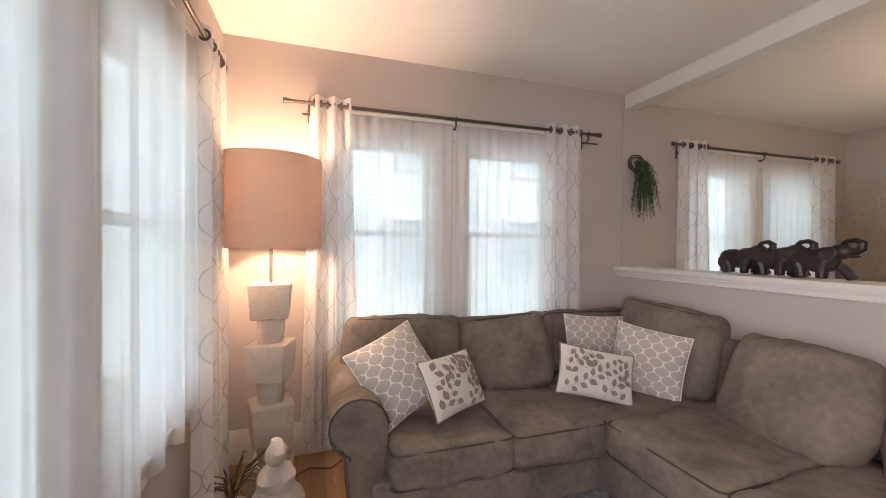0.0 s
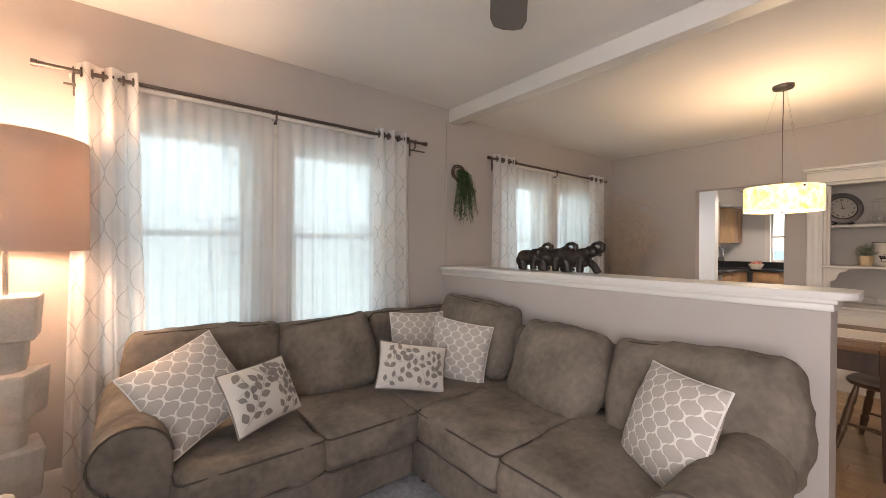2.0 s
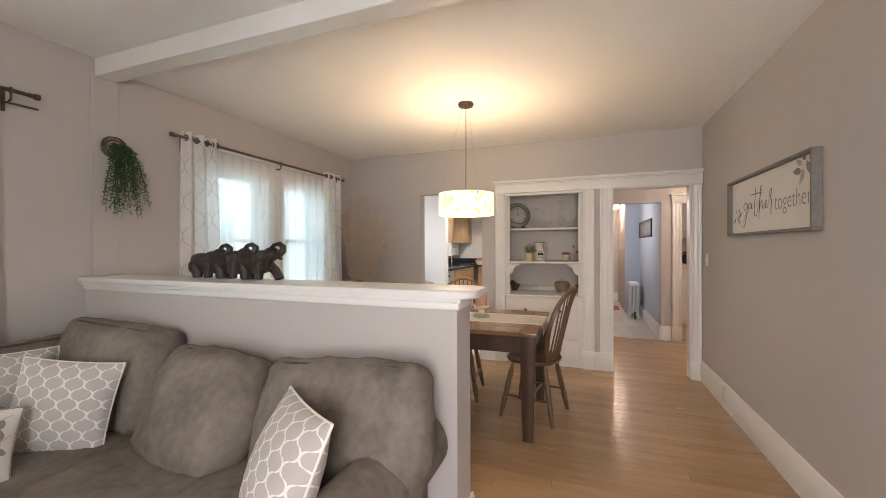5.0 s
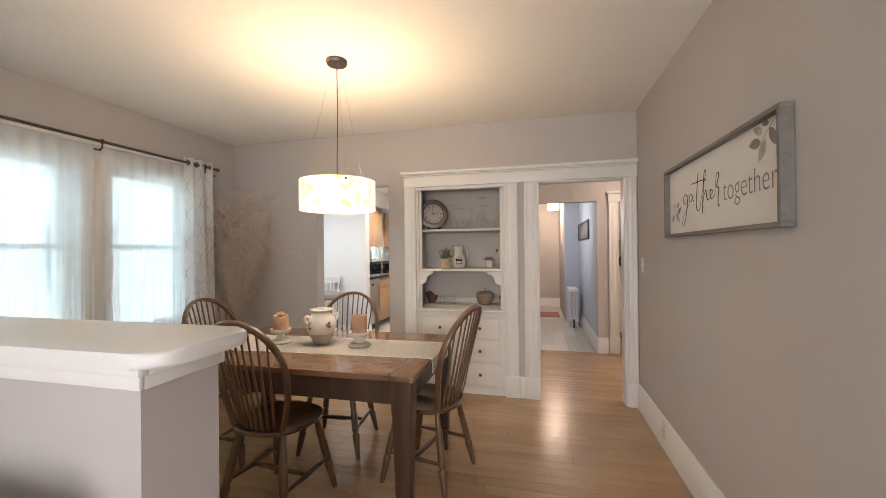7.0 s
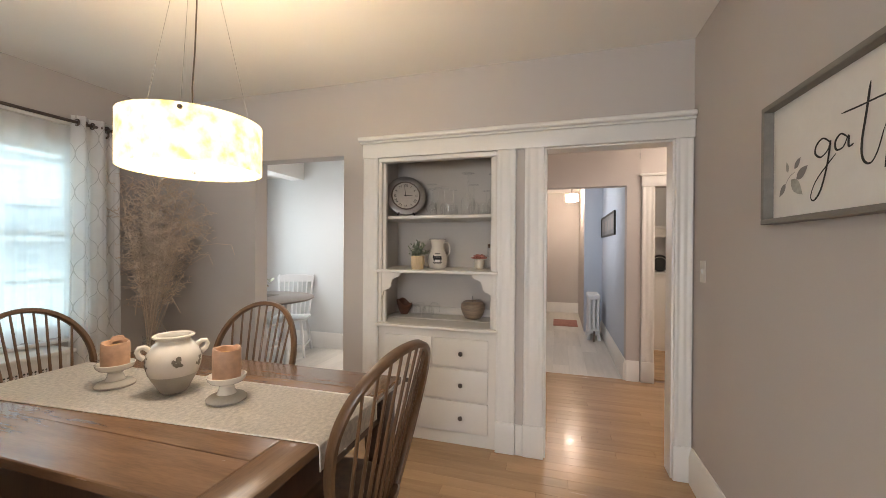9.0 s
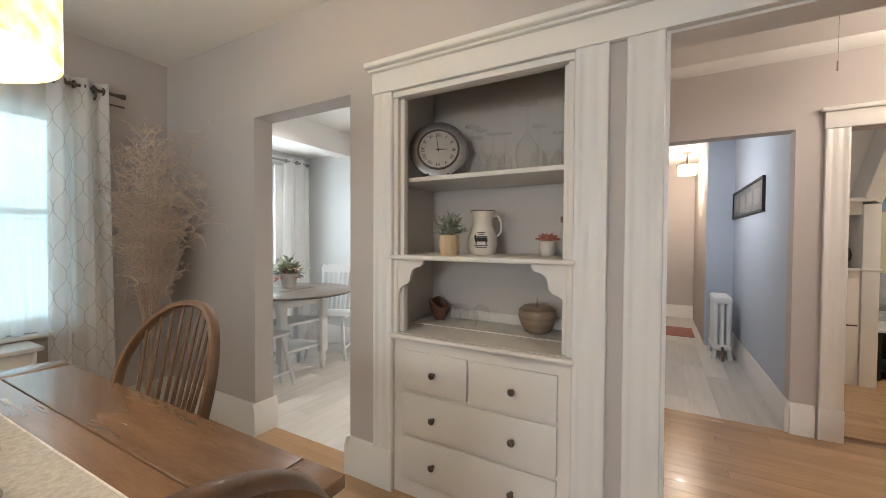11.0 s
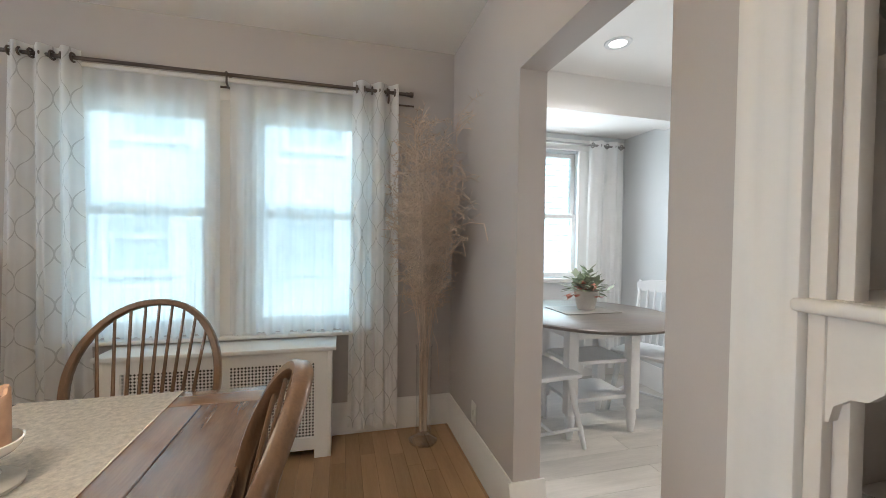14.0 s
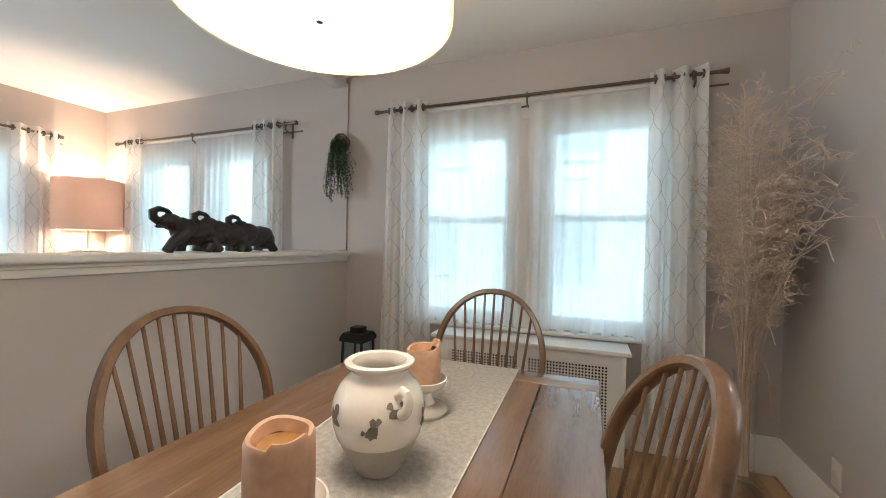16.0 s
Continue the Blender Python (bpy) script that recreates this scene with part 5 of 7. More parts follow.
# runner, draped over the south end
bm = B()
rows = [(TY1 + 0.004, 0.70), (TY1 + 0.003, 0.74), (TY1 - 0.004, 0.7545)] + [(TY1 - 0.05 - k * (TY1 - TY0 - 0.1) / 30, 0.7545) for k in range(31)] + [(TY0 + 0.004, 0.7545), (TY0 - 0.004, 0.748), (TY0 - 0.007, 0.72), (TY0 - 0.008, 0.675)]
g = []
for j, (y, z) in enumerate(rows):
    g.append([bm.verts.new((3.724 - 0.055 * y + (0.353 + 0.041 * y) * i / 10, y, z + (0.0012 * noise.noise(Vector((i * 0.7, y * 9, 0))) if z > 0.752 else 0))) for i in range(11)])
for a, b in zip(g, g[1:]):
    for i in range(10):
        bm.faces.new((a[i], a[i + 1], b[i + 1], b[i]))
bmesh.ops.solidify(bm, geom=bm.faces[:], thickness=-0.0025)
runner = thing("table_runner", (3.9, 0.78, 0.755), "cream woven lace table runner lying along the table", "table runner")
bmesh.ops.translate(bm, verts=bm.verts, vec=(-3.9, -0.78, -0.755))
part("cloth", bm, M_RUNNER, runner)
for k in (0, 10):   # stitched side hems
    bm = B()
    for p, q in zip(rows, rows[1:]):
        x0, x1 = (3.724 - 0.055 * y + (0.353 + 0.041 * y) * k / 10 for y in (p[0], q[0]))
        tube(bm, [(x0 - 3.9, p[0] - 0.78, p[1] - 0.7545), (x1 - 3.9, q[0] - 0.78, q[1] - 0.7545)], 0.0022, 5, False)
    part("hem", bm, M_RUNNER, runner)

# ---- windsor chairs ----


def windsor(at, rz, label):
    ch = thing("dining_chair", at, label, "chair", "chairs round the dining table", rz)
    bm = B()
    n, rows_ = 28, []
    for zz, k in ((0.425, 0.84), (0.437, 0.97), (0.452, 1.0), (0.460, 0.97)):
        ring = []
        for i in range(n):
            a = 2 * math.pi * i / n
            ca, sa = math.cos(a), math.sin(a)
            x = 0.215 * math.copysign(abs(ca) ** 0.8, ca) * (1 + 0.05 * sa)
            y = 0.205 * math.copysign(abs(sa) ** 0.8, sa)
            ring.append(bm.verts.new((x * k, y * k, zz)))
        rows_.append(ring)
    for k, dz in ((0.75, -0.010), (0.45, -0.016), (0.2, -0.016)):
        rows_.append([bm.verts.new((v.co.x / 0.97 * k, v.co.y / 0.97 * k, 0.460 + dz + 0.010 * (1 - abs(v.co.x) / 0.215) * max(0, v.co.y / 0.2))) for v in rows_[3]])
    for a, b in zip(rows_, rows_[1:]):
        for i in range(n):
            bm.faces.new((a[i], a[(i + 1) % n], b[(i + 1) % n], b[i]))
    bm.faces.new(rows_[0][::-1]), bm.faces.new(rows_[-1])
    part("seat", bm, M_CHAIR, ch)
    feet = {}
    for sx in (-1, 1):
        for sy in (-1, 1):
            t, f = Vector((sx * 0.135, sy * 0.125, 0.432)), Vector((sx * 0.205, sy * 0.205, 0.0))
            bm = B()
            prof = [(0, 0.013), (0.08, 0.016), (0.25, 0.021), (0.33, 0.0235), (0.36, 0.016), (0.39, 0.021), (0.62, 0.022), (0.70, 0.017), (0.73, 0.021), (0.88, 0.0165), (1, 0.012)]
            tube(bm, [f.lerp(t, a) for a, _ in prof], [r for _, r in prof], 12)
            part("leg", bm, M_CHAIR, ch)
            feet[sx, sy] = f.lerp(t, 0.40)
    for sx in (-1, 1):
        bm = B()
        a, b = feet[sx, -1], feet[sx, 1]
        tube(bm, [a.lerp(b, t) for t in (0, 0.25, 0.5, 0.75, 1)], [0.008, 0.011, 0.015, 0.011, 0.008], 10)
        part("stretcher", bm, M_CHAIR, ch)
    bm = B()
    a, b = feet[-1, -1].lerp(feet[-1, 1], 0.5), feet[1, -1].lerp(feet[1, 1], 0.5)
    tube(bm, [a.lerp(b, t) for t in (0, 0.25, 0.5, 0.75, 1)], [0.009, 0.012, 0.016, 0.012, 0.009], 10)
    part("stretcher", bm, M_CHAIR, ch)

    def hoop(u):   # u from -1 to 1 along the bow
        a = abs(u)
        if a > 0.55:
            k = (1 - a) / 0.45
            x, z = 0.150 + 0.068 * math.sin(k * math.pi / 2), 0.452 + 0.31 * k
        else:
            th = math.pi / 2 * (a / 0.55)
            x, z = 0.218 * math.sin(th) ** 0.92 if th > 0 else 0.0, 0.762 + 0.25 * math.cos(th)
        y = -0.165 - (z - 0.452) * 0.255 + 0.05 * (x / 0.22) ** 2
        return Vector((math.copysign(x, u), y, z))
    bm = B()
    us = [-1 + 2 * k / 48 for k in range(49)]
    rings = []
    for u in us:   # a steam-bent bar, deeper than it is wide, with rounded edges
        c, t = hoop(u), (hoop(min(1, u + 0.02)) - hoop(max(-1, u - 0.02))).normalized()
        deep = Vector((0, 1, 0.255)).normalized()
        side = t.cross(deep).normalized()
        rings.append([bm.verts.new(c + side * p + deep * q) for p, q in ((0.011, -0.011), (0.011, 0.011), (0.007, 0.016), (-0.007, 0.016), (-0.011, 0.011), (-0.011, -0.011), (-0.007, -0.016), (0.007, -0.016))])
    for a, b in zip(rings, rings[1:]):
        for i in range(8):
            bm.faces.new((a[i], a[(i + 1) % 8], b[(i + 1) % 8], b[i]))
    bmesh.ops.recalc_face_normals(bm, faces=bm.faces)
    part("bow", bm, M_CHAIR, ch)
    for k in range(9):
        f = (k - 4) / 4
        foot = Vector((0.105 * f, -0.175 + 0.03 * f * f, 0.445))
        target = 0.165 * f
        lo, hi = 0.0, 0.62
        for _ in range(24):
            mid = (lo + hi) / 2
            if hoop(mid).x < abs(target):
                lo = mid
            else:
                hi = mid
        top = hoop(math.copysign(lo, f) if f else 0)
        bm = B()
        tube(bm, [foot, foot.lerp(top, 0.35), foot.lerp(top, 0.7), top], [0.0075, 0.0068, 0.0055, 0.0048], 8)
        part("spindle", bm, M_CHAIR, ch)
    return ch


first = windsor((3.52, 0.82, 0), -95, "brown hoop-back windsor chair tucked under the table by the half wall")
for at, rz, lb in (((3.914, 1.43, 0), 180, "brown hoop-back windsor chair at the table's window end"), ((4.174, 0.825, 0), 97, "brown hoop-back windsor chair tucked in on the cupboard side"), ((3.957, 0.108, 0), -12.3, "brown hoop-back windsor chair at the table's open end")):
    c = copy_thing(first, pose(*at, 0, 0, rz))
    c["label"] = lb

# ---- jar and candles on the runner ----
jar = thing("jar", (3.90, 0.792, 0.757), "cream glazed stoneware jar with bare foot, lug handles and chips", "jar")
bm = B()
lathe(bm, [(0, 0.0), (0.052, 0.0), (0.057, 0.006), (0.072, 0.035), (0.090, 0.065), (0.098, 0.082)], 40)
part("bare_foot", bm, M_BARE, jar, "unglazed grey-beige lower half")
bm = B()
lathe(bm, [(0.098, 0.082), (0.1005, 0.084), (0.110, 0.115), (0.113, 0.145), (0.108, 0.172), (0.095, 0.198), (0.080, 0.215), (0.070, 0.224), (0.068, 0.232), (0.074, 0.240), (0.084, 0.246), (0.085, 0.252), (0.078, 0.256), (0.066, 0.253), (0.062, 0.24), (0.062, 0.225), (0.075, 0.20), (0.09, 0.17), (0.09, 0.10), (0.05, 0.02), (0, 0.02)], 40)
part("glazed_body", bm, M_JAR, jar)
for s in (-1, 1):
    bm = B()
    c, d = math.cos(radians(33)), math.sin(radians(33))
    tube(bm, [(s * r * c, -s * r * d, zz) for r, zz in ((0.092, 0.196), (0.112, 0.212), (0.130, 0.210), (0.137, 0.194), (0.130, 0.176), (0.112, 0.162))], [0.013, 0.0115, 0.011, 0.011, 0.012, 0.014], 10)
    part("handle", bm, M_JAR, jar)
rg = random.Random(21)
bm = B()


def jar_r(zz):
    prof = ((0.084, 0.1005), (0.115, 0.110), (0.145, 0.113), (0.172, 0.108), (0.198, 0.095))
    for (a, ra), (b, rb) in zip(prof, prof[1:]):
        if a <= zz <= b:
            return ra + (rb - ra) * (zz - a) / (b - a)
    return 0.095


for cth, cz, k in ((-70, 0.135, 8), (-128, 0.155, 6), (-35, 0.165, 6), (10, 0.14, 5), (160, 0.14, 8), (100, 0.16, 6)):
    for _ in range(k):
        th, zc, sz = radians(cth) + rg.gauss(0, 0.10), cz + rg.gauss(0, 0.012), rg.uniform(0.006, 0.013)
        vs = []
        for q in range(7):
            a = 2 * math.pi * q / 7
            r = sz * rg.uniform(0.5, 1.2)
            zz = min(0.197, max(0.085, zc + r * math.sin(a)))
            tt = th + r * math.cos(a) / 0.11
            R = jar_r(zz) + 0.0012 + 0.0001 * _
            vs.append(bm.verts.new((R * math.cos(tt), R * math.sin(tt), zz)))
        bm.faces.new(vs)
tagged(part("chips", bm, M_CHIP, jar, "brown chips in the glaze", smooth=False), kind="stuff")
jar.scale = (0.82, 0.82, 0.86)


def candle(at, h, seed):
    hd = thing("candle_holder", (*at, 0.757), "white footed ceramic candle holder on a stone foot", "candle holder", "candle holders")
    bm = B()
    lathe(bm, [(0, 0), (0.066, 0), (0.068, 0.008), (0.060, 0.016), (0.045, 0.020), (0.030, 0.026), (0, 0.026)], 32)
    part("foot", bm, M_BARE, hd, "worn beige foot")
    bm = B()
    lathe(bm, [(0, 0.024), (0.034, 0.024), (0.027, 0.038), (0.024, 0.052), (0.030, 0.060), (0.052, 0.066), (0.062, 0.076), (0.066, 0.090), (0.0625, 0.091), (0.056, 0.079), (0.046, 0.074), (0, 0.074)], 32)
    part("dish", bm, M_JAR, hd)
    cd = thing("candle", (*at, 0.832), "apricot pillar candle with a melted uneven rim", "candle", "candles")
    rg2 = random.Random(seed)
    o = rg2.uniform(0, 6)
    bm = B()

    def wob(i, zz):
        a = 2 * math.pi * i / 36
        return (0.005 * math.sin(a + o) + 0.002 * math.sin(3 * a) + (0.010 if math.cos(a - o) > 0.85 else 0)) if zz > h - 0.03 else 0
    lathe(bm, [(0, 0), (0.045, 0), (0.047, 0.004), (0.0475, h * 0.5), (0.047, h - 0.006), (0.044, h), (0.038, h - 0.002), (0.034, h - 0.02)], 36, wob=wob)
    part("wax", bm, M_WAX, cd)
    bm = B()
    lathe(bm, [(0.036, h - 0.016), (0.033, h - 0.035), (0.02, h - 0.045), (0, h - 0.046)], 36)
    part("melt_pool", bm, M_WAXIN, cd)
    bm = B()
    tube(bm, [(0, 0, h - 0.047), (0.002, 0, h - 0.035), (0.005, 0.001, h - 0.026)], 0.0013, 5)
    part("wick", bm, M_INK, cd)


candle((3.875, 1.07), 0.10, 1), candle((3.895, 0.53), 0.112, 2)

# ---- pendant lamp ----
pd = thing("pendant_lamp", (3.858, 0.646, 1.588), "lit amber alabaster drum pendant on thin wires", "pendant lamp")
bm = B()
lathe(bm, [(0.220, 0.0), (0.225, 0.0), (0.225, 0.178), (0.220, 0.178), (0.220, 0.0)], 64)
part("drum", bm, M_SHADE, pd, "mottled amber alabaster drum")
bm = B()
lathe(bm, [(0, 0.006), (0.218, 0.006), (0.218, 0.012), (0, 0.012)], 48)
dif = part("diffuser", bm, M_DIFF, pd, "glowing white diffuser")
dif.visible_shadow = False
bm = B()
tube(bm, [(0, 0, 0.92), (0.001, 0, 0.75), (0.012, 0.004, 0.62), (0.004, 0.002, 0.45), (-0.008, 0, 0.3), (-0.004, 0, 0.16)], 0.003, 6)
part("flex", bm, M_BRONZE, pd)
for k in range(3):
    a = radians(100 + 120 * k)
    bm = B()
    tube(bm, [(0.03 * math.cos(a), 0.03 * math.sin(a), 0.90), (0.218 * math.cos(a), 0.218 * math.sin(a), 0.16)], 0.0007, 4)
    part("wire", bm, M_ZINC, pd)
    bm = B()
    ball(bm, (0.227 * math.cos(a), 0.227 * math.sin(a), 0.162), 0.008, 10)
    part("stud", bm, M_BRONZE, pd)
bm = B()
lathe(bm, [(0, -0.012), (0.006, -0.010), (0.008, 0.0), (0.006, 0.006), (0, 0.006)], 12)
part("bottom_knob", bm, M_ZINC, pd)
bm = B()
lathe(bm, [(0, 0.895), (0.058, 0.895), (0.064, 0.905), (0.064, 0.92), (0, 0.92)], 28)
part("canopy", bm, M_BRONZE, pd)

# ---- radiator cover ----
rc = thing("radiator_cover", (3.93, 2.55, 0), "white radiator cover with pierced grille below the window", "radiator cover")
bm = B()
box(bm, -0.585, 0.585, -0.14, 0.125, 0.615, 0.64, 0.006)
part("top", bm, M_TRIM, rc)
for s in (-1, 1):
    bm = B()
    box(bm, s * 0.55 - 0.012, s * 0.55 + 0.012, -0.118, 0.12, 0, 0.615, 0.003)
    part("side", bm, M_TRIM, rc)
bm = B()
for x0, x1, z0, z1 in ((-0.538, -0.47, 0.0, 0.615), (0.47, 0.538, 0.0, 0.615), (-0.03, 0.03, 0.12, 0.545), (-0.47, 0.47, 0.545, 0.615), (-0.47, 0.47, 0.05, 0.12)):
    box(bm, x0, x1, -0.118, -0.10, z0, z1)
part("front_frame", bm, M_TRIM, rc, smooth=False)
# black sheet added for the shade seen through the grille
bm = B()
box(bm, -0.47, 0.47, -0.06, -0.055, 0.02, 0.6)
part("dark_back", bm, M_INK, rc, smooth=False)
for gx0, gx1 in ((-0.47, -0.03), (0.03, 0.47)):
    bm = B()
    p, nz = 0.0175, 24
    nx = round((gx1 - gx0) / p)
    px = (gx1 - gx0) / nx
    for i in range(nx):
        for j in range(nz):
            cx, cz = gx0 + (i + 0.5) * px, 0.12 + (j + 0.5) * 0.0177
            ring = [bm.verts.new((cx + px / 2 * a, -0.108, cz + 0.00885 * b)) for a, b in ((-1, -1), (0, -1), (1, -1), (1, 0), (1, 1), (0, 1), (-1, 1), (-1, 0))]
            inn = [bm.verts.new((cx + px * 0.40 * a, -0.108, cz + 0.0074 * b)) for a, b in ((-0.52, -0.52), (0, -0.95), (0.52, -0.52), (0.95, 0), (0.52, 0.52), (0, 0.95), (-0.52, 0.52), (-0.95, 0))]
            for q in range(8):
                bm.faces.new((ring[q], ring[(q + 1) % 8], inn[(q + 1) % 8], inn[q]))
    bmesh.ops.remove_doubles(bm, verts=bm.verts[:], dist=1e-5)
    part("grille", bm, M_TRIM, rc, "pierced white metal grille", smooth=False)

# ---- glass vase of dried grasses ----
vs_ = thing("vase", (5.04, 2.475, 0), "tall clear glass cylinder vase standing in the corner", "vase")
bm = B()
lathe(bm, [(0, 0), (0.085, 0), (0.088, 0.012), (0.06, 0.03), (0.048, 0.05), (0.046, 0.12), (0.050, 0.585), (0.055, 0.60), (0.051, 0.60), (0.046, 0.57), (0.042, 0.12), (0.042, 0.055), (0, 0.05)], 32)
part("glass", bm, M_GLASS, vs_)
rg = random.Random(8)
bm = B()
for k in range(52):
    a = rg.uniform(0, 6.28)
    stout = k < 26
    top = rg.uniform(1.30, 2.0)
    sp = rg.uniform(0.06, 0.46) * (top / 1.7)
    bx, by = rg.uniform(-0.022, 0.022), rg.uniform(-0.022, 0.022)
    ex, ey = sp * math.cos(a) - 0.05, 1.25 * sp * math.sin(a) - 0.12
    ex, ey = max(min(ex, 0.26 - 0.8 * ex), -0.34 - 0.8 * ex), min(ey, 0.22 - 0.8 * ey)
    ph, kink = rg.uniform(0, 6), rg.uniform(0.004, 0.02)
    pts = []
    for q in range(11):
        t = q / 10
        z = 0.07 + (top - 0.07) * t
        s = max(0.0, (z - 0.5) / (top - 0.5)) ** 1.25
        w = kink * min(1.0, max(0.0, (z - 0.45) / 0.4))
        pts.append((bx + ex * s + w * math.sin(5 * t + ph), by + ey * s + w * math.cos(4 * t + ph), z))
    r0 = 0.0044 if stout else 0.0026
    tube(bm, pts, [r0 * (1 - 0.72 * q / 10) for q in range(11)], 5, False)
    for q in range(30):   # feathery side stems
        t = rg.uniform(0.58, 1.0)
        i = min(9, int(t * 10))
        c = Vector(pts[i]).lerp(Vector(pts[i + 1]), t * 10 - i)
        b, l = rg.uniform(0, 6.28), rg.uniform(0.06, 0.20)
        tip = c + Vector((l * 0.8 * math.cos(b), l * 0.8 * math.sin(b), l * rg.uniform(-0.1, 0.7)))
        tip.x, tip.y = max(min(tip.x, 0.40 - tip.x), -0.56 - tip.x), min(tip.y, 0.37 - tip.y)
        mid = c.lerp(tip, 0.5) + Vector((0, 0, 0.018))
        tube(bm, [c, mid, tip], [0.0018, 0.0015, 0.0010], 3, False)
        for _ in range(5):
            e = mid.lerp(tip, rg.uniform(-0.5, 1))
            tube(bm, [e, e + Vector((rg.uniform(-0.03, 0.03), rg.uniform(-0.03, 0.02), rg.uniform(-0.02, 0.03)))], [0.0019, 0.0008], 3, False)
for pts in (((0, 0, 0.7), (0.0, -0.08, 1.05), (0.03, -0.22, 1.24), (0.06, -0.40, 1.315), (0.10, -0.56, 1.335), (0.13, -0.67, 1.325), (0.14, -0.69, 1.25)), ((0, 0, 0.6), (0.02, -0.14, 0.90), (0.05, -0.34, 1.17), (0.08, -0.50, 1.25), (0.09, -0.53, 1.17)), ((0, 0, 0.55), (-0.02, -0.10, 0.80), (0.0, -0.22, 0.92), (0.01, -0.30, 0.80)), ((0, 0, 0.55), (-0.1, -0.05, 0.95), (-0.14, -0.07, 0.98), (-0.17, -0.08, 0.80)), ((0, 0, 0.5), (0.03, -0.06, 0.72), (0.06, -0.10, 0.62), (0.07, -0.11, 0.42))):
    tube(bm, pts, 0.0022, 5, False)
solid("dried_grass", bm, M_GRASS, "tall bunch of feathery dried tan grasses in a glass vase", "dried grass", "stuff", False, (5.04, 2.475, 0.0))

# ---- lantern ----
ln_t = thing("lantern", (2.78, 2.44, 0), "black metal floor lantern with glass sides beside the half wall", "lantern")
ln_t.scale = (0.84, 0.84, 1.0)
bm = B()
box(bm, -0.12, 0.12, -0.12, 0.12, 0, 0.03, 0.004)
part("base", bm, M_IRON, ln_t)
for sx in (-1, 1):
    for sy in (-1, 1):
        bm = B()
        tube(bm, [(sx * 0.105, sy * 0.105, 0.03), (sx * 0.088, sy * 0.088, 0.53)], 0.011, 4)
        part("post", bm, M_IRON, ln_t)
bm = B()
for s in (-1, 1):
    for v in ([(-0.10, s * 0.10, 0.035), (0.10, s * 0.10, 0.035), (0.08, s * 0.08, 0.525), (-0.08, s * 0.08, 0.525)], [(s * 0.10, -0.10, 0.035), (s * 0.10, 0.10, 0.035), (s * 0.08, 0.08, 0.525), (s * 0.08, -0.08, 0.525)]):
        bm.faces.new([bm.verts.new(p) for p in v])
bmesh.ops.solidify(bm, geom=bm.faces[:], thickness=0.002)
part("glass", bm, M_PANE, ln_t, smooth=False)
bm = B()
prism(bm, [(-0.11, 0.53), (0.11, 0.53), (0.11, 0.555), (0.092, 0.585), (-0.092, 0.585), (-0.11, 0.555)], -0.11, 0.11, "y")
for v in bm.verts:
    if v.co.z > 0.58:
        v.co.y *= 0.84
part("roof", bm, M_IRON, ln_t, smooth=False)
bm = B()
box(bm, -0.05, 0.05, -0.05, 0.05, 0.584, 0.625, 0.006)
part("chimney", bm, M_IRON, ln_t)

# ---- sign on the south wall ----
sg = thing("wall_sign", (3.81, YS, 1.615), "white framed sign with gather together lettering and grey leaf sprigs", "sign")
sg.matrix_world = pose(3.81, YS, 1.610, 0, 0, 180)   # own x runs to the reader's right, own -y faces the room
W, Hh, Dp = 0.600, 0.205, 0.045
bm = B()
box(bm, -W, W, -Dp, -0.001, Hh - 0.018, Hh, 0.002, 1)
box(bm, -W, W, -Dp, -0.001, -Hh, -Hh + 0.018, 0.002, 1)
for s in (-1, 1):
    x0, x1 = sorted((s * W, s * (W - 0.018)))
    box(bm, x0, x1, -Dp, -0.001, -Hh + 0.018, Hh - 0.018, 0.002, 1)
part("frame", bm, M_FRAME, sg)
bm = B()
box(bm, -W + 0.018, W - 0.018, -0.014, -0.002, -Hh + 0.018, Hh - 0.018)
part("board", bm, M_BOARD, sg, smooth=False)


def fitted(text, x0, x1, z0, z1, shear, thin, material):
    """Lettering squeezed into a rectangle of the board."""
    ob = lettering("lettering", text, 0.2, material, sg, Matrix.Identity(4), shear, 0.0008, offset=thin)
    co = np.array([v.co[:] for v in ob.data.vertices])
    lo, hi = co.min(0), co.max(0)
    sx, sz = (x1 - x0) / (hi[0] - lo[0]), (z1 - z0) / (hi[1] - lo[1])
    for v in ob.data.vertices:
        v.co = (x0 + (v.co.x - lo[0]) * sx, -0.0150 - v.co.z * 0.3, z0 + (v.co.y - lo[1]) * sz)


def brushed(rows, thick):
    """One brush stroke: a smooth ribbon through a few points of the board, thinner where it turns upward."""
    n, pts = len(rows), []
    for i in range(n - 1):
        p0, p1, p2, p3 = (Vector(rows[max(0, min(n - 1, i + k))]) for k in (-1, 0, 1, 2))
        for q in range(6):
            t = q / 6
            pts.append(0.5 * (2 * p1 + (p2 - p0) * t + (2 * p0 - 5 * p1 + 4 * p2 - p3) * t * t + (3 * p1 - p0 - 3 * p2 + p3) * t ** 3))
    pts.append(Vector(rows[-1]))
    bm = B()
    edge = []
    for i, p in enumerate(pts):
        d = (pts[min(i + 1, len(pts) - 1)] - pts[max(i - 1, 0)]).normalized()
        w = thick * (0.55 + 0.45 * max(0.0, -d.y)) * min(1.0, 0.4 + 0.3 * i, 0.4 + 0.3 * (len(pts) - 1 - i))
        edge.append([bm.verts.new((p.x - d.y * w * k, -0.0150 - 0.00001 * i, p.y + d.x * w * k)) for k in (-1, 1)])
    for e, f in zip(edge, edge[1:]):
        bm.faces.new((e[0], e[1], f[1], f[0]))
    return bm


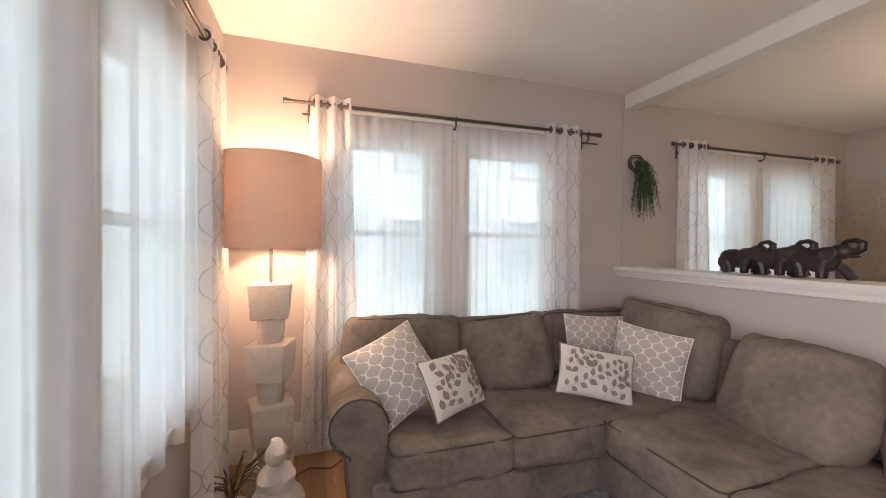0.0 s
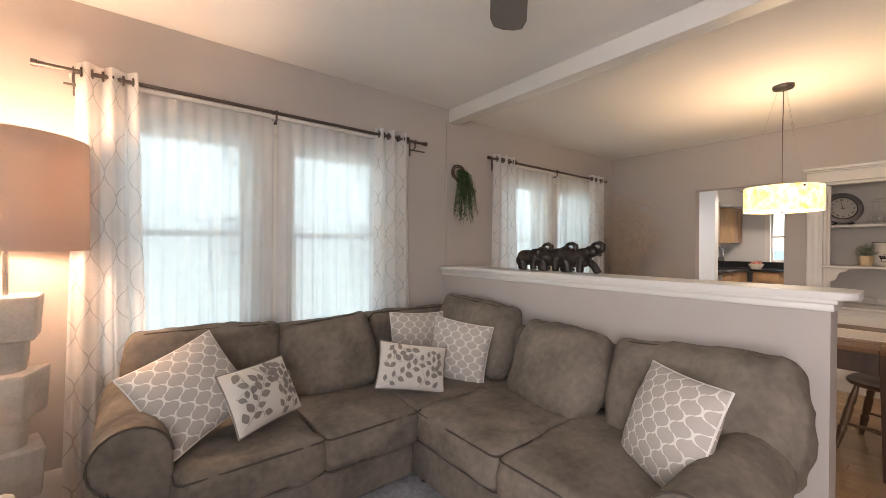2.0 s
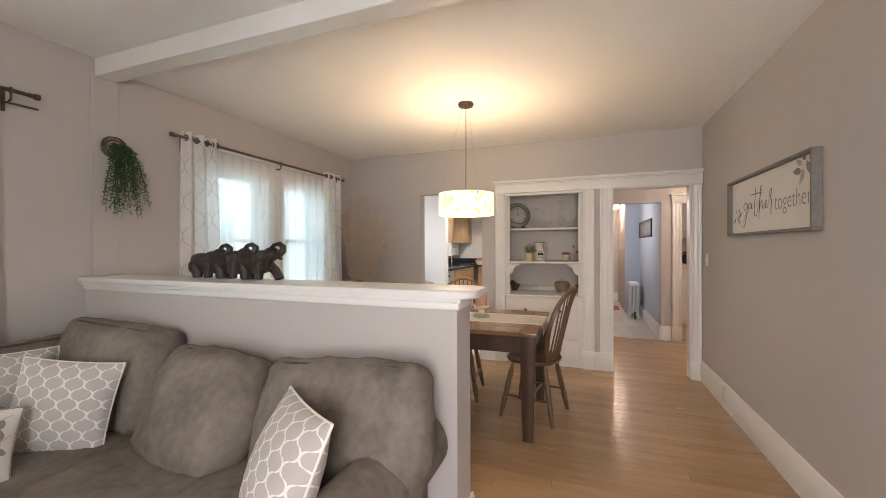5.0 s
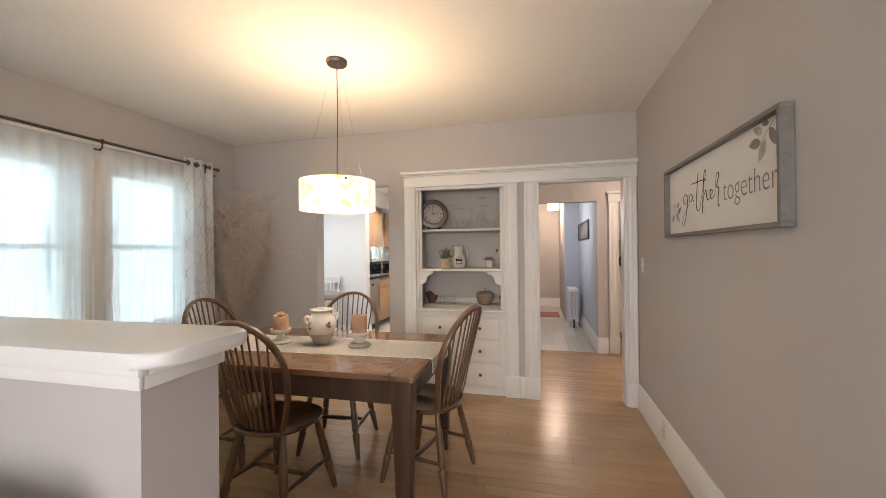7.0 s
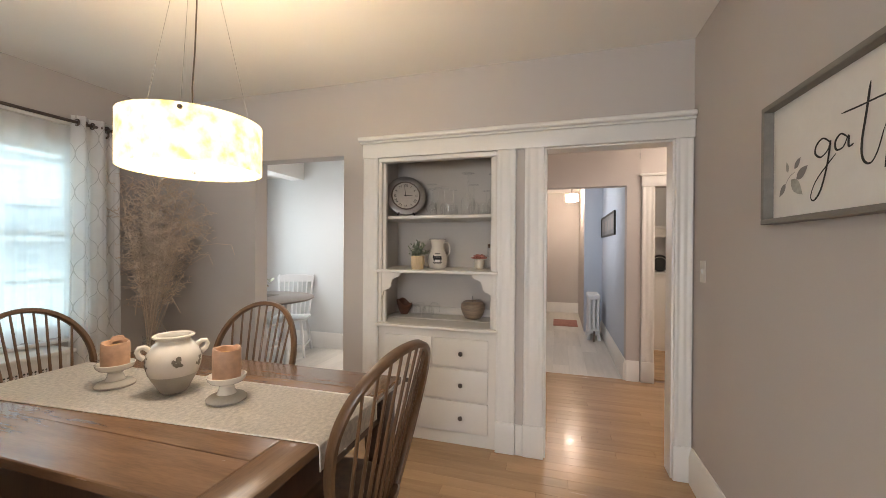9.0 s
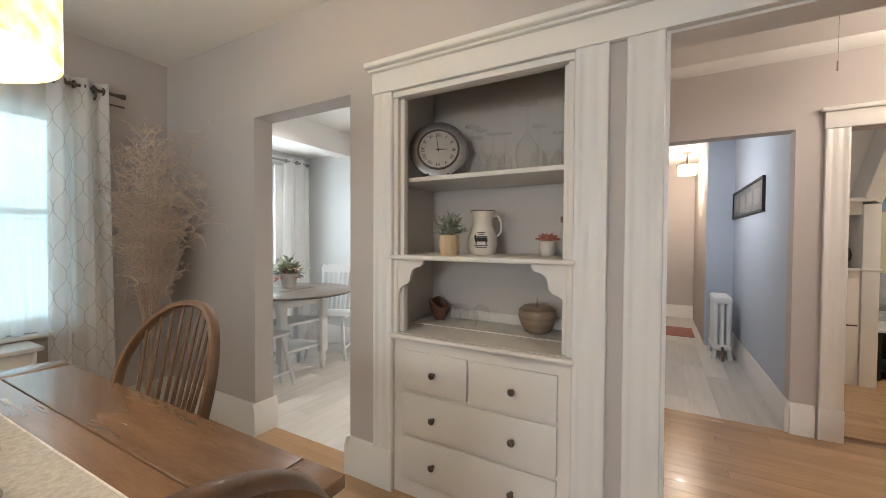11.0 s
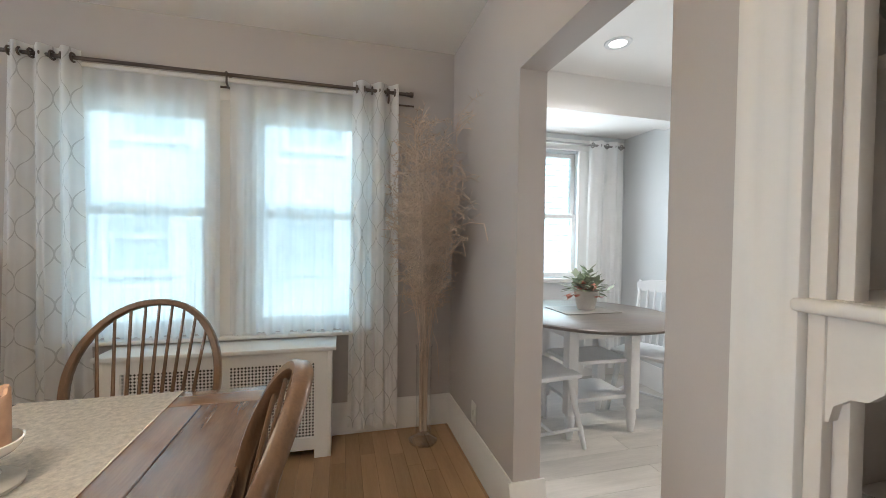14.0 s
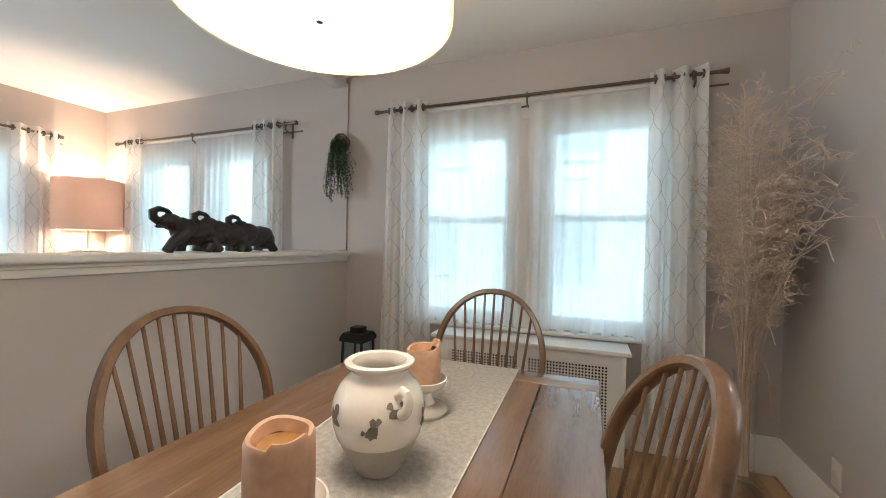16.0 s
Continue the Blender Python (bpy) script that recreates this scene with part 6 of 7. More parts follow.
SCRIPT = (
    ((-0.288, 0.005), (-0.318, 0.024), (-0.346, 0.014), (-0.354, -0.010), (-0.328, -0.027), (-0.298, -0.012), (-0.288, 0.010), (-0.300, -0.052), (-0.327, -0.120), (-0.358, -0.147), (-0.372, -0.131), (-0.343, -0.086), (-0.263, -0.030)),
    ((-0.222, 0.002), (-0.247, 0.017), (-0.268, 0.002), (-0.264, -0.021), (-0.238, -0.020), (-0.219, 0.005), (-0.217, -0.023), (-0.199, -0.020)),
    ((-0.146, 0.116), (-0.158, 0.050), (-0.173, -0.027), (-0.168, -0.068), (-0.145, -0.082), (-0.123, -0.059), (-0.103, -0.008)),
    ((-0.247, 0.070), (-0.184, 0.068), (-0.111, 0.068), (-0.042, 0.065)),
)
SCRIPT_END = (
    ((-0.103, -0.008), (-0.065, 0.070), (-0.052, 0.097), (-0.061, 0.112), (-0.074, 0.091), (-0.085, 0.008), (-0.098, -0.101), (-0.087, -0.040), (-0.066, 0.003), (-0.051, 0.009), (-0.046, -0.018), (-0.031, -0.040), (-0.010, -0.031)),
    ((-0.006, -0.022), (0.016, -0.013), (0.020, 0.000), (0.002, 0.005), (-0.008, -0.015), (0.004, -0.036), (0.027, -0.036), (0.045, -0.019)),
    ((0.045, -0.019), (0.054, 0.036), (0.067, 0.069), (0.079, 0.072), (0.086, 0.056), (0.070, 0.026), (0.067, 0.009), (0.087, -0.001), (0.078, -0.046), (0.080, -0.077), (0.094, -0.080)),
)
for stroke in SCRIPT + SCRIPT_END:
    part("lettering", brushed(stroke, 0.0042), M_INK, sg, "black brush script lettering reading gather", smooth=False)
fitted("together", 0.125, 0.532, -0.095, 0.030, 0.0, -0.003, M_GREYINK)
for leaves, stem in (
    (((0.486, 0.155, 0.529, 0.079), (0.461, 0.121, 0.413, 0.040), (0.430, 0.116, 0.345, 0.122), (0.444, 0.147, 0.380, 0.178), (0.485, 0.172, 0.439, 0.180)), ((0.528, 0.182), (0.486, 0.155), (0.440, 0.120), (0.408, 0.094))),
    (((-0.507, -0.075, -0.544, -0.114), (-0.477, -0.066, -0.414, -0.122), (-0.447, -0.069, -0.388, -0.037), (-0.492, -0.041, -0.501, -0.004), (-0.457, -0.035, -0.423, -0.004)), ((-0.525, -0.100), (-0.490, -0.060), (-0.455, -0.045))),
):
    for q, (x0, z0, x1, z1) in enumerate(leaves):
        bm = B()
        d, vs = Vector((x1 - x0, z1 - z0)), []
        for p, w_ in leaf_outline():
            vs.append(bm.verts.new((x0 + p * d.x - 0.7 * w_ * d.y, -0.0148 - 0.0002 * q, z0 + p * d.y + 0.7 * w_ * d.x)))
        bm.faces.new(vs)
        part("leaf_print", bm, (M_GREYINK, M_PALEINK)[q % 2], sg, "grey printed leaf", smooth=False)
    part("stem_print", brushed(stem, 0.002), M_GREYINK, sg, smooth=False)

# ---- switch and socket ----
def plate(name, m, label, cat):
    ob = thing(name, (0, 0, 0), label, cat)
    ob.matrix_world = m
    bm = B()
    box(bm, -0.036, 0.036, -0.006, 0, -0.058, 0.058, 0.003)
    part("cover", bm, M_SWITCH, ob)
    bm = B()
    box(bm, -0.008, 0.008, -0.014, -0.006, -0.014, 0.014, 0.002)
    part("toggle", bm, M_SWITCH, ob)
    return ob


plate("light_switch", SOUTH @ pose(-5.11, 0, 1.20), "ivory light switch on the wall", "light switch")
plate("wall_socket", EAST @ pose(-2.18, 0, 0.285), "ivory wall socket above the baseboard", "socket")
plate("wall_socket", SOUTH @ pose(-4.55, -0.022, 0.13), "ivory wall socket set in the baseboard", "socket")

# ---- things in the china cupboard ----
ZA, ZB, ZK = 1.545, 1.162, 0.785
ck = thing("clock", (5.50, 0.47, ZA), "round zinc-rimmed clock with roman numerals on an easel foot", "clock")
ck.matrix_world = pose(5.52, 0.495, ZA, 0, 0, -63) @ pose(0, 0, 0.166, -10) @ Matrix.Scale(1.06, 4)
bm = B()
lathe(bm, [(0, -0.012), (0.142, -0.012), (0.145, -0.002), (0.143, 0.007), (0.138, 0.010), (0.107, 0.008), (0.102, 0.003), (0.100, 0.0), (0, 0.0)], 56)
bmesh.ops.transform(bm, matrix=pose(0, 0, 0, 90), verts=bm.verts)
part("rim", bm, M_ZINC, ck, "brushed zinc rim")
bm = B()
torus(bm, (0, -0.008, 0), 0.101, 0.005, "y")
part("inner_ring", bm, M_BRONZE, ck)
bm = B()
lathe(bm, [(0, 0.0), (0.098, 0.0), (0.098, 0.003), (0, 0.003)], 48)
bmesh.ops.transform(bm, matrix=pose(0, 0, 0, 90), verts=bm.verts)
dial = part("dial", bm, M_DIAL, ck, "ivory dial with black numerals")
for k, s in enumerate(("XII", "I", "II", "III", "IIII", "V", "VI", "VII", "VIII", "IX", "X", "XI")):
    a = radians(90 - 30 * k)
    t = lettering("numeral", s, 0.026, M_INK, dial, pose(0, -0.0036, 0, 90) @ pose(0.077 * math.cos(a), 0.077 * math.sin(a), 0, 0, 0, -30 * k) @ pose(0, -0.009, 0), 0, 0.0002, "CENTER")
for ang, l, w in ((352, 0.072, 0.0022), (88, 0.048, 0.003)):
    bm = B()
    prism(bm, [(-w, -0.012), (w, -0.012), (w * 0.4, l), (-w * 0.4, l)], -0.0065, -0.0055, "y")
    bmesh.ops.rotate(bm, verts=bm.verts, cent=(0, 0, 0), matrix=Matrix.Rotation(radians(ang), 3, "Y"))
    part("clock_hand", bm, M_INK, ck)
for s in (-1, 1):
    bm = B()
    tube(bm, [(s * 0.05, -0.01, -0.130), (s * 0.06, -0.028, -0.148), (s * 0.055, 0.05, -0.138)], 0.006, 8)
    part("foot", bm, M_BRONZE, ck)


def glassware(name, at, prof, label, group="glasses"):
    bm = B()
    lathe(bm, prof, 28)
    ob = solid(name, bm, M_GLASS, label, "glass", "", True, at, group)
    ob.scale = (0.9, 0.9, 0.9)
    return ob


def shell(outer, t=0.0014):
    """A blown vessel: its outer skin, closed below, with a rounded lip turned in at the rim."""
    r, z = outer[-1]
    return [(0, outer[0][1])] + outer + [(r - t * 0.5, z + t * 0.6), (r - t, z - t)]


tumbler = shell([(0.032, 0), (0.036, 0.004), (0.040, 0.09)])
wine = [(0, 0), (0.034, 0.0), (0.034, 0.002), (0.004, 0.006), (0.0035, 0.075), (0.012, 0.085), (0.036, 0.115), (0.038, 0.14), (0.030, 0.175), (0.0292, 0.176), (0.0285, 0.174)]
round_glass = shell([(0.022, 0), (0.040, 0.02), (0.047, 0.045), (0.042, 0.075), (0.033, 0.092)])
def upturned(x, y, k, high=1.25):
    ob = glassware("wine_glass", (x, y, ZA), wine, "upturned clear stemmed wine glass", "stemmed glasses")
    ob.matrix_world = pose(x, y, ZA + 0.001 + 0.175 * k * high, 180) @ Matrix.Diagonal((k, k, k * high, 1))


for x, y, k in ((5.43, 0.255, 1.05), (5.40, 0.195, 0.9), (5.52, 0.185, 0.95), (5.46, 0.10, 0.85), (5.42, -0.015, 1.35), (5.60, -0.02, 1.1), (5.56, -0.12, 0.85), (5.44, -0.205, 1.3), (5.58, 0.30, 1.0)):
    upturned(x, y, k)
glassware("tumbler", (5.42, 0.125, ZA), tumbler, "small clear glass tumbler")
glassware("tumbler", (5.45, -0.115, ZA), tumbler, "small clear glass tumbler")
for x, y in ((5.575, 0.435), (5.53, 0.315), (5.69, 0.315), (5.66, 0.425)):
    ob = glassware("stemless_glass", (x, y, ZK + 0.093), round_glass, "upturned round stemless wine glass", "stemless glasses")
    ob.matrix_world = pose(x, y, ZK + 0.093, 180)


def bush(bm, n, r, h, l, w, seed, z0=0.0, droop=0.3):
    rg_ = random.Random(seed)
    for _ in range(n):
        a, el = rg_.uniform(0, 6.28), rg_.uniform(0.1, 1.45)
        d = Vector((math.cos(a) * math.cos(el), math.sin(a) * math.cos(el), math.sin(el)))
        base = Vector((0, 0, z0))
        tip = base + Vector((d.x * r, d.y * r, d.z * h)) * rg_.uniform(0.55, 1.0)
        tube(bm, [base, base.lerp(tip, 0.6) + Vector((0, 0, 0.01)), tip], 0.0012, 3, False)
        for q in range(5):
            c = base.lerp(tip, 0.45 + 0.55 * q / 4)
            b = rg_.uniform(0, 6.28)
            leaf(bm, c, d + Vector((0.9 * math.cos(b), 0.9 * math.sin(b), rg_.uniform(-droop, 0.4))), (0.1, 0.1, 1), l * rg_.uniform(0.7, 1.1), w)


pp = thing("potted_plant", (5.335, 0.325, ZB), "small sage-green plant in a pale carved wooden pot", "potted plant")
pp.scale = (0.94, 0.94, 0.96)
bm = B()
n = 40
rings = []
for r, z in ((0.038, 0), (0.046, 0.012), (0.050, 0.05), (0.048, 0.098), (0.042, 0.10), (0.04, 0.09)):
    rings.append([bm.verts.new(((r + 0.003 * math.sin(10 * 2 * math.pi * i / n + z * 40)) * math.cos(2 * math.pi * i / n), (r + 0.003 * math.sin(10 * 2 * math.pi * i / n + z * 40)) * math.sin(2 * math.pi * i / n), z)) for i in range(n)])
for a, b in zip(rings, rings[1:]):
    for i in range(n):
        bm.faces.new((a[i], a[(i + 1) % n], b[(i + 1) % n], b[i]))
bm.faces.new(rings[0][::-1]), bm.faces.new(rings[-1])
part("pot", bm, M_PALEWOOD, pp, "pale swirled wooden pot")
bm = B()
bush(bm, 70, 0.095, 0.115, 0.030, 0.007, 4, 0.09)
part("leaves", bm, M_SAGE, pp, "sage-green leaves", smooth=False)

pt = thing("pitcher", (5.52, 0.238, ZB), "cream enamel pitcher with black printed cow emblem", "pitcher")
pt.scale = (1.05, 1.05, 1.0)
bm = B()
lathe(bm, [(0, 0), (0.055, 0), (0.064, 0.01), (0.072, 0.05), (0.069, 0.085), (0.055, 0.125), (0.045, 0.15), (0.046, 0.18), (0.056, 0.215), (0.058, 0.218), (0.055, 0.216), (0.043, 0.18), (0.041, 0.15), (0.05, 0.12), (0.06, 0.08), (0, 0.01)], 36)
part("body", bm, M_JAR, pt)
bm = B()
tube(bm, [(0.057 * math.cos(a), 0.057 * math.sin(a), 0.217) for a in [2 * math.pi * q / 32 for q in range(33)]], 0.0022, 6, False)
part("rim", bm, M_INK, pt, "worn black rim")
bm = B()
tube(bm, [(0.012, -0.046, 0.190), (0.020, -0.068, 0.192), (0.026, -0.080, 0.172), (0.028, -0.084, 0.140), (0.024, -0.080, 0.110), (0.016, -0.062, 0.088)], 0.0055, 8)
part("handle", bm, M_JAR, pt)
bm = B()


def on_pitcher(a, z, off=0.0012):
    r = 0.072 + (0.069 - 0.072) * max(0, z - 0.05) / 0.035 if z < 0.085 else 0.069 - 0.014 * (z - 0.085) / 0.04
    return ((r + off) * math.cos(a), (r + off) * math.sin(a), z)


for a0, a1, z0, z1 in ((-0.42, 0.42, 0.066, 0.092), (-0.36, -0.28, 0.052, 0.068), (0.28, 0.36, 0.052, 0.068), (-0.5, -0.36, 0.078, 0.098), (-0.45, 0.45, 0.044, 0.048), (-0.3, 0.3, 0.108, 0.112), (-0.2, 0.2, 0.099, 0.102), (-0.35, 0.35, 0.036, 0.039)):
    g = [[bm.verts.new(on_pitcher(radians(198) + a0 + (a1 - a0) * i / 8, z)) for i in range(9)] for z in (z0, z1)]
    for i in range(8):
        bm.faces.new((g[0][i], g[0][i + 1], g[1][i + 1], g[1][i]))
part("emblem", bm, M_INK, pt, "black printed emblem with unreadable lines", smooth=False)

sp = thing("succulent", (5.62, -0.06, ZB), "pink artificial succulent in a small cream pot", "potted plant")
bm = B()
lathe(bm, [(0, 0), (0.032, 0), (0.038, 0.01), (0.040, 0.06), (0.037, 0.066), (0.034, 0.06), (0, 0.055)], 28)
part("pot", bm, M_JAR, sp)
bm = B()
for ring_, (k, r, z, e) in enumerate(((11, 0.056, 0.078, 0.35), (8, 0.038, 0.088, 0.8), (5, 0.018, 0.094, 1.2))):
    for q in range(k):
        a = 2 * math.pi * q / k + ring_ * 0.3
        ball(bm, (r * 0.75 * math.cos(a), r * 0.75 * math.sin(a), z), (0.020, 0.012, 0.006), 8, pose(0, 0, 0, 0, 0, math.degrees(a)) @ pose(0, 0, 0, 0, -math.degrees(e) * 0.6, 0))
part("petals", bm, M_PINK, sp, "pink fleshy petals")

fk = thing("flask", (5.55, -0.144, ZB), "round clear glass flask with a cork and long neck", "bottle")
bm = B()
lathe(bm, shell([(0.02, 0), (0.038, 0.012), (0.045, 0.035), (0.038, 0.058), (0.014, 0.075), (0.011, 0.09), (0.011, 0.165)]), 28)
part("glass", bm, M_GLASS, fk)
bm = B()
lathe(bm, [(0, 0.155), (0.008, 0.155), (0.009, 0.166), (0.009, 0.182), (0, 0.182)], 14)
part("stopper", bm, M_CORK, fk)
sb = thing("stopper_bottle", (5.55, -0.198, ZB), "slim clear glass bottle with a round dark red stopper", "bottle")
bm = B()
lathe(bm, shell([(0.014, 0), (0.016, 0.004), (0.016, 0.055), (0.008, 0.068), (0.007, 0.085)]), 20)
part("glass", bm, M_GLASS, sb)
bm = B()
ball(bm, (0, 0, 0.104), (0.022, 0.024, 0.019), 16)
part("stopper", bm, M_BOWL, sb, "dark red wooden ball stopper")
dk = thing("dark_bottle", (5.50, -0.236, ZB), "small dark brown bottle at the shelf's end", "bottle")
bm = B()
lathe(bm, [(0, 0), (0.020, 0), (0.022, 0.004), (0.022, 0.09), (0.010, 0.105), (0.0095, 0.122), (0, 0.122)], 20)
part("body", bm, M_DARKWOOD, dk)
bm = B()
lathe(bm, [(0, 0.120), (0.011, 0.120), (0.011, 0.135), (0, 0.136)], 16)
part("cap", bm, M_INK, dk)

bw = B()
lathe(bw, [(0, 0), (0.028, 0), (0.045, 0.03), (0.060, 0.07), (0.064, 0.095), (0.058, 0.10), (0.05, 0.07), (0.03, 0.03), (0, 0.025)], 28, wob=lambda i, z: (0.02 * math.sin(2 * math.pi * i / 28) + 0.012 * math.sin(6 * math.pi * i / 28)) if z > 0.06 else 0)
solid("wooden_bowl", bw, M_BOWL, "dark reddish carved wooden bowl with a wavy rim", "bowl", "", True, (5.645, 0.552, ZK))

ap = thing("wooden_apple", (5.615, -0.015, ZK), "large turned wooden apple with a silver stem and leaf", "ornament")
ap.scale = (1.0, 1.0, 0.95)
bm = B()
lathe(bm, [(0, 0.004), (0.045, 0), (0.062, 0.008), (0.080, 0.045), (0.092, 0.085), (0.088, 0.118), (0.066, 0.138), (0.035, 0.137), (0.012, 0.124), (0, 0.12)], 40)
part("body", bm, M_MANGO, ap)
bm = B()
tube(bm, [(0, 0, 0.12), (0, 0.002, 0.15), (0, 0.004, 0.178)], [0.004, 0.004, 0.005], 8)
part("stem", bm, M_CHROME, ap)
bm = B()
leaf(bm, (0, 0.003, 0.155), (-0.2, -1, 0.1), (0, 0, 1), 0.075, 0.018)
bmesh.ops.solidify(bm, geom=bm.faces[:], thickness=0.002)
part("leaf", bm, M_CHROME, ap)
gp = thing("potted_plant", (5.575, -0.208, ZK), "small green plant in a silver cup", "potted plant")
bm = B()
lathe(bm, [(0, 0), (0.03, 0), (0.038, 0.07), (0.036, 0.07), (0.03, 0.06), (0, 0.06)], 24)
part("cup", bm, M_CHROME, gp)
bm = B()
bush(bm, 45, 0.055, 0.065, 0.022, 0.007, 12, 0.055)
part("leaves", bm, M_LEAF, gp, smooth=False)

# ---- kitchen ----
kt = thing("drop_leaf_table", (6.18, 2.46, 0), "round grey-topped breakfast table with white legs and shelves", "table")
bm = B()
lathe(bm, [(0, 0.742), (0.55, 0.742), (0.565, 0.750), (0.565, 0.762), (0.555, 0.770), (0, 0.770)], 56)
part("tabletop", bm, M_GREYTOP, kt, "grey stained wooden top")
bm = B()
box(bm, -0.23, 0.23, -0.17, 0.17, 0.63, 0.742, 0.004)
part("apron", bm, M_RADWHITE, kt)
for zz in (0.22, 0.46):
    bm = B()
    box(bm, -0.22, 0.22, -0.16, 0.16, zz, zz + 0.025, 0.004)
    part("shelf", bm, M_RADWHITE, kt)
for sx in (-1, 1):
    for sy in (-1, 1):
        bm = B()
        box(bm, sx * 0.23 - 0.034, sx * 0.23 + 0.034, sy * 0.17 - 0.034, sy * 0.17 + 0.034, 0.16, 0.741, 0.004)
        lathe(bm, [(0, 0), (0.018, 0), (0.026, 0.05), (0.032, 0.12), (0.026, 0.135), (0.033, 0.16), (0, 0.16)], 14, (sx * 0.23, sy * 0.17, 0))
        part("leg", bm, M_RADWHITE, kt)
bm = B()
box(bm, 5.98, 6.40, 2.38, 2.68, 0.7715, 0.7755, 0.001, 1)
solid("place_mat", bm, M_FRAME, "grey woven place mat on the breakfast table", "place mat")
kp = thing("potted_plant", (6.24, 2.56, 0.776), "leafy green and red plant in a whitewashed basket pot", "potted plant")
bm = B()
lathe(bm, [(0, 0), (0.058, 0), (0.066, 0.03), (0.070, 0.04), (0.074, 0.09), (0.082, 0.10), (0.084, 0.13), (0.078, 0.13), (0.07, 0.11), (0, 0.11)], 28)
part("pot", bm, M_WICKER, kp)
bm = B()
bush(bm, 34, 0.17, 0.20, 0.085, 0.024, 31, 0.10, 0.6)
part("leaves", bm, M_SAGE, kp, "broad green leaves", smooth=False)
bm = B()
bush(bm, 10, 0.16, 0.08, 0.075, 0.022, 33, 0.10, 0.7)
part("leaves", bm, M_PINK, kp, "reddish leaves", smooth=False)


def slat_chair(at, rz):
    ch = thing("kitchen_chair", at, "white painted spindle-back kitchen chair at the breakfast table", "chair", "kitchen chairs", rz)
    bm = B()
    cushion(bm, -0.21, 0.21, -0.2, 0.2, 0.425, 0.46, 0.016, 0.0, 0.0, 0, 6)
    part("seat", bm, M_RADWHITE, ch)
    for sx in (-1, 1):
        for sy in (-1, 1):
            bm = B()
            f, t = Vector((sx * 0.21, sy * 0.22, 0)), Vector((sx * 0.15, sy * 0.14, 0.43))
            tube(bm, [f, f.lerp(t, 0.3), f.lerp(t, 0.35), f.lerp(t, 0.7), t], [0.014, 0.02, 0.015, 0.021, 0.015], 10)
            part("leg", bm, M_RADWHITE, ch)
        bm = B()
        tube(bm, [(sx * 0.195, -0.19, 0.12), (sx * 0.195, 0.19, 0.12)], 0.01, 8)
        part("stretcher", bm, M_RADWHITE, ch)
    bm = B()
    tube(bm, [(-0.19, 0, 0.12), (0.19, 0, 0.12)], 0.01, 8)
    part("stretcher", bm, M_RADWHITE, ch)
    for sx in (-1, 1):
        bm = B()
        tube(bm, [(sx * 0.18, -0.18, 0.45), (sx * 0.20, -0.24, 0.72), (sx * 0.21, -0.30, 0.95)], [0.016, 0.015, 0.012], 8)
        part("back_post", bm, M_RADWHITE, ch)
    for k in range(6):
        x = -0.125 + 0.05 * k
        bm = B()
        tube(bm, [(x, -0.175, 0.45), (x * 1.12, -0.28, 0.88)], 0.0085, 8)
        part("spindle", bm, M_RADWHITE, ch)
    bm = B()
    prism(bm, [(-0.225, 0.86), (0.225, 0.86), (0.225, 0.93), (0.12, 0.955), (-0.12, 0.955), (-0.225, 0.93)], -0.300, -0.272, "y")
    part("crest_rail", bm, M_RADWHITE, ch)
    return ch


kc = slat_chair((6.77, 2.52, 0), 115)
copy_thing(kc, pose(5.74, 2.36, 0, 0, 0, -86))

kw = new("window_4")
tagged(kw, "white kitchen nook window with a plain sash", "window", "", "structure")
bm = B()
for x0, x1, z0, z1 in ((KW0 - 0.13, KW0 - 0.02, 0.92, 2.09), (KW1 + 0.02, KW1 + 0.13, 0.92, 2.09), (KW0 - 0.14, KW1 + 0.14, 2.09, 2.19), (KW0 - 0.16, KW1 + 0.16, 0.88, 0.92)):
    box(bm, x0, x1, 3.275, 3.30, z0, z1, 0.004)
part("casing", bm, M_TRIM, kw)
for z0, z1, y in ((0.97, 1.47, 3.36), (1.51, 2.04, 3.395)):
    bm = B()
    for p in ((KW0 - 0.04, KW0, z0 - 0.04, z1 + 0.04), (KW1, KW1 + 0.04, z0 - 0.04, z1 + 0.04), (KW0, KW1, z0 - 0.04, z0), (KW0, KW1, z1, z1 + 0.03)):
        box(bm, p[0], p[1], y - 0.017, y + 0.017, p[2], p[3])
    sash = part("window_sash", bm, M_TRIM, kw, smooth=False)
    bm = B()
    box(bm, KW0, KW1, y - 0.002, y + 0.002, z0, z1)
    part("pane", bm, M_PANE, sash, smooth=False).visible_shadow = False
kr = thing("curtain_rod", (6.2, 3.2, 2.13), "nickel curtain rod with ring eyelets in the breakfast nook", "curtain rod")
bm = B()
tube(bm, [(-0.75, 0, 0), (0.86, 0, 0)], 0.010, 10)
part("rod", bm, M_ZINC, kr)
kcu = thing("curtain", (6.86, 3.2, 0), "plain white eyelet curtain in the breakfast nook", "curtain")
part("cloth", hanging(-0.17, 0.20, 0.10, 2.175, 0.03, 2.5, 77, 0.05), M_NOOKCLOTH, kcu, smooth="all")
for k in range(5):
    bm = B()
    torus(bm, (-0.13 + 0.075 * k, 0, 2.13), 0.021, 0.005)
    part("eyelet", bm, M_ZINC, kcu)
dl = thing("downlight", (6.15, 2.17, 2.46), "round recessed ceiling light, lit", "ceiling light")
bm = B()
lathe(bm, [(0.05, -0.006), (0.075, -0.006), (0.08, 0.0), (0.05, 0.0)], 28)
part("trim_ring", bm, M_RADWHITE, dl)
bm = B()
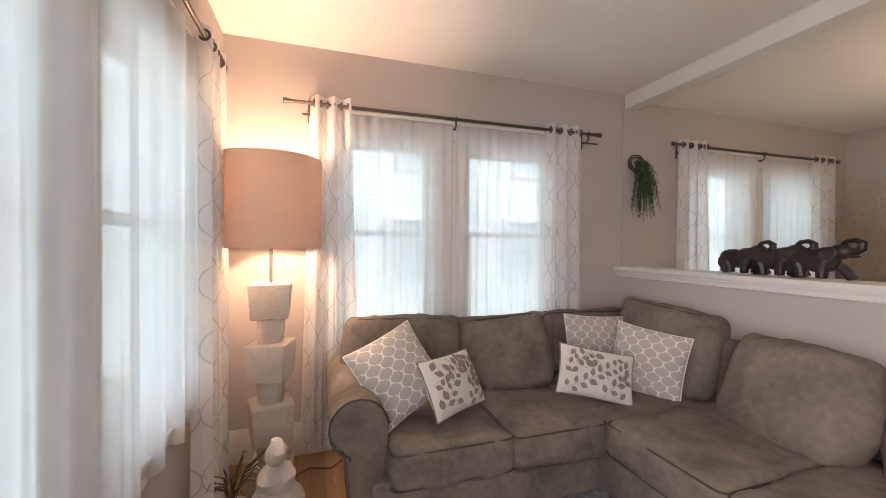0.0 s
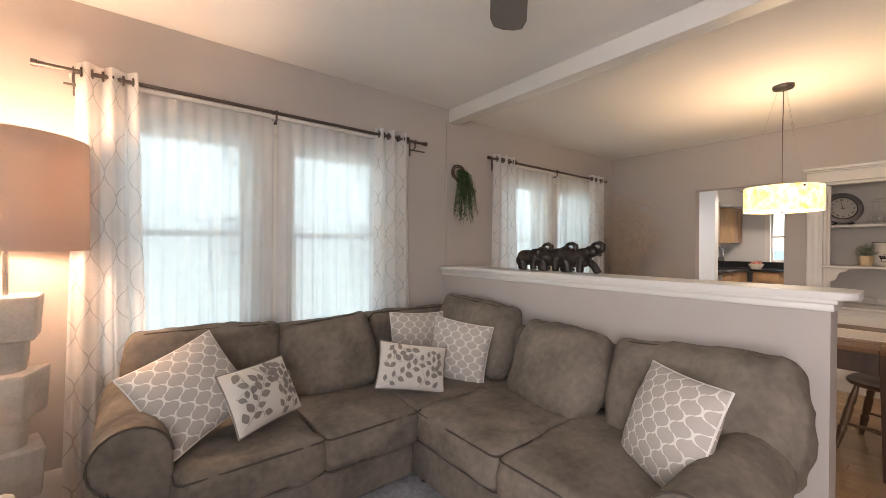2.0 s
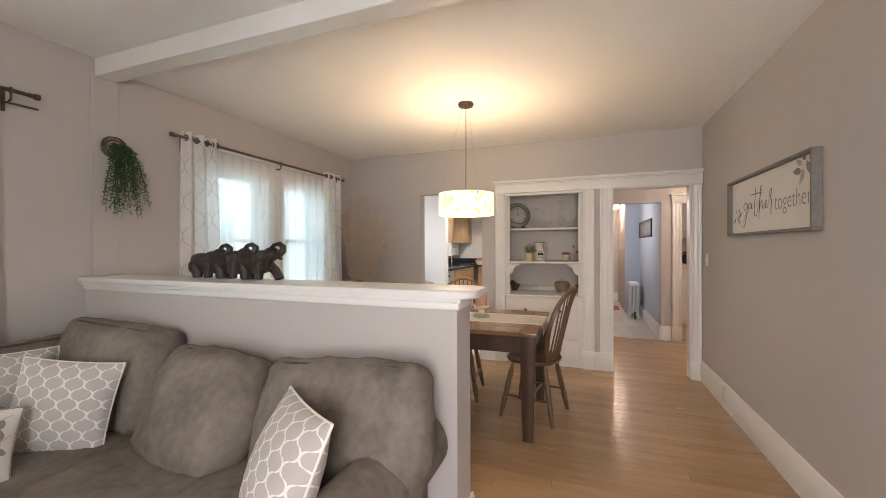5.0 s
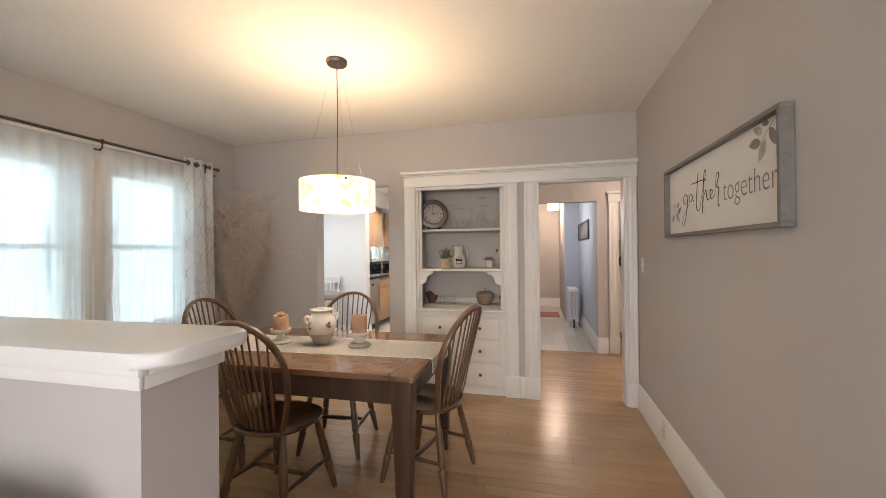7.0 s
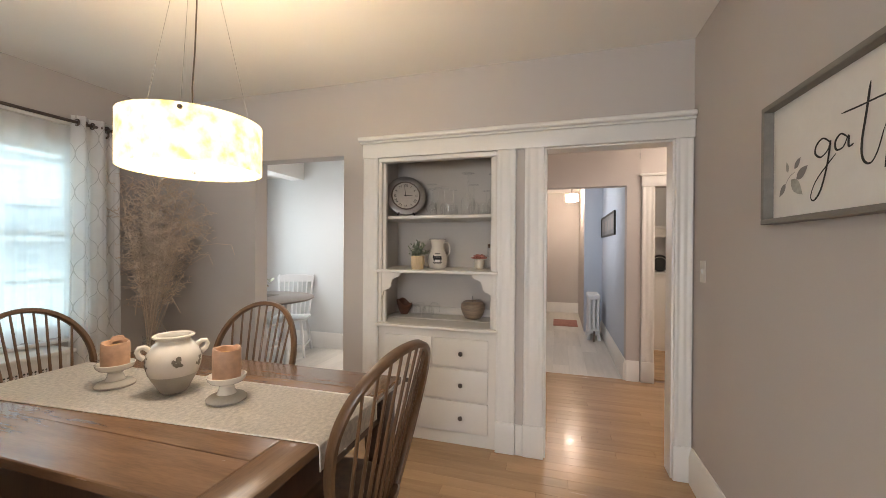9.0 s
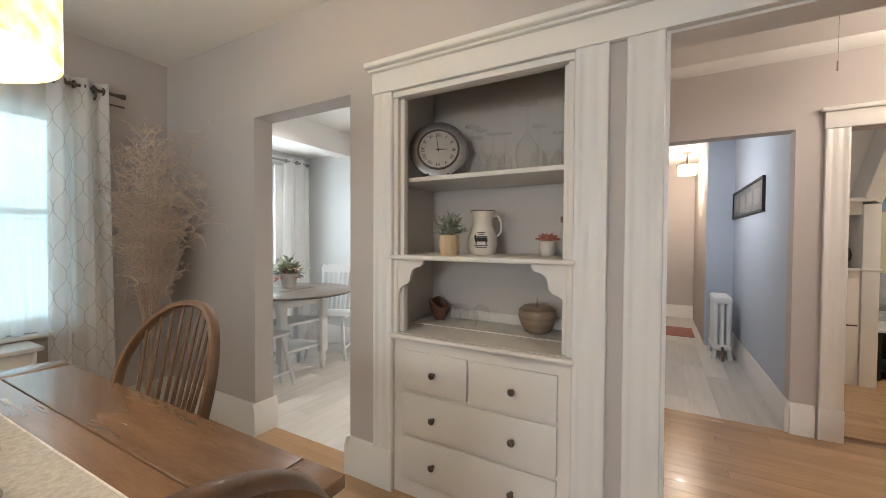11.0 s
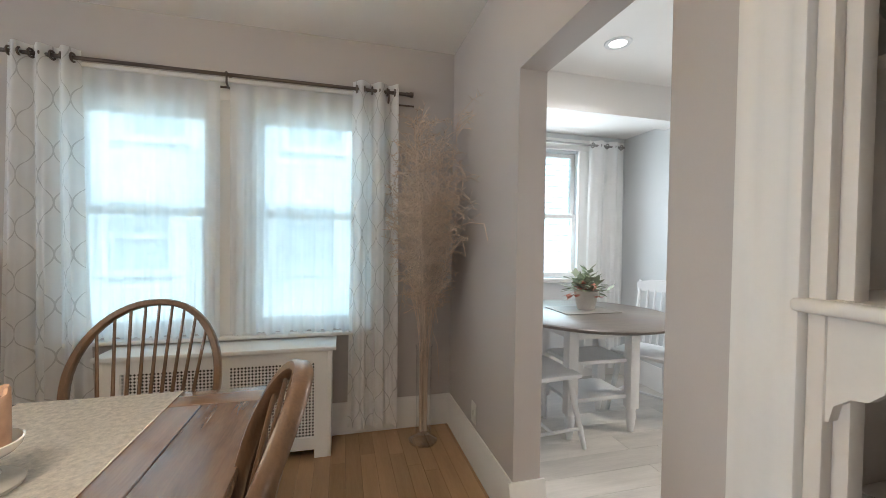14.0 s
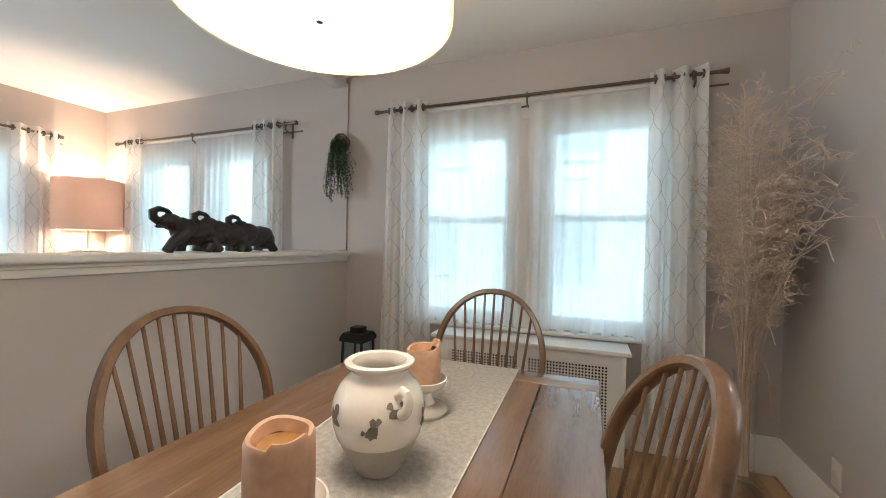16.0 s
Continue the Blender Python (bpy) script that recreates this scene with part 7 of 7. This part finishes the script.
lathe(bm, [(0, -0.004), (0.05, -0.004), (0.05, 0.0), (0, 0.0)], 28)
part("lens", bm, M_LED, dl).visible_shadow = False
copy_thing(dl, pose(8.0, 1.4, 2.46))


def base_unit(name, m, w, h, material, label, doors=2, drawer=True):
    u = thing(name, (0, 0, 0), label, "cabinet", "kitchen cabinets")
    u.matrix_world = m
    bm = B()
    box(bm, 0, w, 0.02, 0.58, 0.10 if h > 0.8 else 0, h)
    part("body", bm, material, u, smooth=False)
    dw = w / doors
    for k in range(doors):
        zt = h - 0.19 if drawer else h - 0.02
        z0 = 0.13 if h > 0.8 else 0.03
        for a, b in ((z0, zt),) + (((zt + 0.01, h - 0.02),) if drawer else ()):
            bm = B()
            box(bm, k * dw + 0.006, (k + 1) * dw - 0.006, 0.0, 0.02, a, b, 0.003)
            if b - a > 0.3:
                box(bm, k * dw + 0.06, (k + 1) * dw - 0.06, -0.004, 0.0, a + 0.055, b - 0.055, 0.003)
            d = part("door" if b - a > 0.3 else "drawer", bm, material, u)
            bm = B()
            ball(bm, ((k + (0.88 if k == 0 else 0.12)) * dw, -0.014, b - 0.07 if b - a > 0.3 else (a + b) / 2), 0.012, 10)
            part("knob", bm, M_ZINC, d)
    return u


base_unit("base_cabinet", pose(8.00, 2.16, 0), 1.5, 0.87, M_MAPLE, "maple base cabinet below the sink", 3)
base_unit("base_cabinet", pose(9.60, 2.10, 0, 0, 0, -90), 1.2, 0.87, M_MAPLE, "maple base cabinet on the far kitchen wall", 3)
dw_ = thing("dishwasher", (7.70, 2.16, 0), "stainless steel dishwasher below the counter", "dishwasher")
bm = B()
box(bm, -0.30, 0.30, 0.02, 0.58, 0.02, 0.87)
part("body", bm, M_INK, dw_, smooth=False)
bm = B()
box(bm, -0.295, 0.295, -0.012, 0.02, 0.12, 0.86, 0.004)
part("door", bm, M_STEEL, dw_)
bm = B()
box(bm, -0.05, 0.05, -0.016, -0.012, 0.76, 0.79, 0.002, 1)
part("handle", bm, M_INK, dw_)
bm = B()
box(bm, 7.32, 7.395, 2.14, 2.74, 0, 0.87)
solid("end_panel", bm, M_MAPLE, "maple end panel of the counter", "panel", "", False)
bm = B()
box(bm, 7.31, 10.19, 2.13, 2.74, 0.871, 0.91, 0.004)
box(bm, 9.55, 10.19, 0.85, 2.129, 0.871, 0.91, 0.004)
box(bm, 7.31, 10.17, 2.72, 2.745, 0.911, 1.12)
box(bm, 10.17, 10.195, 0.85, 2.72, 0.911, 1.04)
solid("countertop", bm, M_GRANITE, "black granite countertop with a tall backsplash", "countertop")
for x, w in ((7.36, 1.40), (9.60, 0.585)):
    base_unit("wall_cabinet", pose(x, 2.16, 1.42) @ pose(0, 0.25, 0), w, 0.72, M_MAPLE, "maple wall cabinet above the counter", 2, False)
for ob in [o for o in scene.objects if o.name.startswith("wall_cabinet")]:
    for c in ob.children:
        if c.name.startswith("body"):
            c.scale = (1, 0.55, 1)
bm = B()
box(bm, 7.31, 10.19, 2.35, 2.74, 2.16, 2.455)
solid("kitchen_bulkhead", bm, M_CEIL, "white bulkhead above the wall cabinets", "bulkhead", "structure", False)
fc = thing("kitchen_tap", (9.2, 2.62, 0.91), "tall chrome spring kitchen tap", "tap")
bm = B()
tube(bm, [(0, 0, 0), (0, 0, 0.30), (0, -0.03, 0.40), (0, -0.09, 0.42), (0, -0.14, 0.38), (0, -0.15, 0.28)], 0.013, 10)
part("spout", bm, M_CHROME, fc)
bm = B()
tube(bm, [(0.02, 0, 0.08), (0.09, 0, 0.11)], 0.007, 8)
part("lever", bm, M_CHROME, fc)
fb = thing("flower_bowl", (9.62, 2.05, 0.91), "white and red bowl of fruit on the counter", "bowl")
bm = B()
lathe(bm, [(0, 0), (0.07, 0), (0.12, 0.09), (0.125, 0.10), (0.115, 0.095), (0, 0.03)], 24)
part("bowl", bm, M_JAR, fb)
bm = B()
for k in range(9):
    ball(bm, (0.06 * math.cos(k * 2.4), 0.06 * math.sin(k * 2.4), 0.10 + 0.015 * (k % 3)), 0.035, 10)
part("fruit", bm, M_PINK, fb)
for nm, m, x0, x1, z0, z1 in (("window_5", pose(0, 2.75, 0), 8.95, 9.5, 1.15, 2.05), ("window_6", pose(10.2, 0, 0, 0, 0, -90), -1.95, -1.45, 1.05, 2.05)):
    w6 = new(nm)
    w6.matrix_world = m
    tagged(w6, "narrow white kitchen window", "window", "", "structure")
    bm = B()
    for p in ((x0 - 0.09, x0, z0 - 0.09, z1 + 0.09), (x1, x1 + 0.09, z0 - 0.09, z1 + 0.09), (x0, x1, z1, z1 + 0.09), (x0, x1, z0 - 0.09, z0)):
        box(bm, p[0], p[1], -0.02, 0.0, p[2], p[3], 0.003)
    part("casing", bm, M_TRIM, w6)
    bm = B()
    for p in ((x0, x0 + 0.035, z0, z1), (x1 - 0.035, x1, z0, z1), (x0 + 0.035, x1 - 0.035, z1 - 0.035, z1), (x0 + 0.035, x1 - 0.035, z0, z0 + 0.035), (x0 + 0.035, x1 - 0.035, (z0 + z1) / 2 - 0.02, (z0 + z1) / 2 + 0.02)):
        box(bm, p[0], p[1], 0.06, 0.09, p[2], p[3])
    part("window_sash", bm, M_TRIM, w6, smooth=False)
    bm = B()
    box(bm, x0 + 0.03, x1 - 0.03, 0.073, 0.077, z0 + 0.03, z1 - 0.03)
    part("pane", bm, M_PANE, w6, smooth=False).visible_shadow = False

# ---- hall, corridor and the room beyond ----
rd = thing("radiator", (8.86, -1.12, 0), "white cast-iron column radiator standing in the corridor", "radiator")
for k in range(6):
    bm = B()
    x = -0.17 + 0.068 * k
    for s in (-1, 0, 1):
        tube(bm, [(x, 0.055 * s, 0.12), (x, 0.055 * s, 0.62)], 0.022, 10)
    cushion(bm, x - 0.028, x + 0.028, -0.085, 0.085, 0.58, 0.66, 0.026, 0, 0, 0, 5)
    cushion(bm, x - 0.028, x + 0.028, -0.085, 0.085, 0.09, 0.16, 0.026, 0, 0, 0, 5)
    if k in (0, 5):
        for s in (-1, 1):
            tube(bm, [(x, 0.06 * s, 0.10), (x, 0.075 * s, 0.0)], [0.02, 0.024], 8)
    part("section", bm, M_RADWHITE, rd)
bm = B()
tube(bm, [(-0.22, 0, 0.13), (-0.26, 0, 0.13), (-0.26, 0, 0.0)], 0.014, 8)
part("valve_pipe", bm, M_BRONZE, rd)
fp = thing("framed_picture", (8.50, -1.28, 1.632), "long black-framed grey print on the blue-lit corridor wall", "picture")
bm = B()
for p in ((-0.73, 0.73, 0.125, 0.147), (-0.73, 0.73, -0.147, -0.125), (-0.73, -0.708, -0.125, 0.125), (0.708, 0.73, -0.125, 0.125)):
    box(bm, p[0], p[1], 0, 0.022, p[2], p[3])
part("frame", bm, M_IRON, fp, smooth=False)
bm = B()
box(bm, -0.708, 0.708, 0.002, 0.012, -0.125, 0.125)
part("print", bm, M_ART, fp, smooth=False)
for x0, x1 in ((-0.60, -0.36), (-0.28, -0.06), (0.04, 0.30), (0.38, 0.60)):   # writing that cannot be read
    bm = B()
    box(bm, x0, x1, 0.012, 0.0135, -0.07, 0.07)
    part("printed_bar", bm, M_GREYINK, fp, smooth=False)
cl = thing("ceiling_light", (10.05, -0.85, 2.46), "bronze cage ceiling light with glowing glass, lit", "ceiling light")
bm = B()
lathe(bm, [(0, 0), (0.06, 0), (0.06, -0.02), (0.01, -0.03), (0.01, -0.16), (0, -0.16)], 20)
part("stem", bm, M_BRONZE, cl)
bm = B()
lathe(bm, [(0, -0.17), (0.10, -0.17), (0.11, -0.18), (0.11, -0.30), (0.10, -0.31), (0, -0.31)], 24)
part("glass", bm, M_BULB, cl).visible_shadow = False
bm = B()
for zz in (-0.175, -0.305):
    tube(bm, [(0.125 * math.cos(a), 0.125 * math.sin(a), zz) for a in [2 * math.pi * q / 24 for q in range(25)]], 0.006, 6, False)
for k in range(4):
    tube(bm, [(0.125 * math.cos(k * 1.57), 0.125 * math.sin(k * 1.57), -0.175), (0.125 * math.cos(k * 1.57), 0.125 * math.sin(k * 1.57), -0.305)], 0.005, 6)
part("cage", bm, M_BRONZE, cl)
bm = B()
box(bm, 9.6, 10.2, -0.95, -0.55, 0.0, 0.010, 0.003)
solid("door_mat", bm, M_REDRUG, "small red and white striped mat in the corridor", "mat")
bm = B()
tube(bm, [(6.35, -1.28, 2.46), (6.35, -1.28, 2.12)], 0.0012, 4)
tube(bm, [(6.35, -1.28, 2.12), (6.35, -1.28, 2.075)], 0.005, 8)
solid("pull_cord", bm, M_ZINC, "thin pull cord hanging from the hall ceiling", "pull cord")

st = thing("stair_cupboard", (8.35, -2.15, 0), "white built-in cupboard below a sloping stair soffit", "cupboard")
bm = B()
box(bm, 0.02, 0.55, 0.11, 0.74, 0.0, 0.99)
box(bm, 0.02, 0.55, 0.11, 0.74, 1.47, 1.62)
box(bm, 0.40, 0.55, 0.11, 0.74, 0.99, 1.47)
part("body", bm, M_CAB, st, smooth=False)
bm = B()
box(bm, 0.0, 0.55, 0.0, 0.108, 0.0, 1.56, 0.004)
part("post", bm, M_TRIM, st)
bm = B()
box(bm, -0.012, 0.12, -0.01, 0.74, 0.99, 1.01, 0.003)
part("ledge", bm, M_TRIM, st)
bm = B()
box(bm, -0.012, 0.12, 0.05, 0.74, 1.58, 1.61, 0.003)
part("ledge", bm, M_TRIM, st)
bm = B()
prism(bm, [(0.10, 1.62), (0.0, 1.56), (-0.30, 2.455), (-0.13, 2.455)], 0.0, 0.55, "x")
part("soffit", bm, M_CEIL, st, smooth=False)
bm = B()
box(bm, 0.35, 0.55, -0.10, 0.74, 1.62, 2.455)
part("back_panel", bm, M_CEIL, st, smooth=False)
bm = B()
box(bm, 0.0, 0.02, 0.125, 0.40, 0.04, 0.93, 0.003)
d = part("door", bm, M_CAB, st)
bm = B()
box(bm, -0.012, 0.0, 0.13, 0.20, 0.515, 0.525, 0.002, 1)
part("latch", bm, M_IRON, d)
pl = thing("plate", (8.58, -1.93, 1.013), "dark decorative plate standing in the cupboard niche", "plate")
bm = B()
lathe(bm, [(0, 0), (0.08, 0.0), (0.11, 0.014), (0.112, 0.018), (0.08, 0.006), (0, 0.006)], 32)
bmesh.ops.transform(bm, matrix=pose(0, 0, 0.112, 0, -82, 0), verts=bm.verts)
part("disc", bm, M_IRON, pl)
bm = B()
torus(bm, (0, 0, 0), 0.085, 0.004, "y")
bmesh.ops.transform(bm, matrix=pose(-0.012, 0, 0.112, 0, 0, 90), verts=bm.verts)
part("painted_ring", bm, M_JAR, pl, "pale painted ring")
ct = thing("coffee_table", (8.85, -2.62, 0), "black low table with a pale top in the far room", "table")
bm = B()
box(bm, -0.25, 0.30, -0.55, 0.40, 0.435, 0.465, 0.004)
part("tabletop", bm, M_RADWHITE, ct)
for sx in (-0.22, 0.27):
    for sy in (-0.52, -0.10, 0.37):
        bm = B()
        box(bm, sx - 0.018, sx + 0.018, sy - 0.018, sy + 0.018, 0, 0.435, 0.003)
        part("leg", bm, M_IRON, ct)
bm = B()
box(bm, -0.20, 0.25, -0.50, 0.35, 0.08, 0.10, 0.003)
part("shelf", bm, M_IRON, ct)
tp = thing("potted_plant", (8.72, -2.43, 0.466), "leafy sprigs in a round glass bowl on the low table", "potted plant")
bm = B()
lathe(bm, shell([(0.05, 0), (0.09, 0.03), (0.10, 0.07), (0.07, 0.12)]), 24)
part("bowl", bm, M_GLASS, tp)
bm = B()
bush(bm, 22, 0.17, 0.42, 0.05, 0.016, 51, 0.05)
part("leaves", bm, M_SAGE, tp, smooth=False)
bd = thing("daybed", (9.55, -2.95, 0), "dark daybed with grey bedding and cushions in the far room", "bed")
bm = B()
box(bm, -0.32, 0.32, -0.95, 0.75, 0.05, 0.36, 0.02)
part("base", bm, M_DARKCLOTH, bd)
bm = B()
cushion(bm, -0.32, 0.32, -0.95, 0.75, 0.36, 0.50, 0.05, 0.02, 0.01, 4)
part("mattress", bm, M_GREYCLOTH, bd)
for k, y in enumerate((0.45, 0.05)):
    bm = B()
    cushion(bm, -0.08, 0.08, -0.20, 0.20, -0.2, 0.2, 0.07, 0.02, 0.01, k, 10, pose(0.10, y, 0.70, 0, 25, 8 * k))
    part("pillow", bm, M_GREYCLOTH, bd)
pa = thing("framed_picture", (9.9, -3.05, 1.68), "wide blue landscape picture in a pale frame", "picture")
bm = B()
box(bm, -0.03, 0, -0.45, 0.45, -0.11, 0.11, 0.004)
part("frame", bm, M_ZINC, pa)
bm = B()
box(bm, -0.034, -0.030, -0.43, 0.43, -0.09, 0.09)
part("print", bm, M_BLUEART, pa, smooth=False)

# ---- floor boards, last ----
rg = random.Random(17)


def lay(quads, material, name, joined_beyond=None, joined_material=None):
    bm = B()
    n = 0
    for q in quads:
        if joined_beyond and joined_beyond(q):
            board_mesh(bm, q)
            n += 1
            continue
        b = B()
        cx, cy = (q[0] + q[1]) / 2, (q[2] + q[3]) / 2
        board_mesh(b, (q[0] - cx, q[1] - cx, q[2] - cy, q[3] - cy))
        ob = part(name, b, material, floor, smooth=False)
        ob.location = (cx, cy, 0)
    if n:
        tagged(part(name + "s", bm, joined_material, floor, smooth=False), kind="stuff")
    else:
        bm.free()


oak = board_rows(XW, 5.40, YS, YN, 0.083, "y", rg, (0.7, 1.5)) + board_rows(5.40, 7.02, -3.2, -0.40, 0.083, "y", rg, (0.7, 1.5)) + board_rows(7.12, 9.9, -3.2, -1.40, 0.083, "y", rg, (0.7, 1.5))
lay(oak, M_PLANK, "plank", lambda q: q[0] < 1.9 or q[0] > 6.9, M_PLANK_ISL)
pale = board_rows(5.40, 10.2, 0.14, 2.75, 0.165, "x", rg, (0.9, 1.3)) + board_rows(5.40, 7.15, 2.75, 3.3, 0.165, "x", rg, (0.9, 1.3)) + board_rows(7.02, 11.1, -1.28, -0.40, 0.165, "x", rg, (0.9, 1.3))
lay(pale, M_LVT, "pale_plank")
